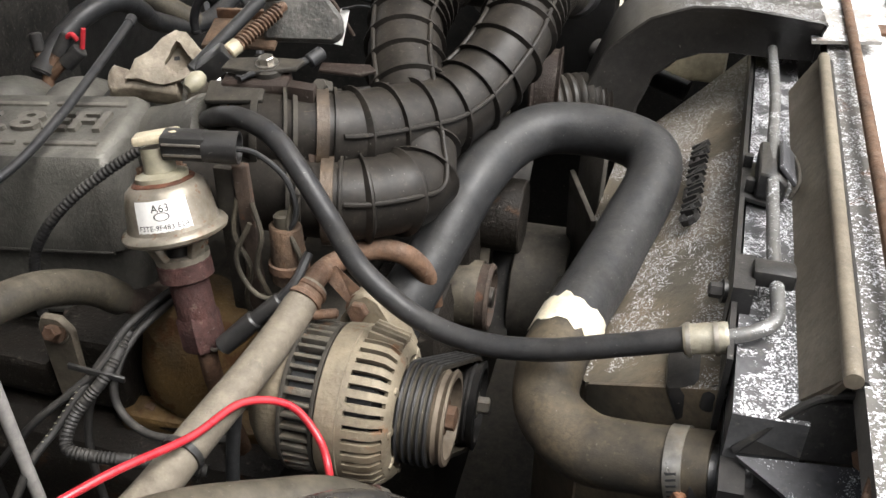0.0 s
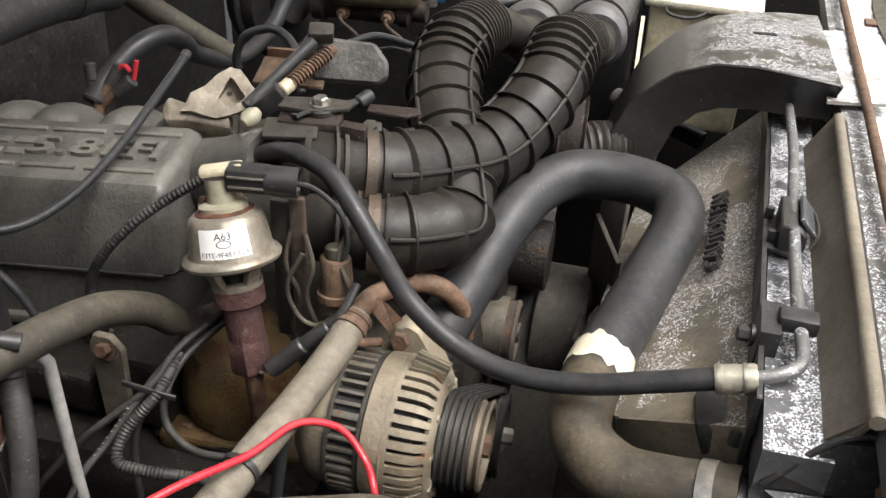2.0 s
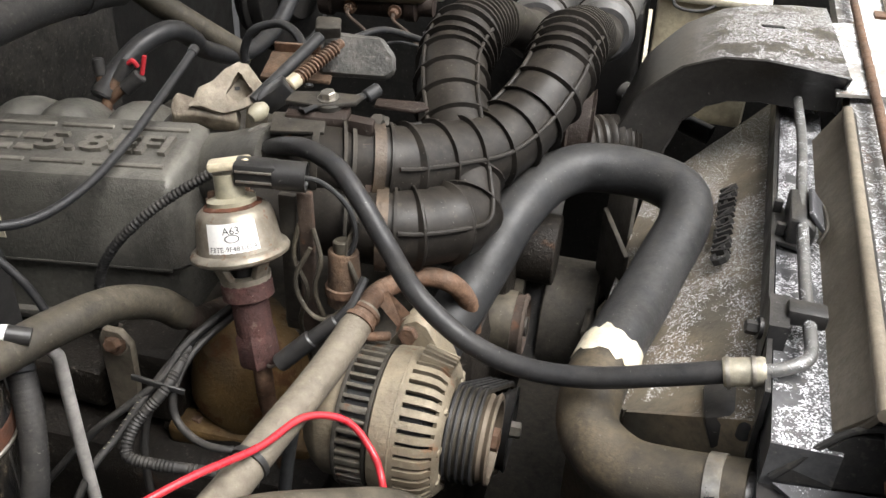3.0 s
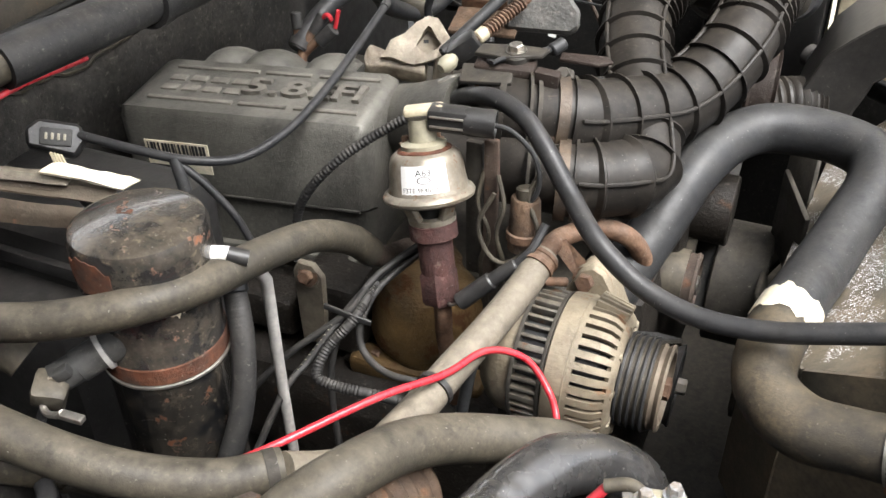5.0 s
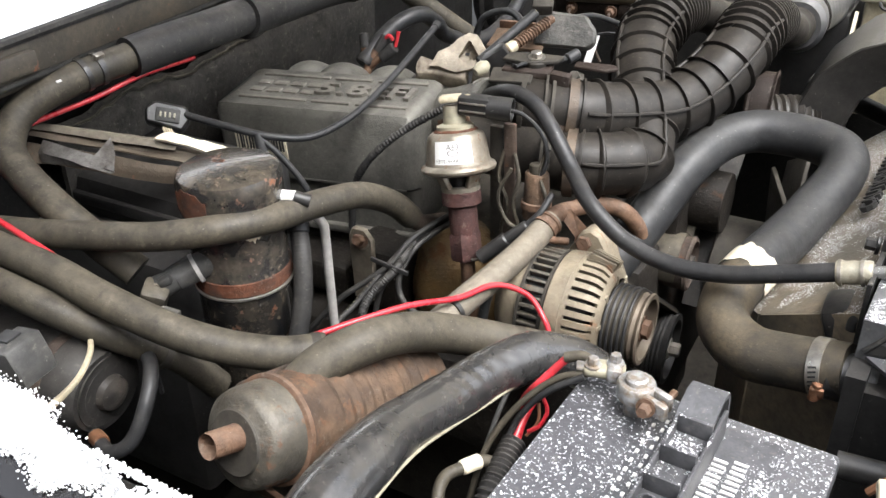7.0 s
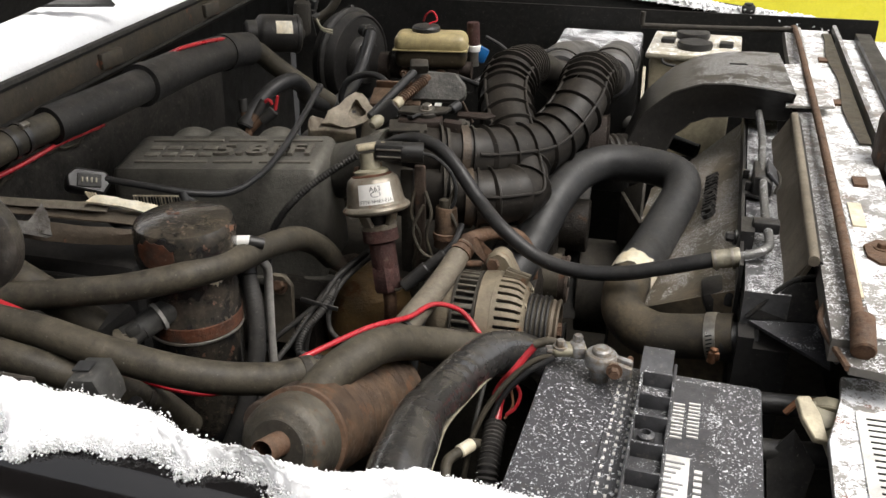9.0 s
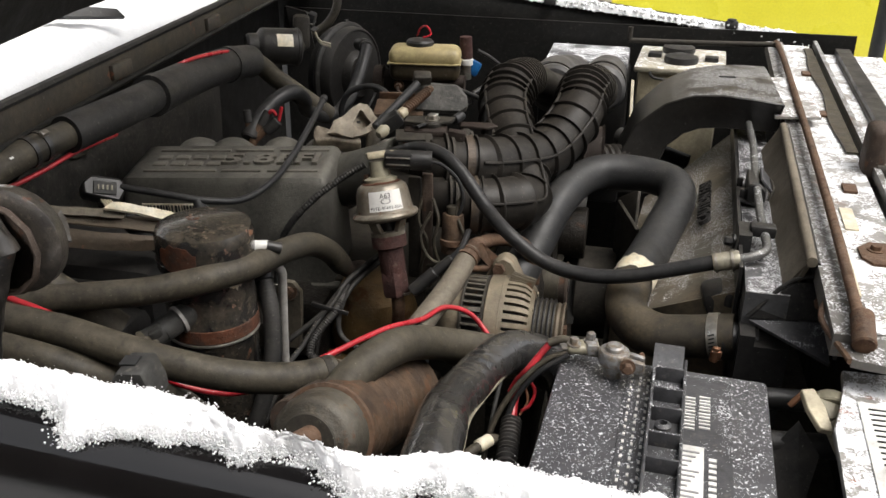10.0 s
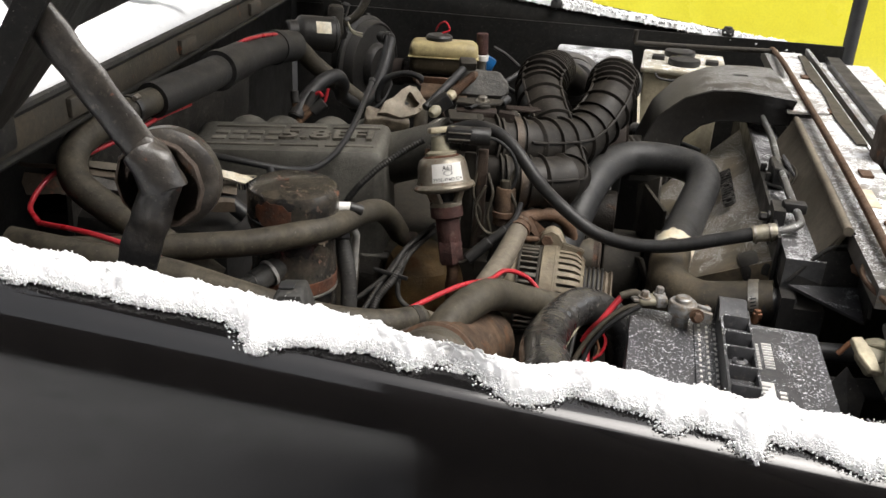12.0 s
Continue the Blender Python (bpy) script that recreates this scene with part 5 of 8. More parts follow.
part("bracket", span(-0.175, -0.15, 0.72, 0.90, 1.02, 1.17, 0.01, 0), "oily_iron", bg)
part("pump", cyl((-0.16, 0.80, 1.12), (-0.11, 0.80, 1.12), 0.04), "oily_iron", bg)

# ---- things along the passenger side ----
can = thing("accumulator", (-0.5, 0.315, 0.98), "black rusty metal canister with a domed lid", "canister")
cm = pose(-0.497, 0.321, 0.957)
part("body", lathe([(0, 0), (0.046, 0), (0.049, 0.004), (0.049, 0.213), (0.0505, 0.216), (0.0505, 0.230), (0.049, 0.233), (0.049, 0.295), (0, 0.295)], cm, 40), "can_paint", can)
part("band", lathe([(0.0492, 0.214), (0.0508, 0.216), (0.0508, 0.230), (0.0492, 0.232), (0.0492, 0.214)], cm, 40), "rust_bright", can, "rusty weld band")
part("lid", lathe([(0, 0.29), (0.051, 0.29), (0.0525, 0.294), (0.0525, 0.328), (0.050, 0.335), (0.044, 0.338), (0, 0.340)], cm, 40), "can_paint", can, "rust-spotted lid")
part("lid_seam", lathe([(0.0523, 0.3), (0.0533, 0.301), (0.0533, 0.303), (0.0523, 0.304), (0.0523, 0.3)], cm, 40), "can_paint", can)
part("bright_edge", lathe([(0.0490, 0.2105), (0.0512, 0.2115), (0.0512, 0.2135), (0.0490, 0.2145), (0.0490, 0.2105)], cm, 40), "zinc", can, "bright worn edge under the band")


def lid_patch(a0, a1, h0, h1, r, seed):
    """Flaking rust with a ragged edge on the round side of the lid."""
    rows = []
    for i in range(15):
        u = i / 14
        a = radians(a0 + (a1 - a0) * u)
        fat = math.sin(math.pi * min(max(u, 0.06), 0.94)) ** 0.5
        j0, j1 = 0.004 * noise.noise(Vector((u * 7, seed, 0))), 0.004 * noise.noise(Vector((u * 7, seed, 5)))
        mid = (h0 + h1) / 2
        lo, hi = mid + (h0 - mid) * fat + j0, mid + (h1 - mid) * fat + j1
        rows.append([cm @ Vector((r * math.cos(a), r * math.sin(a), z)) for z in (lo, (lo + hi) / 2, hi)])
    return strip("r", rows, 0.0008)


part("rust_patch", lid_patch(238, 286, 0.300, 0.331, 0.0526, 3.0), "rust_bright", can, "broken orange rust patch")
part("label_scrap", lid_patch(322, 342, 0.276, 0.288, 0.0492, 8.0), "tag", can, "pale scrap of label")
part("rust_patch", lumpy(box((0.012, 0.006, 0.0012), cm @ pose(-0.012, 0.002, 0.3395, 0, 0, 20), 0.0004), 0.0015, 90, 1), "rust_bright", can)
part("fitting", tube([(-0.455, 0.338, 1.264), (-0.436, 0.346, 1.263)], 0.0062, 12), "white", can)
part("port_hose", tube([(-0.438, 0.345, 1.263), (-0.424, 0.352, 1.258)], 0.0066, 12), "black_plastic", can)
part("side_port", cyl((-0.497, 0.285, 1.210), (-0.520, 0.250, 1.197), 0.0135), "stop_grey", can)
part("port_clamp", lathe([(0.0135, 0.003), (0.0158, 0.003), (0.0158, 0.007), (0.0135, 0.007), (0.0135, 0.003)], axis_matrix((-0.505, 0.272, 1.205), (-0.520, 0.250, 1.197)), 20), "white_tube", can, "bright clamp ring")
sw = thing("pressure_switch", (-0.505, 0.2, 1.17), "grimy black pressure switch with a spring clip", "switch")
part("body", lumpy(cyl((-0.518, 0.253, 1.198), (-0.530, 0.235, 1.192), 0.0125), 0.0012, 70, 1), "stop_grey", sw)
for k in range(3):
    part("lug", lumpy(box((0.014, 0.009, 0.009), pose(-0.518 - 0.008 * k, 0.236 - 0.003 * k, 1.204 - 0.006 * k, 10, 25 * (k - 1), 30), 0.002), 0.0015, 80, 1), "pipe_dusty" if k == 1 else "stop_grey", sw)
part("plug", lumpy(box((0.026, 0.026, 0.022), pose(-0.527, 0.228, 1.190, 18, 20, 32), 0.005), 0.0025, 70, 1), "rubber_dusty", sw)
part("clip", tube([(-0.530, 0.222, 1.190), (-0.520, 0.214, 1.183), (-0.506, 0.213, 1.186), (-0.500, 0.213, 1.191)], 0.0028, 8), "zinc", sw)
part("clip_end", box((0.018, 0.007, 0.005), pose(-0.491, 0.213, 1.190, 0, 5, 8), 0.001), "zinc", sw)
part("wire", tube([(-0.528, 0.224, 1.184), (-0.536, 0.214, 1.15), (-0.53, 0.21, 1.08)], 0.004, 8), "rubber", sw)

rod = thing("dipstick_tube", (-0.444, 0.4, 1.0), "bare steel dipstick tube with a black rubber plug", "tube")
part("tube", tube([(-0.462, 0.368, 1.222), (-0.450, 0.380, 1.224), (-0.441, 0.388, 1.212), (-0.4415, 0.391, 1.195), (-0.446, 0.396, 1.13), (-0.449, 0.40, 1.06), (-0.452, 0.405, 0.98)], 0.0052, 12), "white_tube", rod)
part("plug", cyl((-0.472, 0.359, 1.219), (-0.459, 0.371, 1.223), 0.0068), "black_plastic", rod)
can_hose = thing("corrugated_hose", (-0.455, 0.365, 1.1), "grey ribbed hose running down beside the canister", "hose")
part("hose_body", tube([(-0.455, 0.365, 1.22), (-0.438, 0.345, 1.18), (-0.432, 0.325, 1.13), (-0.44, 0.305, 1.08), (-0.46, 0.285, 1.02)], lambda r, s: 0.010 + 0.0003 * math.sin(r / 0.004 * 6.283), 14, 30), "rubber_matte", can_hose)
part("end_cuff", cyl((-0.457, 0.368, 1.224), (-0.451, 0.360, 1.211), 0.0118), "rubber", can_hose)

pump = thing("air_pump_filter", (-0.29, 0.2, 1.1), "rusty cylindrical air filter housing with a stub pipe", "filter housing")
P0, P1 = Vector((-0.296, 0.084, 1.215)), Vector((-0.266, 0.288, 1.142))
pm = axis_matrix(P0, P1)
part("cap", lathe([(0, 0.0), (0.024, 0.0), (0.026, 0.002), (0.033, 0.003), (0.0375, 0.007), (0.039, 0.013), (0.040, 0.034), (0.041, 0.036), (0, 0.036)], pm, 44), "pump_metal", pump, "black end cap going rusty")
part("face_ring", lathe([(0.0, -0.0008), (0.0245, -0.0008), (0.0255, 0.001), (0.0, 0.001)], pm, 36), "iron_black", pump)
part("seam", lathe([(0.040, 0.034), (0.0435, 0.035), (0.0435, 0.039), (0.040, 0.041), (0.040, 0.034)], pm, 44), "rusty", pump, "rusty seam ring")
part("barrel", lumpy(lathe([(0, 0.038), (0.0415, 0.038), (0.0415, 0.055), *[(0.0412 + 0.0022 * (i % 2), 0.062 + 0.0062 * i) for i in range(24)], (0.040, 0.21), (0, 0.215)], pm, 40), 0.0008, 45, 0), "barrel_rust", pump)
part("stub", lathe([(0.0, 0.004), (0.0102, 0.006), (0.0102, -0.025), (0.0096, -0.027), (0.0086, -0.025), (0.0085, 0.0), (0, 0.0)], pm @ pose(-0.002, 0.006, 0), 20), "rusty", pump, "open rusty stub pipe")
part("bracket", plate([P0 + Vector((-0.02, 0.0, -0.03)), P0 + Vector((0.02, 0.0, -0.035)), P0 + Vector((0.025, 0.03, -0.09)), P0 + Vector((-0.025, 0.03, -0.085))], 0.004), "rusty", pump)
part("side_can", cyl((-0.335, 0.14, 1.19), (-0.325, 0.2, 1.175), 0.022), "rusty_case", pump)

hornm = thing("washer_motor", (-0.56, 0.156, 1.1), "black cylindrical motor with faded white print", "motor")
part("body", lathe([(0, 0), (0.04, 0), (0.044, 0.006), (0.046, 0.09), (0.047, 0.095), (0.047, 0.13), (0.04, 0.142), (0.02, 0.145), (0, 0.145)], axis_matrix((-0.655, 0.135, 1.150), (-0.505, 0.142, 1.138)), 36), "booster", hornm)
for r_r in (0.036, 0.028):
    part("end_ring", lathe([(r_r - 0.002, 0), (r_r, 0), (r_r, 0.004), (r_r - 0.002, 0.004), (r_r - 0.002, 0)], axis_matrix((-0.5160, 0.1415, 1.1390), (-0.4950, 0.1430, 1.1370)), 30), "booster", hornm)
part("rust_band", lathe([(0.0468, 0), (0.0476, 0), (0.0476, 0.012), (0.0468, 0.012), (0.0468, 0)], axis_matrix((-0.5600, 0.1394, 1.1424), (-0.5050, 0.1420, 1.1380)), 36), "rusty_case", hornm)
for k in range(5):
    part("print_bar", box((0.004, 0.0012, 0.02), pose(-0.615 + 0.008 * k, 0.102, 1.174, 38, 0, 0), 0), "white", hornm)
part("end_boss", lathe([(0, 0), (0.018, 0), (0.016, 0.008), (0.008, 0.012), (0, 0.012)], axis_matrix((-0.5120, 0.1420, 1.1380), (-0.4950, 0.1430, 1.1370)), 20), "rusty_black", hornm)
part("lead", tube([(-0.5100, 0.1150, 1.1080), (-0.4800, 0.1050, 1.1080), (-0.4580, 0.1150, 1.1230), (-0.4570, 0.1400, 1.1530), (-0.4750, 0.1650, 1.1680), (-0.5050, 0.1800, 1.1680)], 0.007, 10), "rubber", hornm)
part("lead_band", tube([(-0.5080, 0.1140, 1.1080), (-0.4950, 0.1100, 1.1080)], 0.0076, 10), "copper", hornm, "orange tape band")
part("strap", tube([(-0.536, 0.160, 1.186), (-0.530, 0.152, 1.194), (-0.498, 0.126, 1.200), (-0.462, 0.090, 1.215), (-0.430, 0.058, 1.235), (-0.390, 0.022, 1.265), (-0.362, -0.002, 1.287)], 0.0026, 8), "cream", hornm)

rl = thing("stop_block", (-0.395, 0.0, 1.29), "hollow grey plastic stop block clipped on the fender flange", "stop block")
part("shell", prism([(-0.021, -0.01), (-0.019, 0.006), (-0.009, 0.022), (0.012, 0.023), (0.019, 0.004), (0.02, -0.01), (0.014, -0.01), (0.009, 0.008), (0.004, -0.01)], 0.034, pose(-0.392, 0.018, 1.309, 90, 0, 8) @ Matrix.Scale(0.85, 4), 0.0015), "stop_grey", rl)
# Black inlay instead of a hole; the opening's shade is its colour.
part("window", box((0.012, 0.012, 0.0015), pose(-0.393, 0.0035, 1.3292, 0, -2, 8), 0.0003), "ink_and_shade", rl)
bh = thing("lower_hose", (-0.3, 0.05, 1.1), "thick dusty hose end under the filter housing", "hose")
part("hose_body", tube([(-0.33, 0.10, 1.10), (-0.30, 0.065, 1.13), (-0.27, 0.045, 1.135), (-0.24, 0.04, 1.11), (-0.23, 0.05, 1.06)], 0.016, 16), "rubber_dusty", bh)
evap = thing("evaporator_case", (-0.7, 0.42, 0.9), "black plastic evaporator case against the firewall", "case")
part("shell", span(-0.87, -0.60, 0.37, 0.54, 0.75, 1.2, 0.02), "black_plastic", evap)
part("step", span(-0.85, -0.61, 0.31, 0.39, 0.8, 1.15, 0.015), "black_plastic", evap)
part("rib", span(-0.86, -0.605, 0.362, 0.372, 1.165, 1.18, 0.003), "black_plastic", evap)
wood = thing("heat_shield", (-0.72, 0.37, 1.24), "bent dusty sheet-metal heat shield, torn at its edge", "heat shield")
US = [k / 14 for k in range(15)]
part("sheet", lumpy(strip("w", [[(-0.81 + 0.215 * u, 0.276 + 0.115 * u, 1.296 - 0.052 * u), (-0.81 + 0.213 * u, 0.278 + 0.120 * u, 1.297 - 0.049 * u + 0.003 * math.sin(7 * u)), (-0.81 + 0.212 * u, 0.280 + 0.125 * u + 0.003 * math.sin(5 * u), 1.298 - 0.045 * u), (-0.812 + 0.205 * u, 0.281 + 0.130 * u, 1.296 - 0.043 * u)] for u in US], 0.002), 0.0016, 40, 1), "shield", wood)
part("fold", lumpy(strip("w", [[(-0.80 + 0.20 * u, 0.284 + 0.108 * u, 1.300 - 0.043 * u), (-0.80 + 0.20 * u, 0.288 + 0.112 * u, 1.306 - 0.040 * u - 0.006 * u * u), (-0.80 + 0.20 * u, 0.294 + 0.116 * u, 1.303 - 0.042 * u)] for u in US[2:13]], 0.002), 0.001, 60, 1), "pipe_dusty", wood)
part("lower_sheet", lumpy(strip("w", [[(-0.80 + 0.205 * u, 0.272 + 0.114 * u, 1.290 - 0.050 * u), (-0.80 + 0.205 * u, 0.264 + 0.118 * u, 1.279 - 0.046 * u - 0.004 * math.sin(4 * u)), (-0.795 + 0.20 * u, 0.262 + 0.122 * u, 1.266 - 0.042 * u + 0.004 * math.sin(6 * u))] for u in US], 0.002), 0.0014, 50, 1), "shield", wood, "brown-stained lower sheet")
part("lower_leaf", lumpy(strip("w", [[(-0.745 + 0.085 * u, 0.302 + 0.018 * u, 1.283 - 0.017 * u), (-0.745 + 0.085 * u, 0.292 + 0.02 * u - 0.006 * math.sin(3 * u), 1.272 - 0.018 * u + 0.006 * math.sin(3 * u)), (-0.74 + 0.085 * u, 0.290 + 0.024 * u, 1.263 - 0.006 * u)] for u in US[::2]], 0.002), 0.0016, 60, 1), "foil", wood, "curled grey leaf of foil")
part("torn_edge", lumpy(strip("w", [[(-0.645 + 0.058 * u, 0.366 + 0.032 * u, 1.279 - 0.014 * u - 0.008 * u * u), (-0.642 + 0.06 * u, 0.380 + 0.034 * u + 0.003 * math.sin(9 * u), 1.281 - 0.012 * u - 0.010 * u * u)] for u in US[::2]], 0.003), 0.0012, 90, 1), "tag", wood, "pale torn insulation")
pad = thing("firewall_insulation", (-0.79, 0.7, 1.2), "dark felt firewall insulation with a torn top edge", "insulation")
rows = []
for i in range(60):
    y = 0.36 + 0.0135 * i
    top = 1.262 + 0.02 * noise.noise(Vector((y * 9, 2, 0))) + 0.008 * noise.noise(Vector((y * 40, 2, 0)))
    bulge = 0.012 * noise.noise(Vector((y * 14, 5, 0)))
    rows.append([(-0.782 - 0.1 * y + bulge + dx, y, z) for dx, z in ((0.0, 1.0), (0.012, 1.12), (0.016, top - 0.03), (0.012, top - 0.006), (0.002, top))])
part("felt", strip("i", rows, 0.006), "insulation", pad, angle=60)
part("torn_rim", sweep(bmesh.new(), [Vector(r[-2]) + Vector((0.003, 0, 0.002)) for r in rows], 0.0022, 6), "rubber_dusty", pad)
cn = thing("wire_connector", (-0.69, 0.425, 1.27), "black wiring connector with thin pale wires", "connector")
cmx = pose(-0.682, 0.424, 1.275, 55, 15, 40)
part("shell", prism([(-0.024, -0.010), (0.018, -0.016), (0.026, 0.0), (0.020, 0.014), (-0.016, 0.016), (-0.026, 0.006)], 0.024, cmx @ pose(0, 0, -0.012), 0.003), "black_plastic", cn)
part("recess", box((0.027, 0.016, 0.003), cmx @ pose(0, 0, 0.0126), 0.001), "stop_grey", cn)
for k in range(4):
    part("pin", box((0.0022, 0.006, 0.003), cmx @ pose(-0.008 + 0.0052 * k, 0, 0.0145), 0.0004), "cream_dull", cn)
for k in range(4):
    part("wire", tube([(-0.675 + 0.004 * k, 0.408, 1.27), (-0.66 + 0.004 * k, 0.40, 1.262), (-0.635 + 0.002 * k, 0.395, 1.245)], 0.0015, 6), "cream", cn)
part("sleeve", tube([(-0.645, 0.40, 1.255), (-0.62, 0.395, 1.24), (-0.585, 0.395, 1.215)], 0.011, 12), "rubber", cn)

# cables
cb = thing("dipstick_cable", (-0.663, 0.434, 1.278), "thin glossy black cable looping over the intake", "cable")
part("cable_body", tube([(-0.518, 0.767, 1.311), (-0.513, 0.691, 1.292), (-0.511, 0.618, 1.273), (-0.516, 0.552, 1.257), (-0.532, 0.497, 1.251), (-0.562, 0.462, 1.259), (-0.609, 0.443, 1.270), (-0.663, 0.434, 1.278)], 0.0045, 12, 8), "rubber", cb)
part("tip", cyl((-0.5175, 0.763, 1.31), (-0.519, 0.775, 1.313), 0.0055), "rubber", cb)
part("tie", tube([(-0.575, 0.455, 1.262), (-0.57, 0.452, 1.25), (-0.565, 0.45, 1.232)], 0.006, 10), "hose_grey", cb)
part("branch", tube([(-0.572, 0.455, 1.258), (-0.55, 0.462, 1.235), (-0.525, 0.468, 1.20), (-0.505, 0.47, 1.15)], 0.0038, 10), "rubber", cb)
co = solid("loom_tube", tube([(-0.395, 0.575, 1.283), (-0.415, 0.566, 1.271), (-0.436, 0.554, 1.257), (-0.457, 0.540, 1.240), (-0.481, 0.530, 1.213), (-0.5, 0.528, 1.178), (-0.51, 0.53, 1.12)], lambda r, s: 0.0042 + (0.0009 if (r % 0.0042) < 0.0021 else 0), 10, 30), "rubber_matte", "thin corrugated black wire loom", "loom", angle=70)
red = thing("red_wire", (-0.268, 0.362, 1.19), "bright red wire cable-tied along the pipes", "wire")
part("run", tube([(-0.363, 0.225, 1.186), (-0.336, 0.248, 1.196), (-0.296, 0.314, 1.195), (-0.269, 0.370, 1.180), (-0.252, 0.415, 1.174), (-0.226, 0.436, 1.158), (-0.203, 0.430, 1.137), (-0.189, 0.412, 1.126), (-0.186, 0.405, 1.10)], 0.003, 12, 8), "red", red)
part("run", tube([(-0.74, 0.20, 1.262), (-0.669, 0.175, 1.270), (-0.61, 0.168, 1.262), (-0.57, 0.17, 1.247), (-0.52, 0.183, 1.21), (-0.478, 0.192, 1.178), (-0.43, 0.21, 1.160), (-0.39, 0.218, 1.172), (-0.363, 0.225, 1.186)], 0.003, 12, 8), "red", red)
part("run", tube([(-0.74, 0.20, 1.262), (-0.76, 0.22, 1.275), (-0.752, 0.27, 1.30), (-0.72, 0.36, 1.315), (-0.705, 0.42, 1.325), (-0.702, 0.5, 1.322)], 0.003, 12, 8), "red", red)
part("run", tube([(-0.715, 0.69, 1.366), (-0.703, 0.71, 1.372), (-0.70, 0.77, 1.368), (-0.70, 0.83, 1.36), (-0.71, 0.86, 1.35)], 0.003, 12, 8), "red", red)
part("cable_tie", lathe([(0.0146, 0), (0.0160, 0), (0.0160, 0.005), (0.0146, 0.005), (0.0146, 0)], axis_matrix((-0.278, 0.368, 1.161), (-0.274, 0.392, 1.163)), 18), "black_plastic", red)

# spark plug leads
leads = [[(-0.37, 0.56, 1.165), (-0.398, 0.5, 1.15), (-0.412, 0.47, 1.127), (-0.437, 0.45, 1.105), (-0.467, 0.43, 1.079), (-0.53, 0.40, 1.0)],
         [(-0.375, 0.56, 1.16), (-0.403, 0.5, 1.141), (-0.42, 0.465, 1.118), (-0.437, 0.43, 1.088), (-0.449, 0.4, 1.068), (-0.47, 0.36, 1.0)],
         [(-0.37, 0.56, 1.155), (-0.394, 0.5, 1.14), (-0.401, 0.47, 1.115), (-0.396, 0.46, 1.091), (-0.37, 0.45, 1.081), (-0.339, 0.45, 1.08), (-0.30, 0.47, 1.07)],
         [(-0.372, 0.57, 1.152), (-0.41, 0.51, 1.13), (-0.418, 0.48, 1.112), (-0.428, 0.46, 1.08), (-0.43, 0.45, 1.03), (-0.42, 0.44, 0.95)]]
for k, pts in enumerate(leads):
    lead = thing("spark_plug_lead", pts[3], "black spark plug lead beneath the intake", "cable", "plug leads")
    part("cable_body", tube(pts, 0.0036, 10, 8), "rubber_matte", lead)
    if k == 1:
        for q in range(16):
            s = q / 15
            p = Vector(pts[2]).lerp(Vector(pts[4]), s)
            part("print_bar", box((0.0006, 0.0022, 0.0005), pose(p.x - 0.0004, p.y - 0.001, p.z + 0.0037, -30, 0, -32), 0), "cream_dull", lead)
lm = thing("lead_loom", (-0.42, 0.43, 1.09), "ribbed black loom among the plug leads", "loom")
part("sleeve", tube([(-0.399, 0.5, 1.143), (-0.405, 0.465, 1.122), (-0.423, 0.44, 1.098), (-0.423, 0.42, 1.081), (-0.402, 0.42, 1.075), (-0.357, 0.43, 1.069), (-0.31, 0.44, 1.06)], lambda r, s: 0.0052 + 0.0005 * math.sin(r / 0.0035 * 6.283), 12, 26), "rubber_matte", lm)
solid("lead_clip", lumpy(box((0.048, 0.003, 0.006), pose(-0.411, 0.463, 1.126, 0, 14, 8), 0.001), 0.0006, 60, 1), "black_plastic", "black plastic clip holding the plug leads", "clip")
bb = thing("lifting_bracket", (-0.42, 0.54, 1.05), "dusty steel bracket bolted to the block", "bracket")
part("plate", prism([(-0.017, -0.06), (0.012, -0.06), (0.014, -0.02), (0.017, 0.03), (0.006, 0.044), (-0.012, 0.044), (-0.019, 0.03)], 0.008, pose(-0.485, 0.52, 1.088, 90, 0, 0), 0.002), "pipe_dusty", bb)
part("washer", lathe([(0, 0), (0.0125, 0), (0.0125, 0.002), (0, 0.002)], axis_matrix((-0.485, 0.514, 1.116), (-0.485, 0.50, 1.12)), 18), "pipe_dusty", bb)
part("bolt_head", hexbolt((-0.485, 0.513, 1.117), (-0.485, 0.502, 1.121), 0.0075), "rusty", bb)
ds = thing("sensor", (-0.3, 0.53, 1.1), "shiny black sensor boot with a thin lead", "sensor")
part("boot", cyl((-0.313, 0.5, 1.144), (-0.285, 0.512, 1.17), 0.0085), "black_plastic", ds)
part("collar", cyl((-0.287, 0.511, 1.168), (-0.265, 0.521, 1.187), 0.0068), "black_plastic", ds)
part("lead", tube([(-0.313, 0.5, 1.144), (-0.322, 0.50, 1.139), (-0.332, 0.51, 1.138)], 0.0016, 8), "zinc", ds)
part("tail", tube([(-0.267, 0.52, 1.186), (-0.255, 0.53, 1.2), (-0.25, 0.55, 1.215)], 0.004, 8), "rubber", ds)
vs = thing("vacuum_valve", (-0.29, 0.57, 1.17), "rusty vacuum valve wrapped in thin wires", "valve")
part("body", lumpy(cyl((-0.272, 0.558, 1.178), (-0.273, 0.562, 1.232), 0.0155, 0.0135), 0.0012, 90, 1), "barrel_rust", vs)
part("top", cyl((-0.273, 0.561, 1.23), (-0.274, 0.563, 1.242), 0.009), "rubber_dusty", vs)
part("neck", tube([(-0.272, 0.558, 1.18), (-0.276, 0.557, 1.155), (-0.285, 0.558, 1.12)], 0.008, 12), "hose_grey", vs)
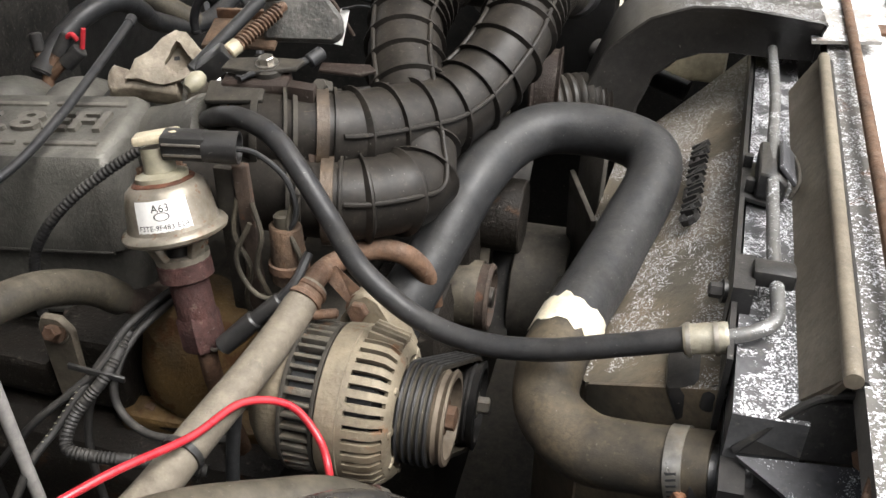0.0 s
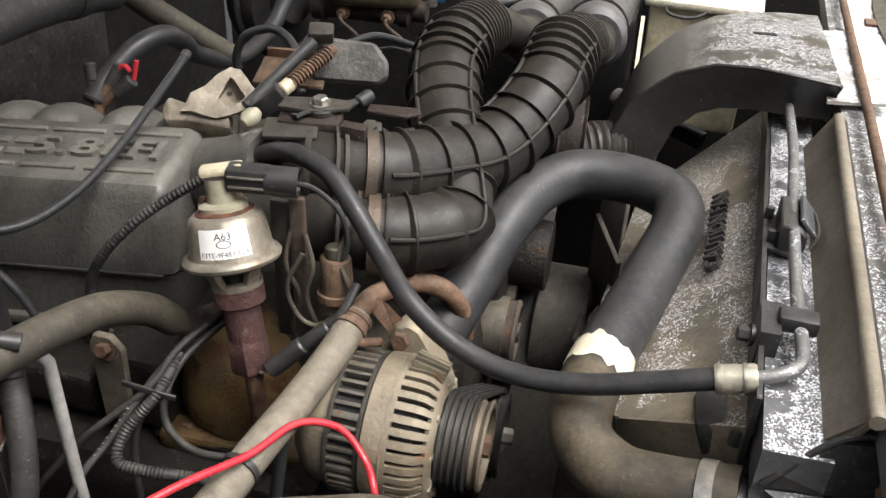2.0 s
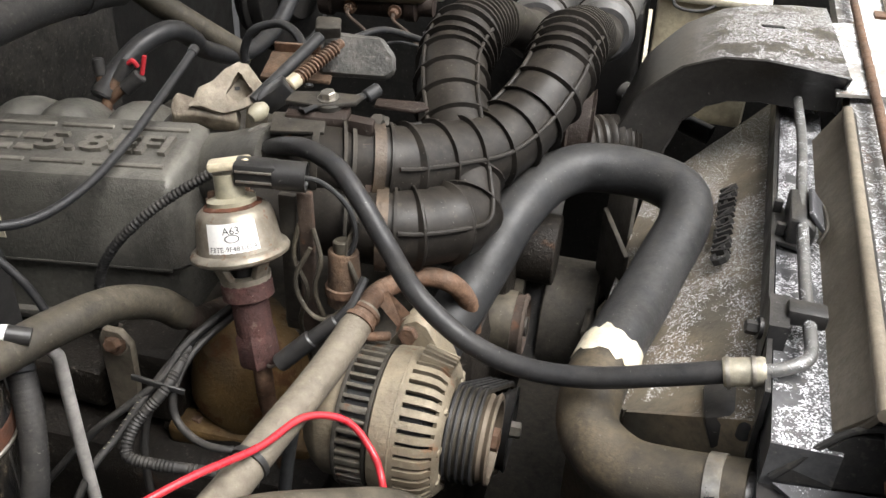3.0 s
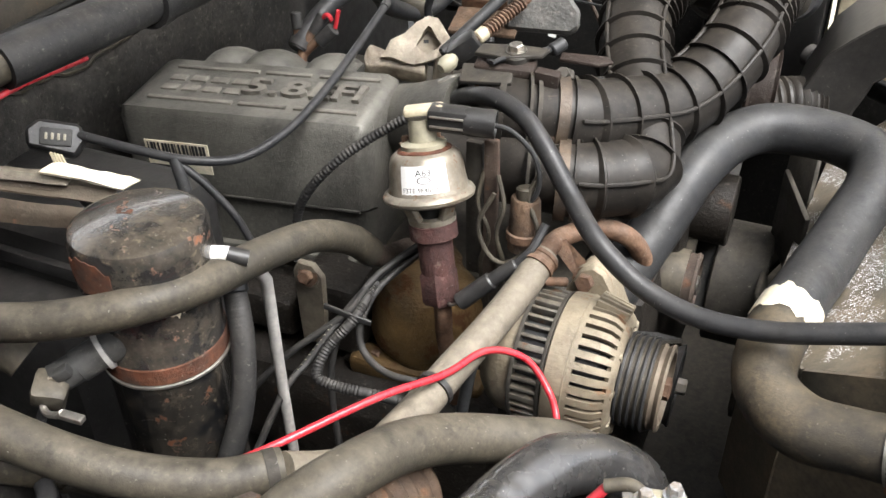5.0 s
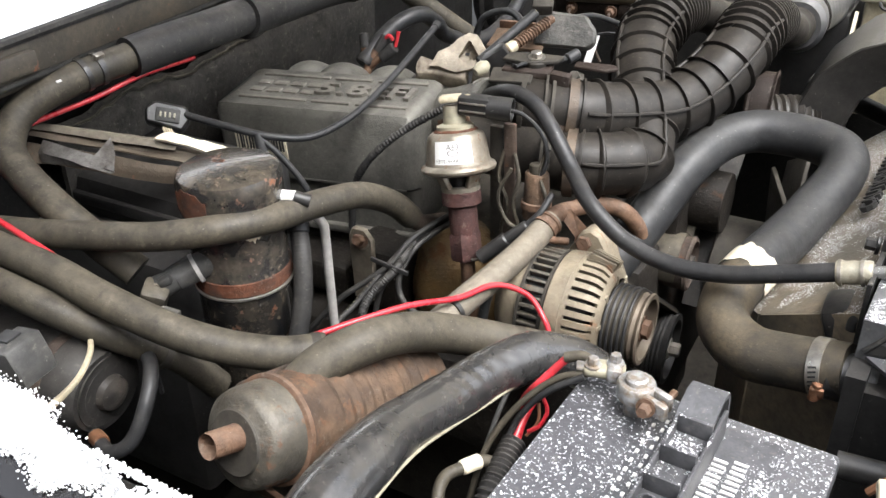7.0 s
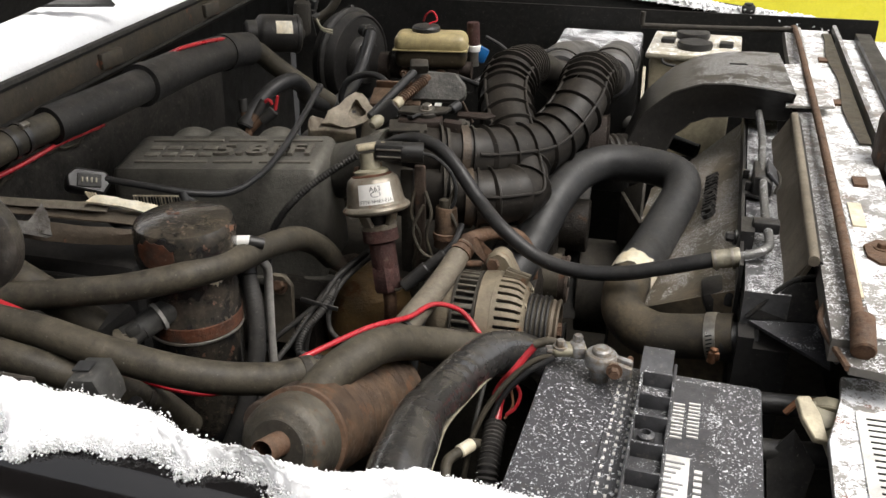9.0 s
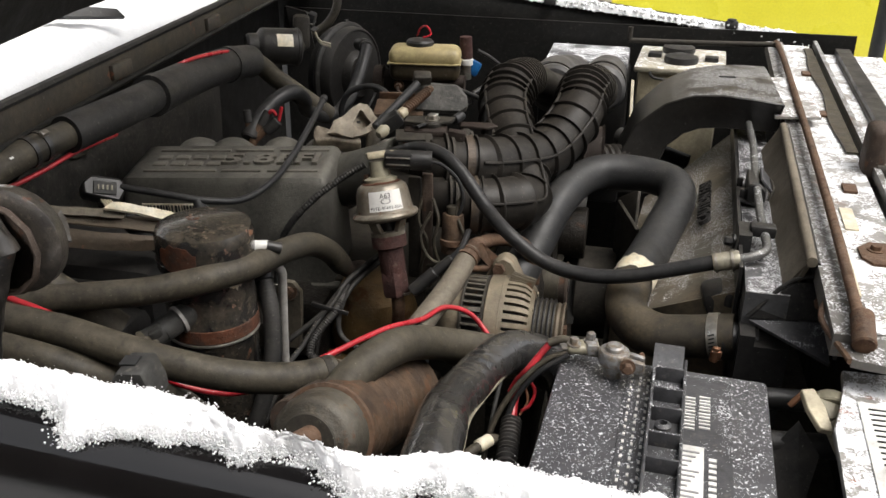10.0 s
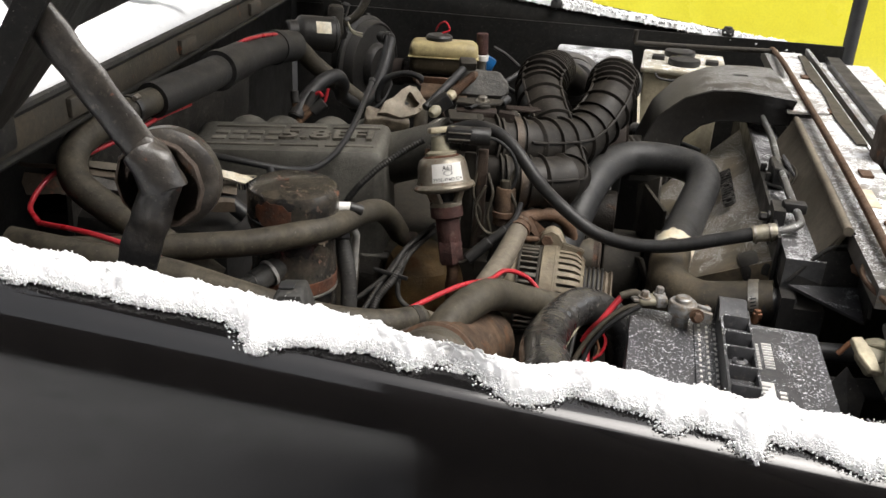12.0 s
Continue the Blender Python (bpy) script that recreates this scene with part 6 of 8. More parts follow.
tangle = [[(-0.30, 0.552, 1.235), (-0.312, 0.543, 1.205), (-0.302, 0.54, 1.178), (-0.285, 0.54, 1.17), (-0.268, 0.546, 1.185), (-0.264, 0.556, 1.215)],
          [(-0.30, 0.56, 1.25), (-0.29, 0.55, 1.225), (-0.295, 0.545, 1.195), (-0.285, 0.55, 1.15), (-0.29, 0.56, 1.1)],
          [(-0.262, 0.565, 1.26), (-0.268, 0.555, 1.235), (-0.256, 0.548, 1.205), (-0.27, 0.55, 1.175), (-0.3, 0.56, 1.155), (-0.33, 0.575, 1.15)],
          [(-0.315, 0.565, 1.25), (-0.318, 0.556, 1.22), (-0.305, 0.552, 1.19), (-0.315, 0.556, 1.15), (-0.31, 0.565, 1.1)]]
for pts in tangle:
    part("wire", tube(pts, 0.0023, 8), "rubber_dusty", vs)
part("clamp", lathe([(0.0132, 0), (0.015, 0.001), (0.015, 0.008), (0.0132, 0.009), (0.0132, 0)], axis_matrix((-0.272, 0.558, 1.19), (-0.273, 0.562, 1.232)) @ Matrix.Diagonal((1.16, 1.16, 1, 1)), 20), "rusty", vs)
part("plate", lumpy(span(-0.316, -0.301, 0.562, 0.569, 1.12, 1.282, 0.002), 0.0015, 60, 3), "rusty_case", vs, "rusty upright plate")
part("plate", span(-0.335, -0.318, 0.566, 0.574, 1.13, 1.275, 0.003), "iron_black", vs)

# ---- battery ----
bat = thing("battery", (-0.017, 0.125, 1.0), "black car battery dusted with snow grains", "battery")
BT = -3.4
bmx = pose(-0.0185, 0.125, 1.115, 0, 0, BT)
part("case", box((0.19, 0.315, 0.185), bmx, 0.006), "battery", bat)
part("lid", box((0.193, 0.318, 0.02), bmx @ pose(0, 0, 0.085), 0.004), "battery", bat)
part("rib_strip", box((0.026, 0.30, 0.003), bmx @ pose(-0.018, -0.005, 0.096), 0.001), "battery", bat)
part("light_band", box((0.05, 0.30, 0.0012), bmx @ pose(0.038, -0.005, 0.0956), 0), "plastic_frost", bat)
for k in range(26):
    for c in range(3):
        part("print_bar", box((0.0022, 0.0036, 0.0012), bmx @ pose(-0.026 + 0.0075 * c, 0.128 - 0.0104 * k - 0.002 * c, 0.098), 0), "white", bat)
for c in range(2):
    for k in range(5):
        gx, gy = 0.027 + 0.013 * c, 0.105 - 0.0105 * k + 0.004 * c
        mark = box((0.0095, 0.0018, 0.0012), bmx @ pose(gx, gy + 0.0028, 0.0968), 0)
        box((0.0095, 0.0018, 0.0012), bmx @ pose(gx, gy - 0.0028, 0.0968), 0, mark)
        part("print_bar", mark, "white", bat)
part("sticker", box((0.026, 0.17, 0.0012), bmx @ pose(0.027, -0.05, 0.0968), 0), "white", bat, "white warning sticker")
for k in range(24):
    part("print_bar", box((0.019 - 0.003 * (k % 4), 0.0018, 0.0012), bmx @ pose(0.027 - 0.0015 * (k % 4), 0.026 - 0.0064 * k, 0.0975), 0), "print_grey", bat)
for k in range(22):
    part("print_bar", box((0.006, 0.004, 0.0012), bmx @ pose(0.047, 0.02 - 0.0075 * k, 0.0968), 0), "white", bat)
strap = thing("battery_strap", (-0.005, 0.12, 1.22), "black plastic battery hold-down strap with rungs", "strap")
sm = pose(-0.0125, 0.12, 1.2105, 0, 0, BT)
for sx in (-0.0135, 0.0135):
    part("rail", box((0.003, 0.30, 0.024), sm @ pose(sx, -0.01, 0.0125), 0.0012), "plastic_frost", strap)
part("web", box((0.025, 0.30, 0.004), sm @ pose(0, -0.01, 0.014), 0.001), "plastic_frost", strap)
for ry in (0.112, 0.078, 0.048, 0.012, -0.022, -0.08, -0.13):
    part("rung", box((0.025, 0.003, 0.016), sm @ pose(0, ry, 0.022), 0.001), "plastic_frost", strap)
part("end_hook", strip("h", [[sm @ Vector((sx, y, z)) for y, z in ((0.112, 0.022), (0.126, 0.030), (0.140, 0.0335), (0.151, 0.031), (0.157, 0.022), (0.159, 0.0), (0.157, -0.03))] for sx in (-0.0158, -0.002, 0.0112)], 0.004), "plastic_frost", strap)
part("boss", lathe([(0.0035, 0), (0.007, 0), (0.007, 0.01), (0.0035, 0.012), (0.0035, 0)], sm @ pose(-0.002, 0.028, 0.016), 20), "plastic_frost", strap)
tm = thing("terminal_clamp", (-0.055, 0.255, 1.21), "grey corroded lead battery clamp with rusty bolts", "terminal")
part("post", cyl((-0.056, 0.256, 1.205), (-0.056, 0.256, 1.243), 0.0085), "lead", tm)
part("ring", lathe([(0.0085, 0), (0.0135, 0), (0.0145, 0.002), (0.0145, 0.012), (0.013, 0.014), (0.0085, 0.014), (0.0085, 0)], pose(-0.056, 0.256, 1.224), 28), "lead", tm)
for dy in (-0.006, 0.006):
    part("jaw", box((0.022, 0.006, 0.013), pose(-0.038, 0.249 + dy, 1.23, 0, 0, -22), 0.002), "lead", tm)
part("bolt_head", hexbolt((-0.043, 0.24, 1.231), (-0.043, 0.228, 1.234), 0.0048), "rusty", tm)
part("bolt_end", cyl((-0.034, 0.246, 1.23), (-0.03, 0.268, 1.229), 0.003), "rusty", tm)
part("saddle", box((0.032, 0.018, 0.009), pose(-0.086, 0.271, 1.228, 0, 0, 15), 0.004, seg=3), "cream_dull", tm, "cream corroded cable saddle")
part("saddle_strap", box((0.012, 0.02, 0.013), pose(-0.078, 0.272, 1.229, 0, 0, 15), 0.003), "lead", tm)
part("bolt_head", hexbolt((-0.094, 0.267, 1.231), (-0.094, 0.267, 1.239), 0.0045), "lead", tm)
part("bolt_head", hexbolt((-0.079, 0.275, 1.232), (-0.079, 0.275, 1.242), 0.0045), "lead", tm)
rc = thing("battery_cable", (-0.14, 0.22, 1.17), "red and black battery cables with a corrugated sleeve", "cable")
part("red_cable", tube([(-0.118, 0.272, 1.226), (-0.127, 0.264, 1.215), (-0.137, 0.256, 1.202), (-0.146, 0.262, 1.186), (-0.152, 0.262, 1.172)], 0.0034, 12), "red", rc)
part("red_boot", tube([(-0.145, 0.274, 1.172), (-0.147, 0.258, 1.165), (-0.147, 0.245, 1.157), (-0.147, 0.236, 1.150)], lambda r, q: 0.0034 + 0.0018 * q, 12), "red", rc, "red cable boot")
part("red_loop", tube([(-0.134, 0.266, 1.186), (-0.128, 0.262, 1.176), (-0.131, 0.254, 1.166), (-0.139, 0.249, 1.160)], 0.0018, 8), "red", rc)
part("red_loop", tube([(-0.138, 0.268, 1.176), (-0.134, 0.258, 1.166), (-0.140, 0.248, 1.156)], 0.0014, 8), "copper", rc, "bare copper strands")
part("cable_end", tube([(-0.094, 0.272, 1.229), (-0.105, 0.275, 1.231), (-0.119, 0.272, 1.227)], 0.0044, 12), "rubber_dusty", rc)
part("black_cable", tube([(-0.094, 0.264, 1.226), (-0.118, 0.258, 1.217), (-0.140, 0.248, 1.196), (-0.156, 0.236, 1.172), (-0.166, 0.222, 1.146), (-0.170, 0.205, 1.11)], 0.0028, 12), "rubber_dusty", rc)
part("black_cable", tube([(-0.098, 0.260, 1.224), (-0.122, 0.252, 1.208), (-0.141, 0.247, 1.184), (-0.150, 0.240, 1.162), (-0.152, 0.225, 1.14)], 0.0028, 10), "rubber", rc)
part("stiff_wire", tube([(-0.160, 0.268, 1.196), (-0.163, 0.248, 1.178), (-0.166, 0.226, 1.150)], 0.0022, 8), "stop_grey", rc)
part("ring_lug", box((0.014, 0.010, 0.003), pose(-0.100, 0.267, 1.229, 0, 0, 20), 0.001), "lead", rc)
part("sleeve", tube([(-0.147, 0.240, 1.153), (-0.146, 0.222, 1.149), (-0.145, 0.203, 1.144), (-0.144, 0.186, 1.138), (-0.142, 0.165, 1.11), (-0.14, 0.155, 1.06)], lambda r, q: 0.0098 + 0.0011 * math.sin(r / 0.0046 * 6.283), 14, 24), "rubber_matte", rc, "corrugated black sleeve")
part("lead", tube([(-0.150, 0.222, 1.140), (-0.162, 0.214, 1.148), (-0.172, 0.197, 1.150), (-0.180, 0.182, 1.148), (-0.176, 0.165, 1.138), (-0.160, 0.15, 1.11)], 0.0052, 10), "rubber_dusty", rc)
part("lead_mark", cyl((-0.1635, 0.2125, 1.1485), (-0.1725, 0.1962, 1.1502), 0.0063), "tag", rc, "white printed band")
solid("battery_tray", span(-0.13, 0.12, -0.05, 0.30, 0.98, 1.02, 0.004), "iron_black", "black tray under the battery", "tray")

# ---- radiator and front end ----
rad = thing("radiator", (0.1, 0.9, 0.7), "black radiator with a snow-dusted top tank", "radiator")


def laned(x0, x1, y0, y1, z0, z1):
    return plate([lane(x0, y0, z0), lane(x1, y0, z0), lane(x1, y1, z0), lane(x0, y1, z0)], z1 - z0)


part("core", laned(0.095, 0.135, 0.44, 1.45, 0.62, 1.2), "iron_black", rad)
part("top_rail", laned(0.083, 0.129, 0.43, 1.2, 1.19, 1.228), "rad_snow", rad)
part("side_tank", laned(0.095, 0.135, 0.405, 0.44, 0.7, 1.175), "black_plastic", rad)
part("inlet", cyl((0.06, 0.438, 1.161), (0.1, 0.438, 1.161), 0.0225), "black_plastic", rad)
part("inlet_housing", laned(0.082, 0.098, 0.40, 0.5, 1.1, 1.19), "black_plastic", rad)
sh = thing("fan_shroud", (0.02, 0.8, 1.0), "black plastic fan shroud with raised warning letters", "fan shroud")
part("slope", lumpy(plate([lane(0.08, 0.48, 1.205), lane(0.08, 1.12, 1.205), lane(-0.055, 1.0, 1.113), lane(-0.065, 0.62, 1.107), lane(-0.015, 0.535, 1.141)], -0.004), 0.0012, 14, 4), "shroud", sh)
part("edge_lip", plate([lane(0.08, 0.47, 1.238), lane(0.08, 1.12, 1.238), lane(0.08, 1.12, 1.17), lane(0.08, 0.47, 1.17)], 0.004), "black_plastic", sh)
part("ring", plate([lane(-0.055, 1.0, 1.113), lane(-0.065, 0.62, 1.107), lane(-0.065, 0.62, 0.98), lane(-0.055, 1.0, 0.98)], 0.004), "tan_rubber", sh)
part("lower_wall", plate([lane(-0.015, 0.535, 1.141), lane(-0.065, 0.62, 1.107), lane(-0.065, 0.62, 0.9), lane(-0.015, 0.54, 0.9)], 0.004), "shroud", sh)
part("end_wall", plate([lane(0.08, 0.48, 1.205), lane(-0.015, 0.535, 1.141), lane(-0.015, 0.545, 0.9), lane(0.08, 0.49, 0.9)], 0.004), "shroud", sh)
part("corner_block", box((0.03, 0.05, 0.04), pose(0.06, 0.515, 1.172, 0, -20, 0), 0.008), "black_plastic", sh)
tilt = Vector((0.065, 1, 0)).normalized()
down = Vector((-0.135, 0.0, -0.092)).normalized()
nrm = down.cross(tilt).normalized()
nrm = nrm if nrm.z > 0 else -nrm
wm = Matrix((tilt, down, tilt.cross(down))).transposed().to_4x4()
wm.translation = Vector((0.0585, 0.793, 1.1915))
part("raised_letters", words("CAUTION FAN", 0.029, wm @ Matrix.Diagonal((0.84, 0.9, 1, 1)), 0.003, 0.0006), "black_plastic", sh)
ap = thing("air_deflector", (0.15, 0.7, 1.2), "tan rubber air deflector with a rolled seal", "seal")
part("flap", plate([lane(0.122, 0.458, 1.2), lane(0.122, 0.95, 1.2), lane(0.14, 0.95, 1.268), lane(0.14, 0.43, 1.268)], 0.004), "tan_rubber", ap)
part("flap_foot", plate([lane(0.117, 0.459, 1.215), lane(0.117, 0.95, 1.225), lane(0.142, 0.95, 1.272), lane(0.142, 0.43, 1.272)], 0.003), "tan_rubber", ap)
part("seal_roll", tube([lane(0.143, 0.425, 1.272), lane(0.143, 0.6, 1.274), lane(0.143, 0.93, 1.276)], 0.0058, 14), "tan_rubber", ap)
part("edge_strip", tube([lane(0.150, 0.428, 1.268), lane(0.150, 0.6, 1.270), lane(0.150, 0.93, 1.272)], 0.003, 8), "rubber_matte", ap)
cl = thing("pipe_clip", (0.1, 0.56, 1.23), "black clip bracket holding the cooler pipe", "clip")
part("base", laned(0.075, 0.09, 0.535, 0.58, 1.2, 1.25), "black_plastic", cl)
part("saddle", box((0.03, 0.02, 0.014), pose(0.106, 0.558, 1.25, 0, 0, -3), 0.003), "black_plastic", cl)
part("bolt_head", hexbolt((0.075, 0.55, 1.235), (0.063, 0.549, 1.236), 0.006), "black_plastic", cl)
c2 = thing("pipe_clip", (0.08, 0.45, 1.22), "grey metal clip across the radiator corner", "clip")
part("bar", tube([(0.070, 0.482, 1.182), (0.071, 0.483, 1.192), (0.077, 0.484, 1.197), (0.093, 0.485, 1.199)], 0.0052, 10), "hose_grey", c2)
part("pin", cyl((0.09, 0.485, 1.199), (0.125, 0.487, 1.203), 0.0028), "iron_black", c2)
part("grip", box((0.03, 0.011, 0.011), pose(0.125, 0.487, 1.203, 0, 0, 0), 0.003), "hose_grey", c2)
kx = thing("relay_box", (0.13, 0.72, 1.24), "small black box clipped to the radiator top", "box")
part("case", prism([(-0.012, -0.012), (0.012, -0.012), (0.013, 0.006), (0.004, 0.014), (-0.012, 0.014)], 0.064, pose(0.116, 0.754, 1.246, 90, 0, -4), 0.002), "black_plastic", kx)
part("cover", box((0.004, 0.052, 0.022), pose(0.126, 0.722, 1.257, 0, -42, -4), 0.001), "plastic_frost", kx, "frosted slanting cover")
part("foot", box((0.030, 0.070, 0.004), pose(0.106, 0.722, 1.234, 0, 10, -4), 0.001), "black_plastic", kx)
for y in (0.70, 0.745):
    part("tab", box((0.008, 0.007, 0.012), pose(0.096, y, 1.244, 0, 0, -4), 0.001), "black_plastic", kx)
part("latch", tube([(0.128, 0.69, 1.240), (0.134, 0.70, 1.252), (0.134, 0.74, 1.252), (0.128, 0.752, 1.240)], 0.002, 6), "iron_black", kx)
gs = thing("corner_gusset", (0.11, 0.4, 1.2), "black triangular plastic gusset with a rusty bolt", "bracket")
part("upright", plate([(0.086, 0.428, 1.197), (0.127, 0.436, 1.241), (0.163, 0.438, 1.243), (0.166, 0.432, 1.201)], 0.004), "rubber_matte", gs)
part("shelf", plate([(0.086, 0.426, 1.1965), (0.166, 0.430, 1.2005), (0.161, 0.366, 1.187)], 0.004), "plastic_frost", gs, "frost-dusted shelf")
part("rim", tube([(0.084, 0.428, 1.199), (0.126, 0.437, 1.244), (0.163, 0.439, 1.246), (0.168, 0.41, 1.232)], 0.0026, 8), "rubber_matte", gs)
part("end_web", plate([(0.163, 0.438, 1.243), (0.166, 0.385, 1.225), (0.164, 0.37, 1.19), (0.166, 0.432, 1.2)], 0.004), "rubber_matte", gs)
part("bolt_head", hexbolt((0.158, 0.405, 1.238), (0.146, 0.394, 1.24), 0.008), "rusty", gs)
su = thing("radiator_support", (0.2, 0.9, 1.2), "grey painted radiator support panel, snowy and rust-spotted", "support panel")
part("rear_rail", laned(0.15, 0.185, 0.28, 1.66, 1.245, 1.268), "rail_grey", su)
part("wavy_gasket", strip("g", [[lane(0.224 + 0.004 * math.sin(17 * y), y, 1.2665), lane(0.244, y, 1.2665)] for y in [0.85 + 0.04 * k for k in range(20)]], 0.003), "rubber_dusty", su, "grey gasket strip")
part("yellow_mark", laned(0.176, 0.1835, 0.36, 0.47, 1.2685, 1.2705), "tag", su, "yellowed paper strip")
part("middle_panel", laned(0.185, 0.243, 0.30, 1.66, 1.25, 1.262), "white_panel", su)
part("front_lip", laned(0.25, 0.258, 0.22, 1.66, 1.262, 1.275), "rail_grey", su)
part("nose_panel", laned(0.262, 0.40, 0.15, 1.66, 1.225, 1.245), "white_panel", su)
part("grille_top", laned(0.30, 0.33, 0.15, 1.66, 1.245, 1.26), "black_plastic", su)
for y in (0.68, 1.05, 1.35):
    part("slot", laned(0.205, 0.222, y, y + 0.03, 1.2625, 1.266), "rusty", su)
part("red_sticker", laned(0.192, 0.207, 0.55, 0.62, 1.2625, 1.2645), "tag", su, "faded warning sticker")
part("rust_plate", prism([(-0.022, -0.02), (-0.01, -0.034), (0.012, -0.03), (0.026, -0.012), (0.024, 0.015), (0.008, 0.03), (-0.014, 0.026), (-0.026, 0.006)], 0.003, pose(0.222, 0.485, 1.2625, 0, 0, -10)), "rusty", su, "rusty riveted plate")
part("rivet", hexbolt((0.215, 0.49, 1.265), (0.215, 0.49, 1.272), 0.006), "rusty", su)
part("corner_plate", prism([(0.0, 0.0), (0.055, -0.01), (0.07, 0.08), (0.05, 0.13), (0.004, 0.13), (-0.012, 0.075)], 0.008, pose(0.147, 0.25, 1.252)), "rail_grey", su, "rust-edged corner of the support")
part("rust_edge", tube([(0.146, 0.25, 1.258), (0.134, 0.325, 1.258), (0.150, 0.382, 1.258)], 0.003, 8), "rusty", su)
part("cable_pad", box((0.03, 0.13, 0.02), pose(0.285, 0.62, 1.262, 0, 0, -6), 0.008), "rubber", su, "black rubber pad")
part("front_seam", tube([lane(0.30, 0.3, 1.247), lane(0.30, 0.9, 1.247), lane(0.30, 1.6, 1.247)], 0.004, 8), "black_plastic", su)
pr = thing("prop_rod", (0.2, 0.9, 1.28), "rust-brown steel hood prop rod lying on the support", "rod")
part("rod", tube([lane(0.172, 0.30, 1.277), lane(0.172, 0.6, 1.284), lane(0.172, 1.0, 1.284), lane(0.17, 1.4, 1.283), lane(0.170, 1.60, 1.275), lane(0.168, 1.63, 1.272)], 0.0055, 12, 8), "rusty", pr)
part("far_arm", tube([(0.235, 1.59, 1.272), (0.225, 1.60, 1.272), (0.1, 1.6, 1.268), (-0.06, 1.6, 1.265), (-0.078, 1.6, 1.268), (-0.078, 1.6, 1.295)], 0.006, 12, 4), "iron_black", pr, "black bent end of the rod")
part("pivot", cyl((0.158, 0.262, 1.268), (0.161, 0.30, 1.28), 0.0105), "rusty", pr)
la = thing("hood_latch", (0.26, 0.79, 1.26), "dark steel hood latch on the front panel", "latch")
part("upright", box((0.028, 0.06, 0.085), pose(0.272, 0.79, 1.285, 0, 0, -4), 0.012, seg=3), "rusty_case", la)
part("lever", box((0.045, 0.05, 0.012), pose(0.3, 0.74, 1.262, 0, 10, -4), 0.004), "iron_black", la)
part("bar", cyl((0.27, 0.76, 1.27), (0.31, 0.76, 1.27), 0.008), "iron_black", la)
cw = thing("lamp_connector", (0.13, 0.2, 1.2), "cream headlamp connector with green and brown wires", "connector")
part("shell", box((0.026, 0.03, 0.026), pose(0.138, 0.25, 1.203, 20, 0, 20), 0.005), "cream_dull", cw)
part("latch", prism([(-0.007, -0.022), (0.004, -0.026), (0.008, 0.0), (0.006, 0.02), (-0.006, 0.02), (-0.009, 0.0)], 0.007, pose(0.122, 0.235, 1.212, 20, 0, 20), 0.001), "cream", cw)
part("collar", cyl((0.141, 0.262, 1.207), (0.139, 0.25, 1.204), 0.0175), "cream_dull", cw)
part("tail", cyl((0.142, 0.24, 1.2), (0.157, 0.185, 1.18), 0.0105), "cream_dull", cw)
part("tail_band", cyl((0.15, 0.212, 1.19), (0.1515, 0.206, 1.188), 0.0115), "ink_and_shade", cw)
part("wire", tube([(0.132, 0.262, 1.212), (0.12, 0.268, 1.21), (0.108, 0.266, 1.195)], 0.003, 8), "copper", cw)
lp = thing("headlamp_carrier", (0.17, 0.1, 1.15), "grey lamp support plate with a worn paper label", "panel")
part("plate", prism([(0.125, 0.0), (0.28, 0.0), (0.29, 0.29), (0.152, 0.29), (0.146, 0.25), (0.128, 0.19), (0.122, 0.1)], 0.008, pose(0, 0, 1.218), 0.0015), "support", lp)
part("sticker", plate([(0.142, 0.05, 1.2265), (0.2, 0.05, 1.2265), (0.205, 0.235, 1.2265), (0.155, 0.235, 1.2265)], 0.0012), "white", lp, "white worn instruction label")
for k in range(22):
    part("print_bar", box((0.030 + 0.008 * (k % 3), 0.0014, 0.001), pose(0.168 + 0.0004 * k + 0.004 * (k % 3), 0.06 + 0.0078 * k, 1.2283), 0), "hose_grey", lp)
cr = thing("cross_tube", (0.1, 0.25, 1.15), "black pipe crossing beside the battery", "pipe")
part("pipe", tube([(0.085, 0.32, 1.165), (0.13, 0.32, 1.168), (0.18, 0.32, 1.17)], 0.011, 14), "black_plastic", cr)
part("wrap", plate([(0.095, 0.24, 1.165), (0.115, 0.25, 1.19), (0.135, 0.235, 1.165), (0.12, 0.2, 1.12), (0.1, 0.205, 1.12)], 0.004), "rubber_matte", cr, "crumpled black sheet")
part("pipe", tube([(0.07, 0.25, 1.16), (0.13, 0.25, 1.165), (0.2, 0.255, 1.17)], 0.012, 14), "black_plastic", cr)

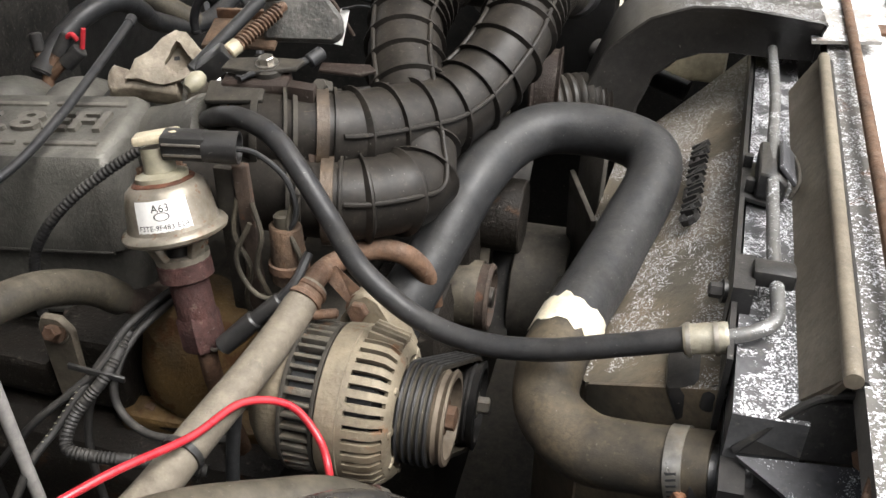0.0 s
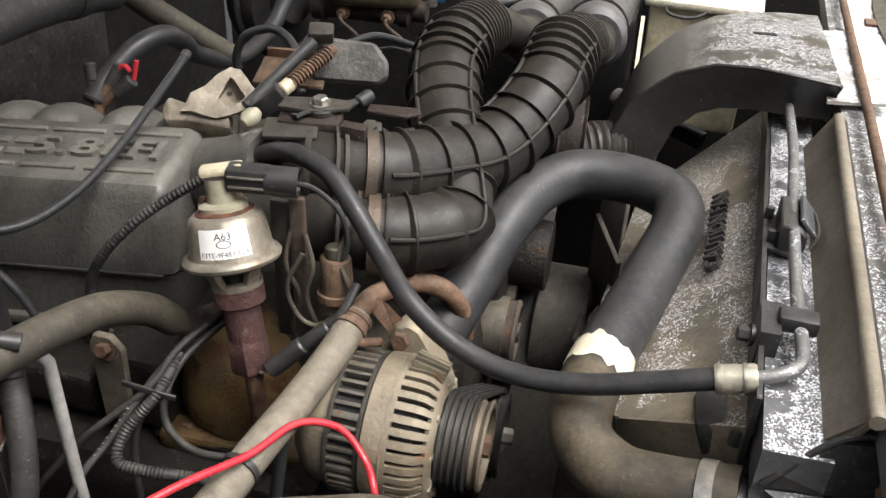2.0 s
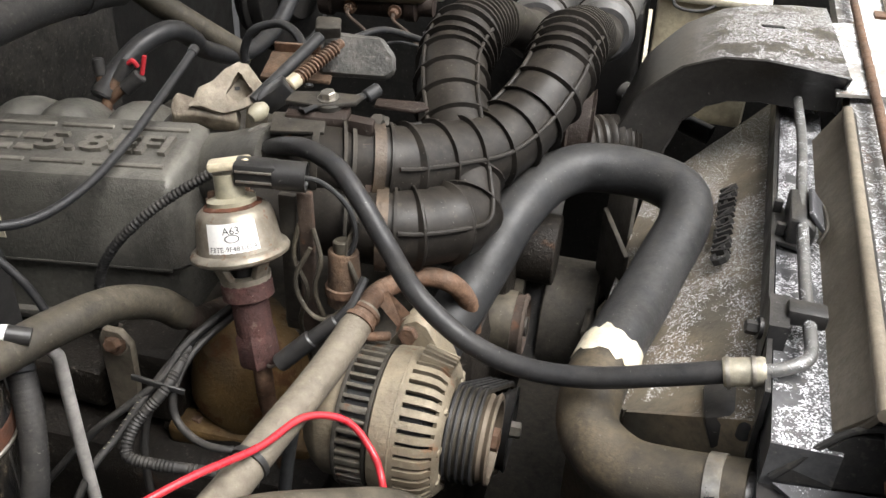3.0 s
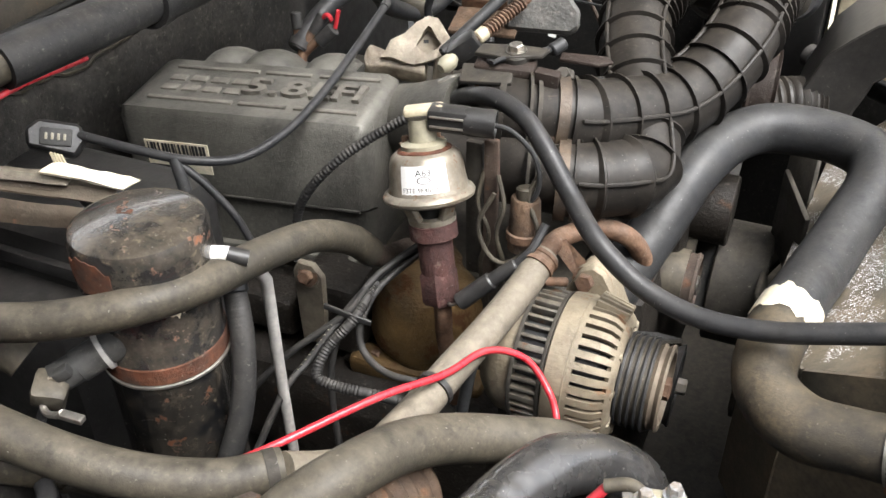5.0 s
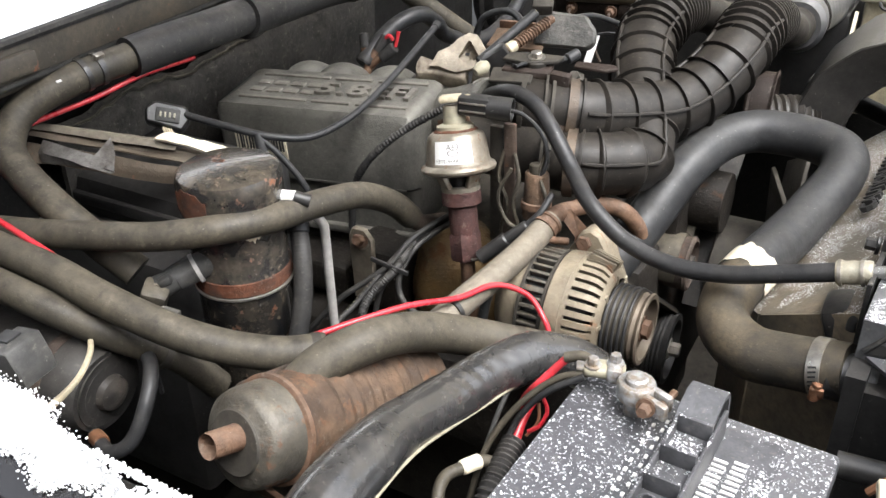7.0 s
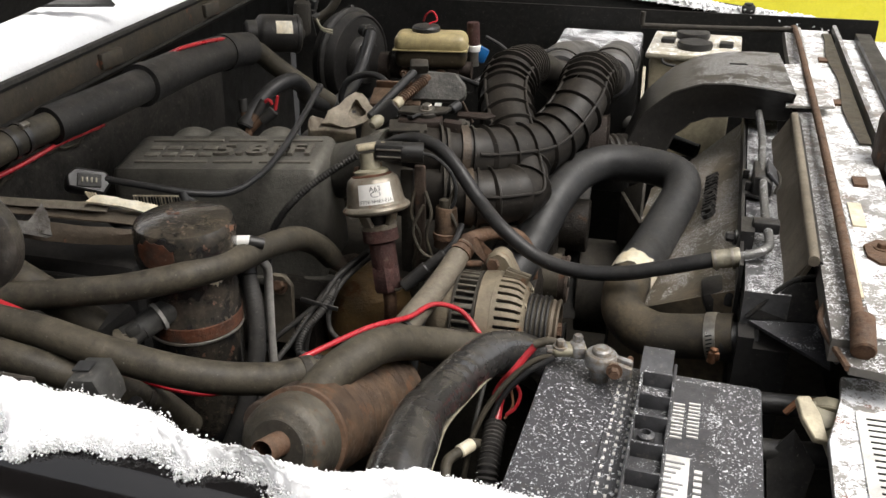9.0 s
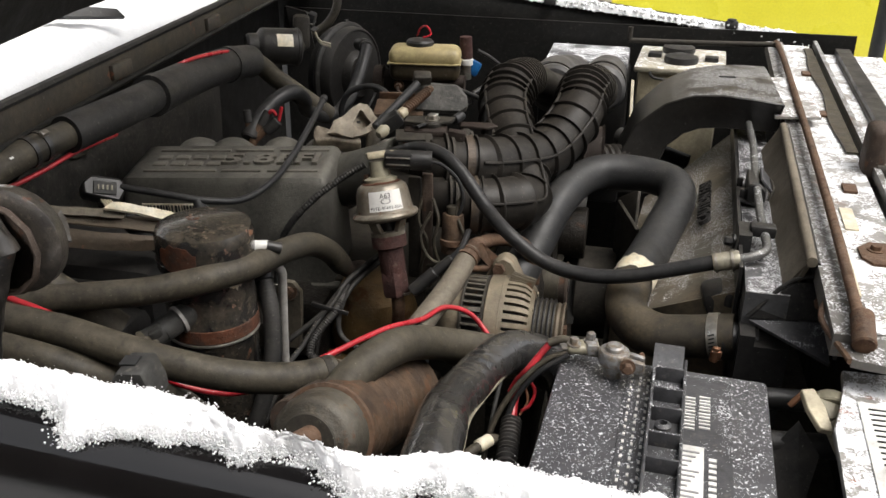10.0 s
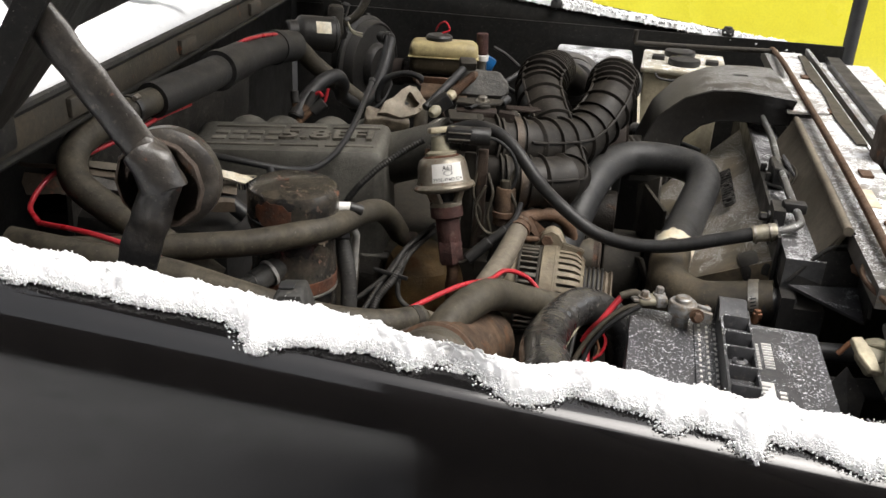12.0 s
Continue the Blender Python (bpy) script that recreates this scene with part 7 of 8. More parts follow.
# ---- intake snorkel ----
sn = thing("intake_snorkel", (0.05, 1.05, 1.2), "black moulded air intake snorkel with snow grains on top", "snorkel")
secs = [((0.172, 1.10, 1.275), 0.136, 0.026, 0.0), ((0.13, 1.095, 1.2755), 0.126, 0.029, 2), ((0.085, 1.09, 1.276), 0.112, 0.030, 5), ((0.045, 1.083, 1.271), 0.098, 0.031, 14), ((0.010, 1.075, 1.256), 0.085, 0.032, 34), ((-0.024, 1.065, 1.224), 0.072, 0.033, 60), ((-0.043, 1.05, 1.175), 0.06, 0.034, 80), ((-0.05, 1.04, 1.12), 0.05, 0.036, 90)]
SEC = [(-1.0, 0.94), (-0.985, 1.0), (-0.6, 1.05), (0.0, 1.08), (0.6, 1.05), (0.985, 1.0), (1.0, 0.94), (0.985, 0.82), (0.90, 0.45), (0.86, 0.0), (0.85, -0.5), (0.86, -0.9), (0.80, -1.0), (0.0, -1.0), (-0.80, -1.0), (-0.86, -0.9), (-0.85, -0.5), (-0.86, 0.0), (-0.90, 0.45), (-0.985, 0.82)]


def between(p, q, u):
    return [Vector(p[0]).lerp(Vector(q[0]), u)] + [x + (y - x) * u for x, y in zip(p[1:], q[1:])]


bm = bmesh.new()
rings = []
for i in range(len(secs) - 1):
    for u in (0.0, 0.33, 0.67) if i < len(secs) - 2 else (0.0, 0.33, 0.67, 1.0):
        c, w, h, a = between(secs[i], secs[i + 1], u)
        m = Matrix.Translation(c) @ Matrix.Rotation(radians(-a), 4, "Y")
        rings.append([bm.verts.new(m @ Vector((0, sy * w, sz * h))) for sy, sz in SEC])
for a, b in zip(rings, rings[1:]):
    for k in range(len(SEC)):
        j = (k + 1) % len(SEC)
        bm.faces.new((a[k], a[j], b[j], b[k]))
bm.faces.new(rings[0]), bm.faces.new(rings[-1])
part("moulding", bm, "snorkel", sn, angle=32)
part("mouth_lip", sweep(bmesh.new(), [Vector((0.172, 1.10 + sy * 0.137, 1.275 + sz * 0.0265)) for sy, sz in SEC[7:] + SEC[:1]], 0.002, 6), "rubber_matte", sn)
part("flange", plate([(0.162, 0.965, 1.277), (0.235, 0.985, 1.275), (0.25, 1.26, 1.275), (0.172, 1.235, 1.277)], 0.004), "support", sn)
part("slot", box((0.028, 0.009, 0.003), pose(0.095, 1.10, 1.3075, 0, 0, 10), 0.001), "ink_and_shade", sn)
part("hose", tube([(-0.055, 1.02, 1.16), (-0.09, 1.0, 1.165), (-0.13, 0.985, 1.16)], lambda r, s: 0.036 + 0.002 * math.sin(r / 0.008 * 6.283), 22, 16), "duct", sn)

# ---- far side ----
ab = thing("air_box", (-0.18, 1.65, 0.9), "black air filter box with snow on its lid", "air box")
part("shell", span(-0.27, -0.07, 1.5, 1.74, 0.9, 1.19, 0.012), "black_plastic", ab)
part("lid", span(-0.265, -0.075, 1.55, 1.745, 1.185, 1.222, 0.008), "frosted", ab)
for k in range(3):
    part("clip", box((0.012, 0.006, 0.03), pose(-0.24 + 0.07 * k, 1.547, 1.19), 0.002), "zinc", ab)
tk = thing("coolant_tank", (0.04, 1.55, 1.0), "cream plastic coolant tank with two black caps", "tank")
tmx = pose(0.04, 1.575, 1.11, 0, 0, -4)
part("body", box((0.18, 0.15, 0.22), tmx, 0.012), "tank_cream", tk)
part("lid", box((0.195, 0.235, 0.014), tmx @ pose(0, 0.03, 0.113), 0.005), "tank_lid", tk)
for dx, dy in ((-0.06, 0.03), (0.065, 0.02)):
    part("lug", box((0.03, 0.03, 0.012), tmx @ pose(dx, dy, 0.124), 0.003), "black_plastic", tk)
for dx, dy in ((-0.01, 0.09), (0.0, -0.015)):
    part("cap", lathe([(0, 0), (0.036, 0), (0.038, 0.006), (0.036, 0.014), (0.02, 0.018), (0, 0.018)], tmx @ pose(dx, dy, 0.12), 24), "black_plastic", tk)
part("retainer", tube([(-0.03, 1.50, 1.225), (-0.02, 1.485, 1.21), (0.02, 1.483, 1.208), (0.05, 1.495, 1.222)], 0.003, 8), "black_plastic", tk)
part("bracket", plate([(-0.065, 1.49, 1.2), (-0.06, 1.36, 1.12), (-0.06, 1.36, 1.0), (-0.065, 1.49, 1.0)], 0.006), "tank_cream", tk)
bo = thing("brake_booster", (-0.7, 1.4, 1.15), "black round brake booster on the firewall", "brake booster")
part("drum", lathe([(0, 0), (0.08, 0), (0.1, 0.01), (0.106, 0.03), (0.110, 0.031), (0.1125, 0.034), (0.1125, 0.040), (0.109, 0.043), (0.1035, 0.044), (0.102, 0.062), (0.0995, 0.0665), (0.097, 0.067), (0.094, 0.064), (0.055, 0.066), (0.05, 0.078), (0.046, 0.082), (0, 0.082)], axis_matrix((-0.727, 1.405, 1.197), (-0.630, 1.375, 1.197)), 56), "booster", bo)
part("check_valve", cyl((-0.640, 1.335, 1.276), (-0.610, 1.299, 1.279), 0.0125), "booster", bo)
part("valve_collar", cyl((-0.622, 1.314, 1.278), (-0.616, 1.306, 1.2785), 0.0155), "rubber_matte", bo)
for k in range(3):
    a_s = radians(40 + 45 * k)
    part("shell_crimp", box((0.01, 0.012, 0.005), axis_matrix((-0.727, 1.405, 1.197), (-0.630, 1.375, 1.197)) @ Matrix.Rotation(a_s, 4, "Z") @ pose(0.112, 0, 0.037), 0.001), "stop_grey", bo)
mc = thing("brake_reservoir", (-0.52, 1.4, 1.18), "amber plastic brake fluid reservoir with a black cap", "reservoir")
part("bowl", box((0.155, 0.078, 0.044), pose(-0.507, 1.39, 1.248, 0, 0, 8), 0.019, seg=4), "reservoir", mc)
part("lower_bowl", box((0.152, 0.072, 0.05), pose(-0.507, 1.39, 1.222, 0, 0, 8), 0.016, seg=3), "reservoir_low", mc, "darker fluid-filled lower half")
part("lead", tube([(-0.535, 1.43, 1.282), (-0.525, 1.42, 1.300), (-0.51, 1.415, 1.306), (-0.50, 1.41, 1.290), (-0.515, 1.40, 1.284)], 0.0022, 6), "red", mc)
part("rim", box((0.158, 0.081, 0.003), pose(-0.507, 1.39, 1.237, 0, 0, 8), 0.001), "reservoir", mc)
part("cap", lathe([(0, 0), (0.03, 0), (0.03, 0.012), (0.026, 0.016), (0, 0.018)], pose(-0.52, 1.395, 1.265), 22), "black_plastic", mc)
part("cylinder", lathe([(0, 0), (0.03, 0), (0.031, 0.02), (0.025, 0.024), (0.025, 0.15), (0.029, 0.153), (0.029, 0.17), (0.018, 0.175), (0.018, 0.2), (0, 0.2)], axis_matrix((-0.62, 1.39, 1.19), (-0.42, 1.40, 1.19)), 28), "rusty_dark", mc)
for x0 in (-0.56, -0.48):
    part("pipe_nut", hexbolt((x0, 1.366, 1.185), (x0, 1.352, 1.184), 0.008), "rusty", mc)
    part("brake_pipe", tube([(x0, 1.355, 1.184), (x0 + 0.01, 1.33, 1.18), (x0 + 0.05, 1.31, 1.16), (x0 + 0.08, 1.32, 1.10)], 0.0032, 8), "rusty_case", mc)
for x0 in (-0.555, -0.48):
    part("neck", cyl((x0, 1.39, 1.19), (x0, 1.39, 1.225), 0.02), "iron_black", mc)
bp = thing("pressure_sensor", (-0.43, 1.45, 1.2), "brown brake sensor with a blue plug", "sensor")
part("stem", cyl((-0.425, 1.44, 1.19), (-0.425, 1.44, 1.236), 0.012), "zinc", bp)
part("ring", cyl((-0.425, 1.44, 1.222), (-0.425, 1.44, 1.236), 0.0155), "white", bp)
part("head", cyl((-0.426, 1.44, 1.236), (-0.428, 1.44, 1.284), 0.0145, 0.0135), "rust_red", bp)
part("blue_clip", box((0.06, 0.014, 0.034), pose(-0.424, 1.443, 1.222, 0, 24, 0), 0.006), "blue", bp)
part("lead", tube([(-0.40, 1.44, 1.255), (-0.37, 1.44, 1.24), (-0.34, 1.45, 1.215)], 0.004, 8), "black_plastic", bp)
wmot = thing("wiper_motor", (-0.69, 1.02, 1.3), "black wiper motor with a yellowed label", "motor")
WM = axis_matrix((-0.738, 0.985, 1.336), (-0.652, 1.045, 1.327))
toward = WM.inverted() @ Vector((-0.670, 0.985, 1.355))
LQ = math.degrees(math.atan2(toward.y, toward.x))
part("can", lathe([(0, 0), (0.018, 0), (0.022, 0.004), (0.023, 0.020), (0.031, 0.026), (0.0325, 0.030), (0.0325, 0.088), (0.034, 0.089), (0.034, 0.094), (0.030, 0.097), (0, 0.098)], WM, 36), "booster", wmot)
part("end_bush", lathe([(0, 0.096), (0.012, 0.096), (0.012, 0.102), (0.006, 0.106), (0, 0.106)], WM, 18), "iron_black", wmot)
part("label", strip("l", [[WM @ Vector((0.0332 * math.cos(radians(q)), 0.0332 * math.sin(radians(q)), z)) for z in (0.05, 0.0785)] for q in (LQ - 20, LQ - 10, LQ, LQ + 10, LQ + 20)], 0.0006), "tag", wmot, "yellowed paper label")
part("gear_case", lumpy(box((0.03, 0.05, 0.06), pose(-0.676, 1.10, 1.345, 0, 0, 20), 0.008), 0.003, 40, 1), "iron_black", wmot)
part("bracket", plate([(-0.70, 1.09, 1.39), (-0.665, 1.10, 1.38), (-0.655, 1.11, 1.31), (-0.69, 1.10, 1.30)], 0.005), "paint_dull", wmot)
part("plug", box((0.015, 0.018, 0.034), pose(-0.668, 1.13, 1.358, 10, 20, 0), 0.003), "hose_grey", wmot)
for k in range(3):
    part("plug_rib", box((0.018, 0.021, 0.003), pose(-0.665 - 0.004 * k, 1.128, 1.345 + 0.012 * k, 10, 20, 0), 0.001), "stop_grey", wmot)
for k in range(2):
    part("plug_wire", tube([(-0.660, 1.128, 1.338), (-0.648, 1.12, 1.324 - 0.003 * k), (-0.628, 1.125, 1.318 - 0.005 * k)], 0.0022, 8), "cream_dull", wmot)
hl = thing("hinge_hose", (-0.62, 1.2, 1.36), "black drain hose hanging from the far end of the cowl", "hose")
part("hose_body", tube([(-0.665, 1.22, 1.43), (-0.648, 1.22, 1.405), (-0.645, 1.215, 1.372), (-0.662, 1.205, 1.340), (-0.69, 1.195, 1.32)], 0.0085, 14), "rubber_dusty", hl)

# hoses behind the intake
for pts, r, lab in (([(-0.65, 0.78, 1.235), (-0.645, 0.802, 1.255), (-0.63, 0.845, 1.28), (-0.612, 0.885, 1.287), (-0.612, 0.93, 1.262), (-0.63, 0.985, 1.228), (-0.62, 1.05, 1.198), (-0.616, 1.12, 1.190), (-0.614, 1.19, 1.202), (-0.611, 1.235, 1.228), (-0.610, 1.272, 1.258), (-0.611, 1.298, 1.278)], 0.0125, "black hose looping behind the intake"),
                    ([(-0.551, 0.95, 1.23), (-0.551, 0.95, 1.25), (-0.536, 0.95, 1.276), (-0.501, 0.95, 1.288), (-0.467, 0.925, 1.287), (-0.445, 0.90, 1.27), (-0.435, 0.88, 1.24)], 0.0055, "thin black vacuum line"),
                    ([(-0.41, 0.87, 1.30), (-0.385, 0.90, 1.299), (-0.364, 0.95, 1.296), (-0.333, 1.0, 1.272), (-0.31, 1.04, 1.25)], 0.0045, "thin grey cable behind the air ducts"),
                    ([(-0.34, 1.05, 1.26), (-0.28, 1.12, 1.29), (-0.22, 1.2, 1.29)], 0.005, "thin black cable behind the air ducts"),
                    ([(-0.08, 1.2, 1.16), (0.0, 1.15, 1.15), (0.05, 1.13, 1.14)], 0.014, "grey metal pipe under the snorkel")):
    eh = thing("engine_hose", pts[0], lab, "hose", "engine hoses")
    part("hose_body", tube(pts, r, 12, 8), "rubber", eh)
    part("end_cuff", lathe([(r, 0.002), (r * 1.16, 0.002), (r * 1.16, r * 0.9), (r, r * 0.9), (r, 0.002)], axis_matrix(pts[0], pts[1]), 16), "rubber_matte", eh)
pn = thing("vacuum_tee", (-0.6, 0.8, 1.26), "rusty vacuum tee with black caps and red leads", "fitting")
part("tee", tube([(-0.645, 0.775, 1.217), (-0.642, 0.785, 1.24), (-0.632, 0.795, 1.258)], 0.0065, 10), "rusty", pn)
part("branch", tube([(-0.643, 0.782, 1.232), (-0.652, 0.788, 1.25), (-0.654, 0.79, 1.262)], 0.0055, 10), "rusty", pn)
part("branch", tube([(-0.643, 0.782, 1.230), (-0.63, 0.785, 1.243), (-0.622, 0.79, 1.25)], 0.0055, 10), "rusty", pn)
part("cap", cyl((-0.653, 0.789, 1.258), (-0.656, 0.793, 1.278), 0.0068), "rubber_matte", pn)
part("cap", cyl((-0.624, 0.789, 1.245), (-0.606, 0.798, 1.262), 0.009), "rubber_matte", pn)
part("boot", cyl((-0.634, 0.793, 1.253), (-0.624, 0.805, 1.275), 0.0075), "rubber_matte", pn)
part("lead", tube([(-0.628, 0.80, 1.268), (-0.616, 0.80, 1.277), (-0.611, 0.802, 1.27)], 0.003, 8), "red", pn)
part("lead", tube([(-0.606, 0.80, 1.262), (-0.601, 0.803, 1.284)], 0.0028, 8, 2), "red", pn)

# hood hinge
hi = thing("hinge", (-0.52, 0.03, 1.25), "greasy black hood hinge with a coiled spring", "hinge")
def worn_bar(pts, radius, flat, amp):
    """Rounded worn bar, flattened across y, with grease lumps."""
    bm = tube(pts, radius, 18, 10)
    for v in bm.verts:
        v.co += noise.noise_vector(v.co * 45) * amp
        v.co.y = 0.02 + (v.co.y - 0.02) * flat
    return bm


part("upper_arm", worn_bar([(-0.73, 0.02, 1.695), (-0.68, 0.02, 1.632), (-0.64, 0.02, 1.582), (-0.598, 0.02, 1.529), (-0.561, 0.02, 1.482), (-0.521, 0.02, 1.429), (-0.504, 0.02, 1.408)], 0.0160, 0.4, 0.0018), "rusty_black", hi)
part("lower_arm", worn_bar([(-0.518, 0.02, 1.423), (-0.503, 0.02, 1.412), (-0.502, 0.02, 1.395), (-0.513, 0.02, 1.363), (-0.526, 0.02, 1.327), (-0.54, 0.02, 1.28), (-0.55, 0.02, 1.24)], lambda r, q: 0.0165, 0.55, 0.004), "rusty_black", hi)
part("knuckle", worn_bar([(-0.515, 0.016, 1.42), (-0.503, 0.014, 1.41), (-0.497, 0.014, 1.393)], 0.018, 0.8, 0.005), "rusty_black", hi, "greasy worn knuckle")
part("cover_disc", lathe([(0, 0), (0.038, 0), (0.042, 0.006), (0.042, 0.016), (0.038, 0.02), (0.03, 0.022), (0, 0.022)], axis_matrix((-0.507, 0.058, 1.392), (-0.505, 0.03, 1.392)), 36), "rusty_black", hi)
part("spring_coil", sweep(bmesh.new(), [Vector((-0.507 + (0.012 + 0.0018 * k / 12) * math.cos(k * math.pi / 6), 0.027, 1.392 + (0.012 + 0.0018 * k / 12) * math.sin(k * math.pi / 6))) for k in range(160)], 0.0035, 6), "rusty_case", hi)
part("base_plate", span(-0.60, -0.45, 0.016, 0.022, 1.15, 1.3, 0.003), "rusty_black", hi)

# ---- snow on the fenders ----


def fender_snow(side, x0, x1, nu, nv, inner, lo, high, seed):
    def place(u, v):
        x = x0 + (x1 - x0) * u
        wob = 0.015 * noise.noise(Vector((x * 8, seed, 0))) + 0.005 * noise.noise(Vector((x * 23, seed, 4))) + 0.006 * noise.noise(Vector((x * 60, seed, 2)))
        y = inner + (lo - wob * 1.3 - inner) * v
        k = max(-y - 0.03, 0.0)
        z = 1.306 + fender_z(x) - (0.0 if k < 0.05 else (k - 0.05) * 0.42)
        y += 0.03 * (x + 0.3)
        return (x, y if side < 0 else 1.757 - y, z)
    return snow_sheet(place, 0, 0, nu, nv, lambda u, v: high * min(1, v * 6) ** 0.5 * min(1, (1 - v) * 2.2) ** 0.7 * (0.75 + 0.5 * noise.noise(Vector((u * 14, seed, v)))), seed)


def crumbs(bm, spots):
    """Many small uneven lumps of snow in one mesh."""
    base = bmesh.new()
    bmesh.ops.create_icosphere(base, subdivisions=1, radius=1)
    co = [v.co.copy() for v in base.verts]
    tri = [[v.index for v in f.verts] for f in base.faces]
    base.free()
    for p, r in spots:
        vs = [bm.verts.new((p[0] + c.x * r * rnd.uniform(0.6, 1.4), p[1] + c.y * r * rnd.uniform(0.6, 1.4), p[2] + c.z * r * rnd.uniform(0.6, 1.4))) for c in co]
        for f in tri:
            bm.faces.new([vs[i] for i in f])


def snow_ridge(x0, x1, nu, nv):
    """Ragged ridge of fallen snow along the near fender edge."""
    bm = bmesh.new()
    rows = []
    for i in range(nu + 1):
        x = x0 + (x1 - x0) * i / nu
        wob = 0.012 * noise.noise(Vector((x * 7, 1.0, 0))) + 0.006 * noise.noise(Vector((x * 19, 1.0, 4)))
        drip = 0.026 * max(0.0, noise.noise(Vector((x * 12, 5.0, 2)))) + 0.014 * max(0.0, noise.noise(Vector((x * 37, 5.0, 7)))) + 0.005 * max(0.0, noise.noise(Vector((x * 95, 5.0, 7))))
        fray = 0.002 * noise.noise(Vector((x * 160, 5.0, 2)))
        y_in = -0.024 + 0.3 * wob + 0.003 * noise.noise(Vector((x * 60, 9.0, 2)))
        bare = max(0.0, 1 - abs((x + 0.24) / 0.085)) ** 0.6
        y_in -= (0.026 + 0.004 * noise.noise(Vector((x * 70, 3.0, 2)))) * bare
        y_out = -0.052 - 0.008 * min(1.0, max(0.0, (x + 0.25) * 4)) - 1.4 * wob - 1.5 * drip
        row = []
        for j in range(nv + 1):
            v = j / nv
            y = y_in + (y_out - y_in) * v - fray * v ** 5
            swell = math.sin(math.pi * min(1.0, v * 1.06 + 0.0)) ** 0.55 if v < 0.94 else 0.0
            p = Vector((x, y, 0.05 * v))
            n1, n2, n3 = noise.noise(p * 40), noise.noise(p * 130 + Vector((0, 0, 7))), noise.noise(p * 420 + Vector((3, 0, 7)))
            h = swell * (0.0165 + 0.0042 * n1 + 0.0032 * n2 + 0.0020 * n3)
            z = fender_top(max(y, -0.083)) + 0.0018 + fender_z(x) + h
            q = noise.noise_vector(p * 170) * 0.0014 + noise.noise_vector(p * 480) * 0.0007
            row.append(bm.verts.new((x + q.x, y + 0.03 * (x + 0.3) + q.y, z + 0.6 * q.z)))
        rows.append(row)
    for a, b in zip(rows, rows[1:]):
        for k in range(nv):
            bm.faces.new((a[k], a[k + 1], b[k + 1], b[k]))
    return bm, rows


sn_near, snow_rows = snow_ridge(-1.2, 0.35, 1500, 40)
rnd = random.Random(7)
spots = []
for k in range(24000):
    i = rnd.randrange(len(snow_rows))
    v = rnd.random()
    j = 40 - int(abs(rnd.gauss(0, 2.5))) if v < 0.62 else int(abs(rnd.gauss(0, 2))) if v < 0.9 else rnd.randrange(41)
    c = snow_rows[i][max(0, min(40, j))].co
    out = -abs(rnd.gauss(0, 0.0018)) if v < 0.62 else abs(rnd.gauss(0, 0.0012)) if v < 0.9 else 0.0
    spots.append(((c.x, c.y + out, c.z + rnd.uniform(0, 0.001)), rnd.choice((0.0003, 0.0004, 0.0005, 0.0006, 0.0008))))
for k in range(1700):
    c = snow_rows[rnd.randrange(len(snow_rows))][rnd.choice((40, 40, 39, 38, 0))].co
    sg, side = rnd.uniform(0.0014, 0.0048), 1 if c.y > -0.04 else -1
    for q in range(22):
        spots.append(((c.x + rnd.gauss(0, sg * 1.3), c.y + side * rnd.uniform(-0.3, 1.0) * sg * 1.6, c.z + abs(rnd.gauss(0, sg * 0.8))), rnd.choice((0.0003, 0.0004, 0.0006, 0.0009))))
# frost and a thin line of snow on the bare stretch of flange
for k in range(5200):
    x = rnd.uniform(-0.33, -0.15)
    y = rnd.uniform(-0.058, -0.036) if k % 3 else -0.0315 + rnd.gauss(0, 0.0012)
    if k % 3 and noise.noise(Vector((x * 60, y * 60, 2))) < rnd.uniform(-0.25, 0.5):
        continue
    spots.append(((x, y + 0.03 * (x + 0.3), 1.3095 + fender_z(x) - (0.004 if y > -0.034 else 0.0) + rnd.uniform(0, 0.001)), rnd.choice((0.0004, 0.0006, 0.0009, 0.0013))))
crumbs(sn_near, spots)
solid("snow_near_fender", sn_near, "snow", "thick crumbly white snow along the fender edge", "snow", kind="stuff", angle=180)
for x, z in ((-0.282, 1.31), (0.157, 1.275)):
    pad = thing("hood_bumper", (x, 1.79, z), "black rubber hood bumper bolted to the far fender", "bumper", "hood bumpers")
    part("tab", box((0.03, 0.055, 0.02), pose(x, 1.80, z, -12), 0.004), "black_plastic", pad)
    part("stop", cyl((x, 1.785, z), (x, 1.785, z + 0.018), 0.011), "rubber", pad)
sn_far = fender_snow(1, -0.75, 0.36, 300, 12, -0.03, -0.08, 0.02, 4.0)
far_spots = [v.co.copy() for v in sn_far.verts]
crumbs(sn_far, [((c.x + rnd.gauss(0, 0.003), c.y + rnd.gauss(0, 0.003), c.z + rnd.uniform(-0.001, 0.003)), rnd.uniform(0.001, 0.0042)) for c in rnd.choices(far_spots, k=4200)])
solid("snow_far_fender", sn_far, "snow", "snow along the far fender edge", "snow", kind="stuff", angle=80)

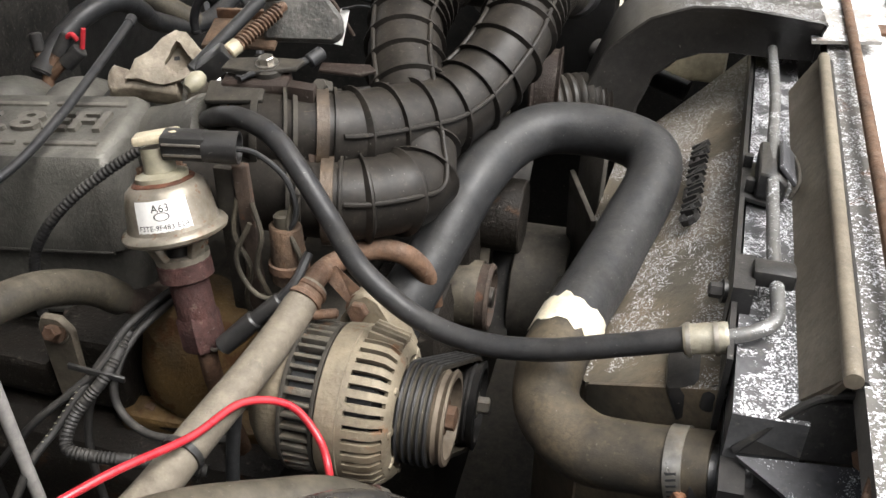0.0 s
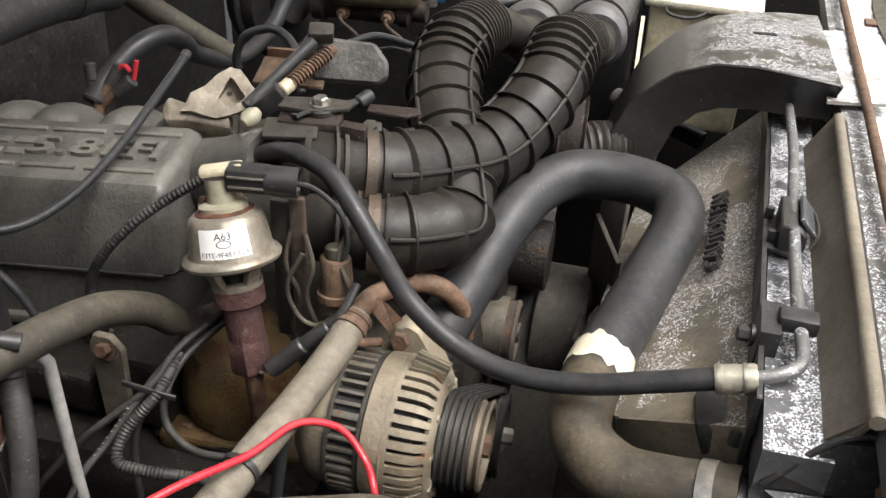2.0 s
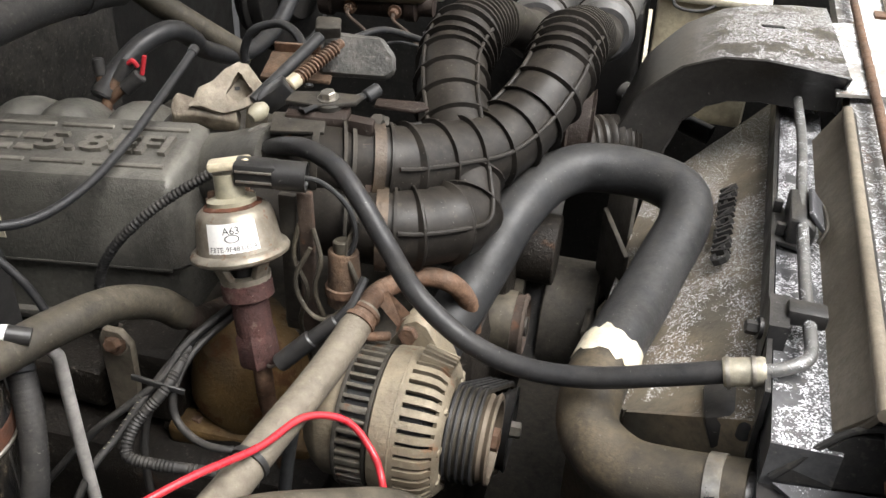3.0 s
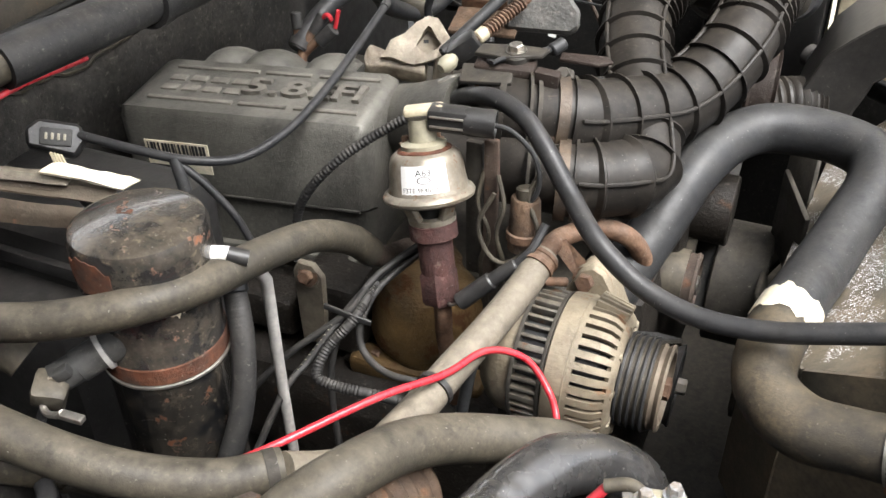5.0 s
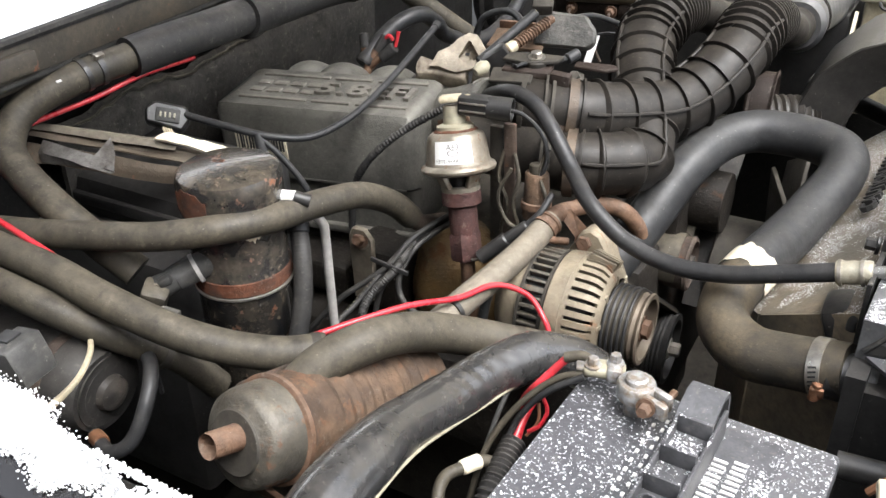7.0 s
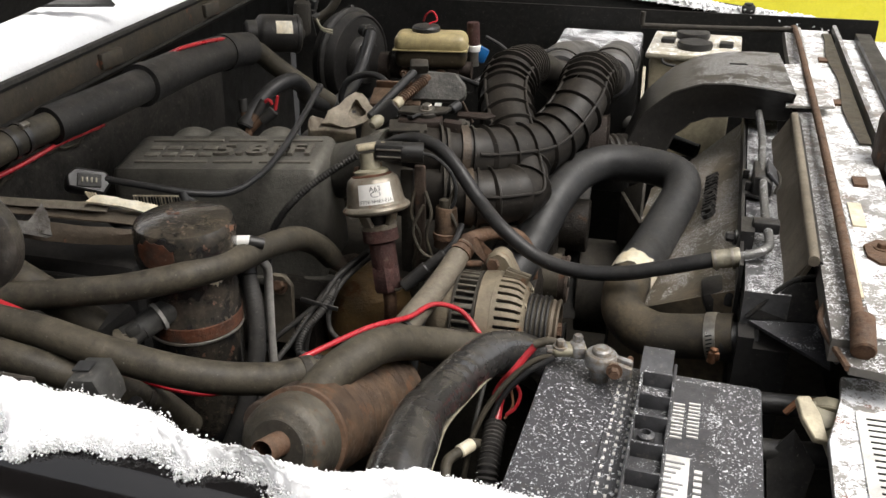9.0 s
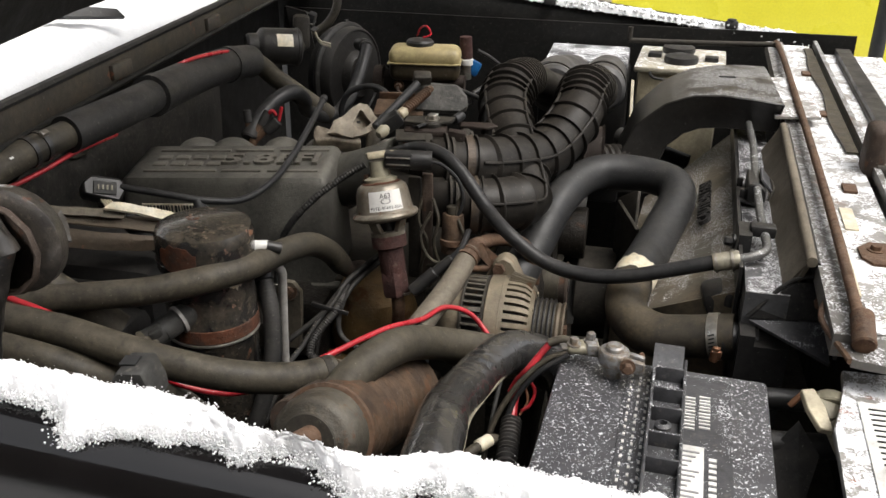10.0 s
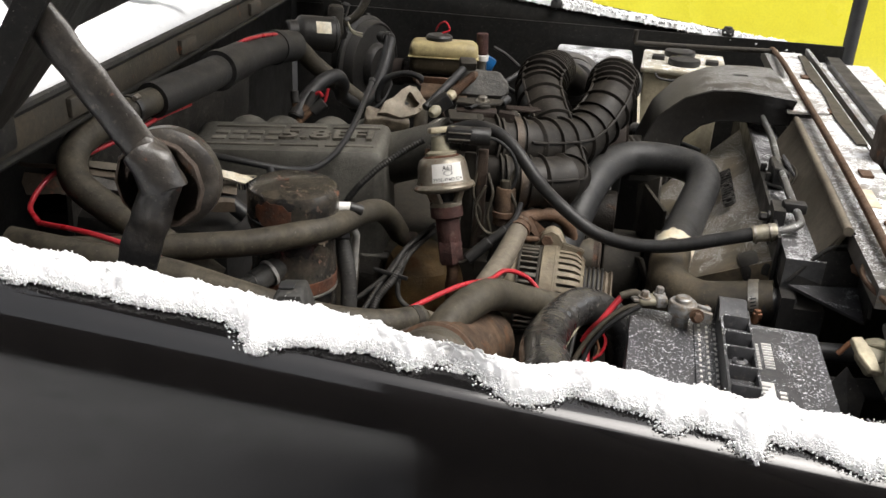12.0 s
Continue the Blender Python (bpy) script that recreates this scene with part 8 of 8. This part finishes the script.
# ---- neighbours ----
# Unseen wall added behind the camera: darkens paint reflections and blocks low sky.
shed = thing("barn", (0, -5.5, 0), "unseen dark board wall added behind the camera for reflections", "barn")
part("wall", span(-9, 9, -5.7, -5.5, 0, 4.8, 0.02), "iron_black", shed)
for k in range(60):
    part("board", span(-9 + 0.3 * k, -8.72 + 0.3 * k, -5.5, -5.47, 0, 4.75, 0.004), "blocker_board", shed)

# Added out of view so the right of the fender reflects dark, not sky.
sky_blocker = thing("shed", (1.7, -2.6, 0), "unseen dark board block added to keep sky out of the fender's reflection", "shed")
part("wall", span(-0.34, 4.0, -3.2, -1.15, 0, 2.9, 0.02), "iron_black", sky_blocker)
for k in range(16):
    part("board", span(-0.34 + 0.28 * k, -0.08 + 0.28 * k, -1.15, -1.125, 0, 2.85, 0.004), "blocker_board", sky_blocker)

yc = thing("yellow_car", (1.2, 4.6, 0), "bright yellow car parked beyond the truck", "car")
part("side_panel", strip("y", [[(-0.2, 4.2 + dy, z), (0.8, 4.2 + dy, z), (3.5, 4.2 + dy, z)] for z, dy in ((0.55, 0.03), (0.78, 0.0), (1.28, 0.06))], 0.05), "yellow", yc)
part("window", strip("y", [[(0.3, 4.26 + dy, z), (2.6, 4.26 + dy, z)] for z, dy in ((1.27, 0.04), (1.45, 0.16), (1.58, 0.24))], 0.02), "glass_dark", yc)
part("sill", span(-0.2, 3.5, 4.2, 4.26, 0.0, 0.55, 0.01), "black_plastic", yc)
part("body", span(-0.2, 3.5, 4.27, 5.9, 0.3, 1.2, 0.04), "yellow", yc)
part("roof", span(0.3, 2.6, 4.5, 5.7, 1.55, 1.62, 0.03), "yellow", yc)
po = thing("post", (1.0, 3.6, 0), "thin dark grey metal post", "post")
part("shaft", cyl((0.93, 3.55, 0.0), (0.93, 3.55, 2.2), 0.03), "hose_grey", po)
hs = thing("house", (-2.0, 7.5, 0), "beige lap-sided house wall in the distance", "house")
part("wall", span(-7.0, 6.0, 7.5, 7.7, 0, 7.6, 0.02), "siding", hs)
for k in range(41):
    part("siding_board", box((13.0, 0.02, 0.17), pose(-0.5, 7.49, 0.1 + 0.185 * k, 6), 0.003), "siding", hs)
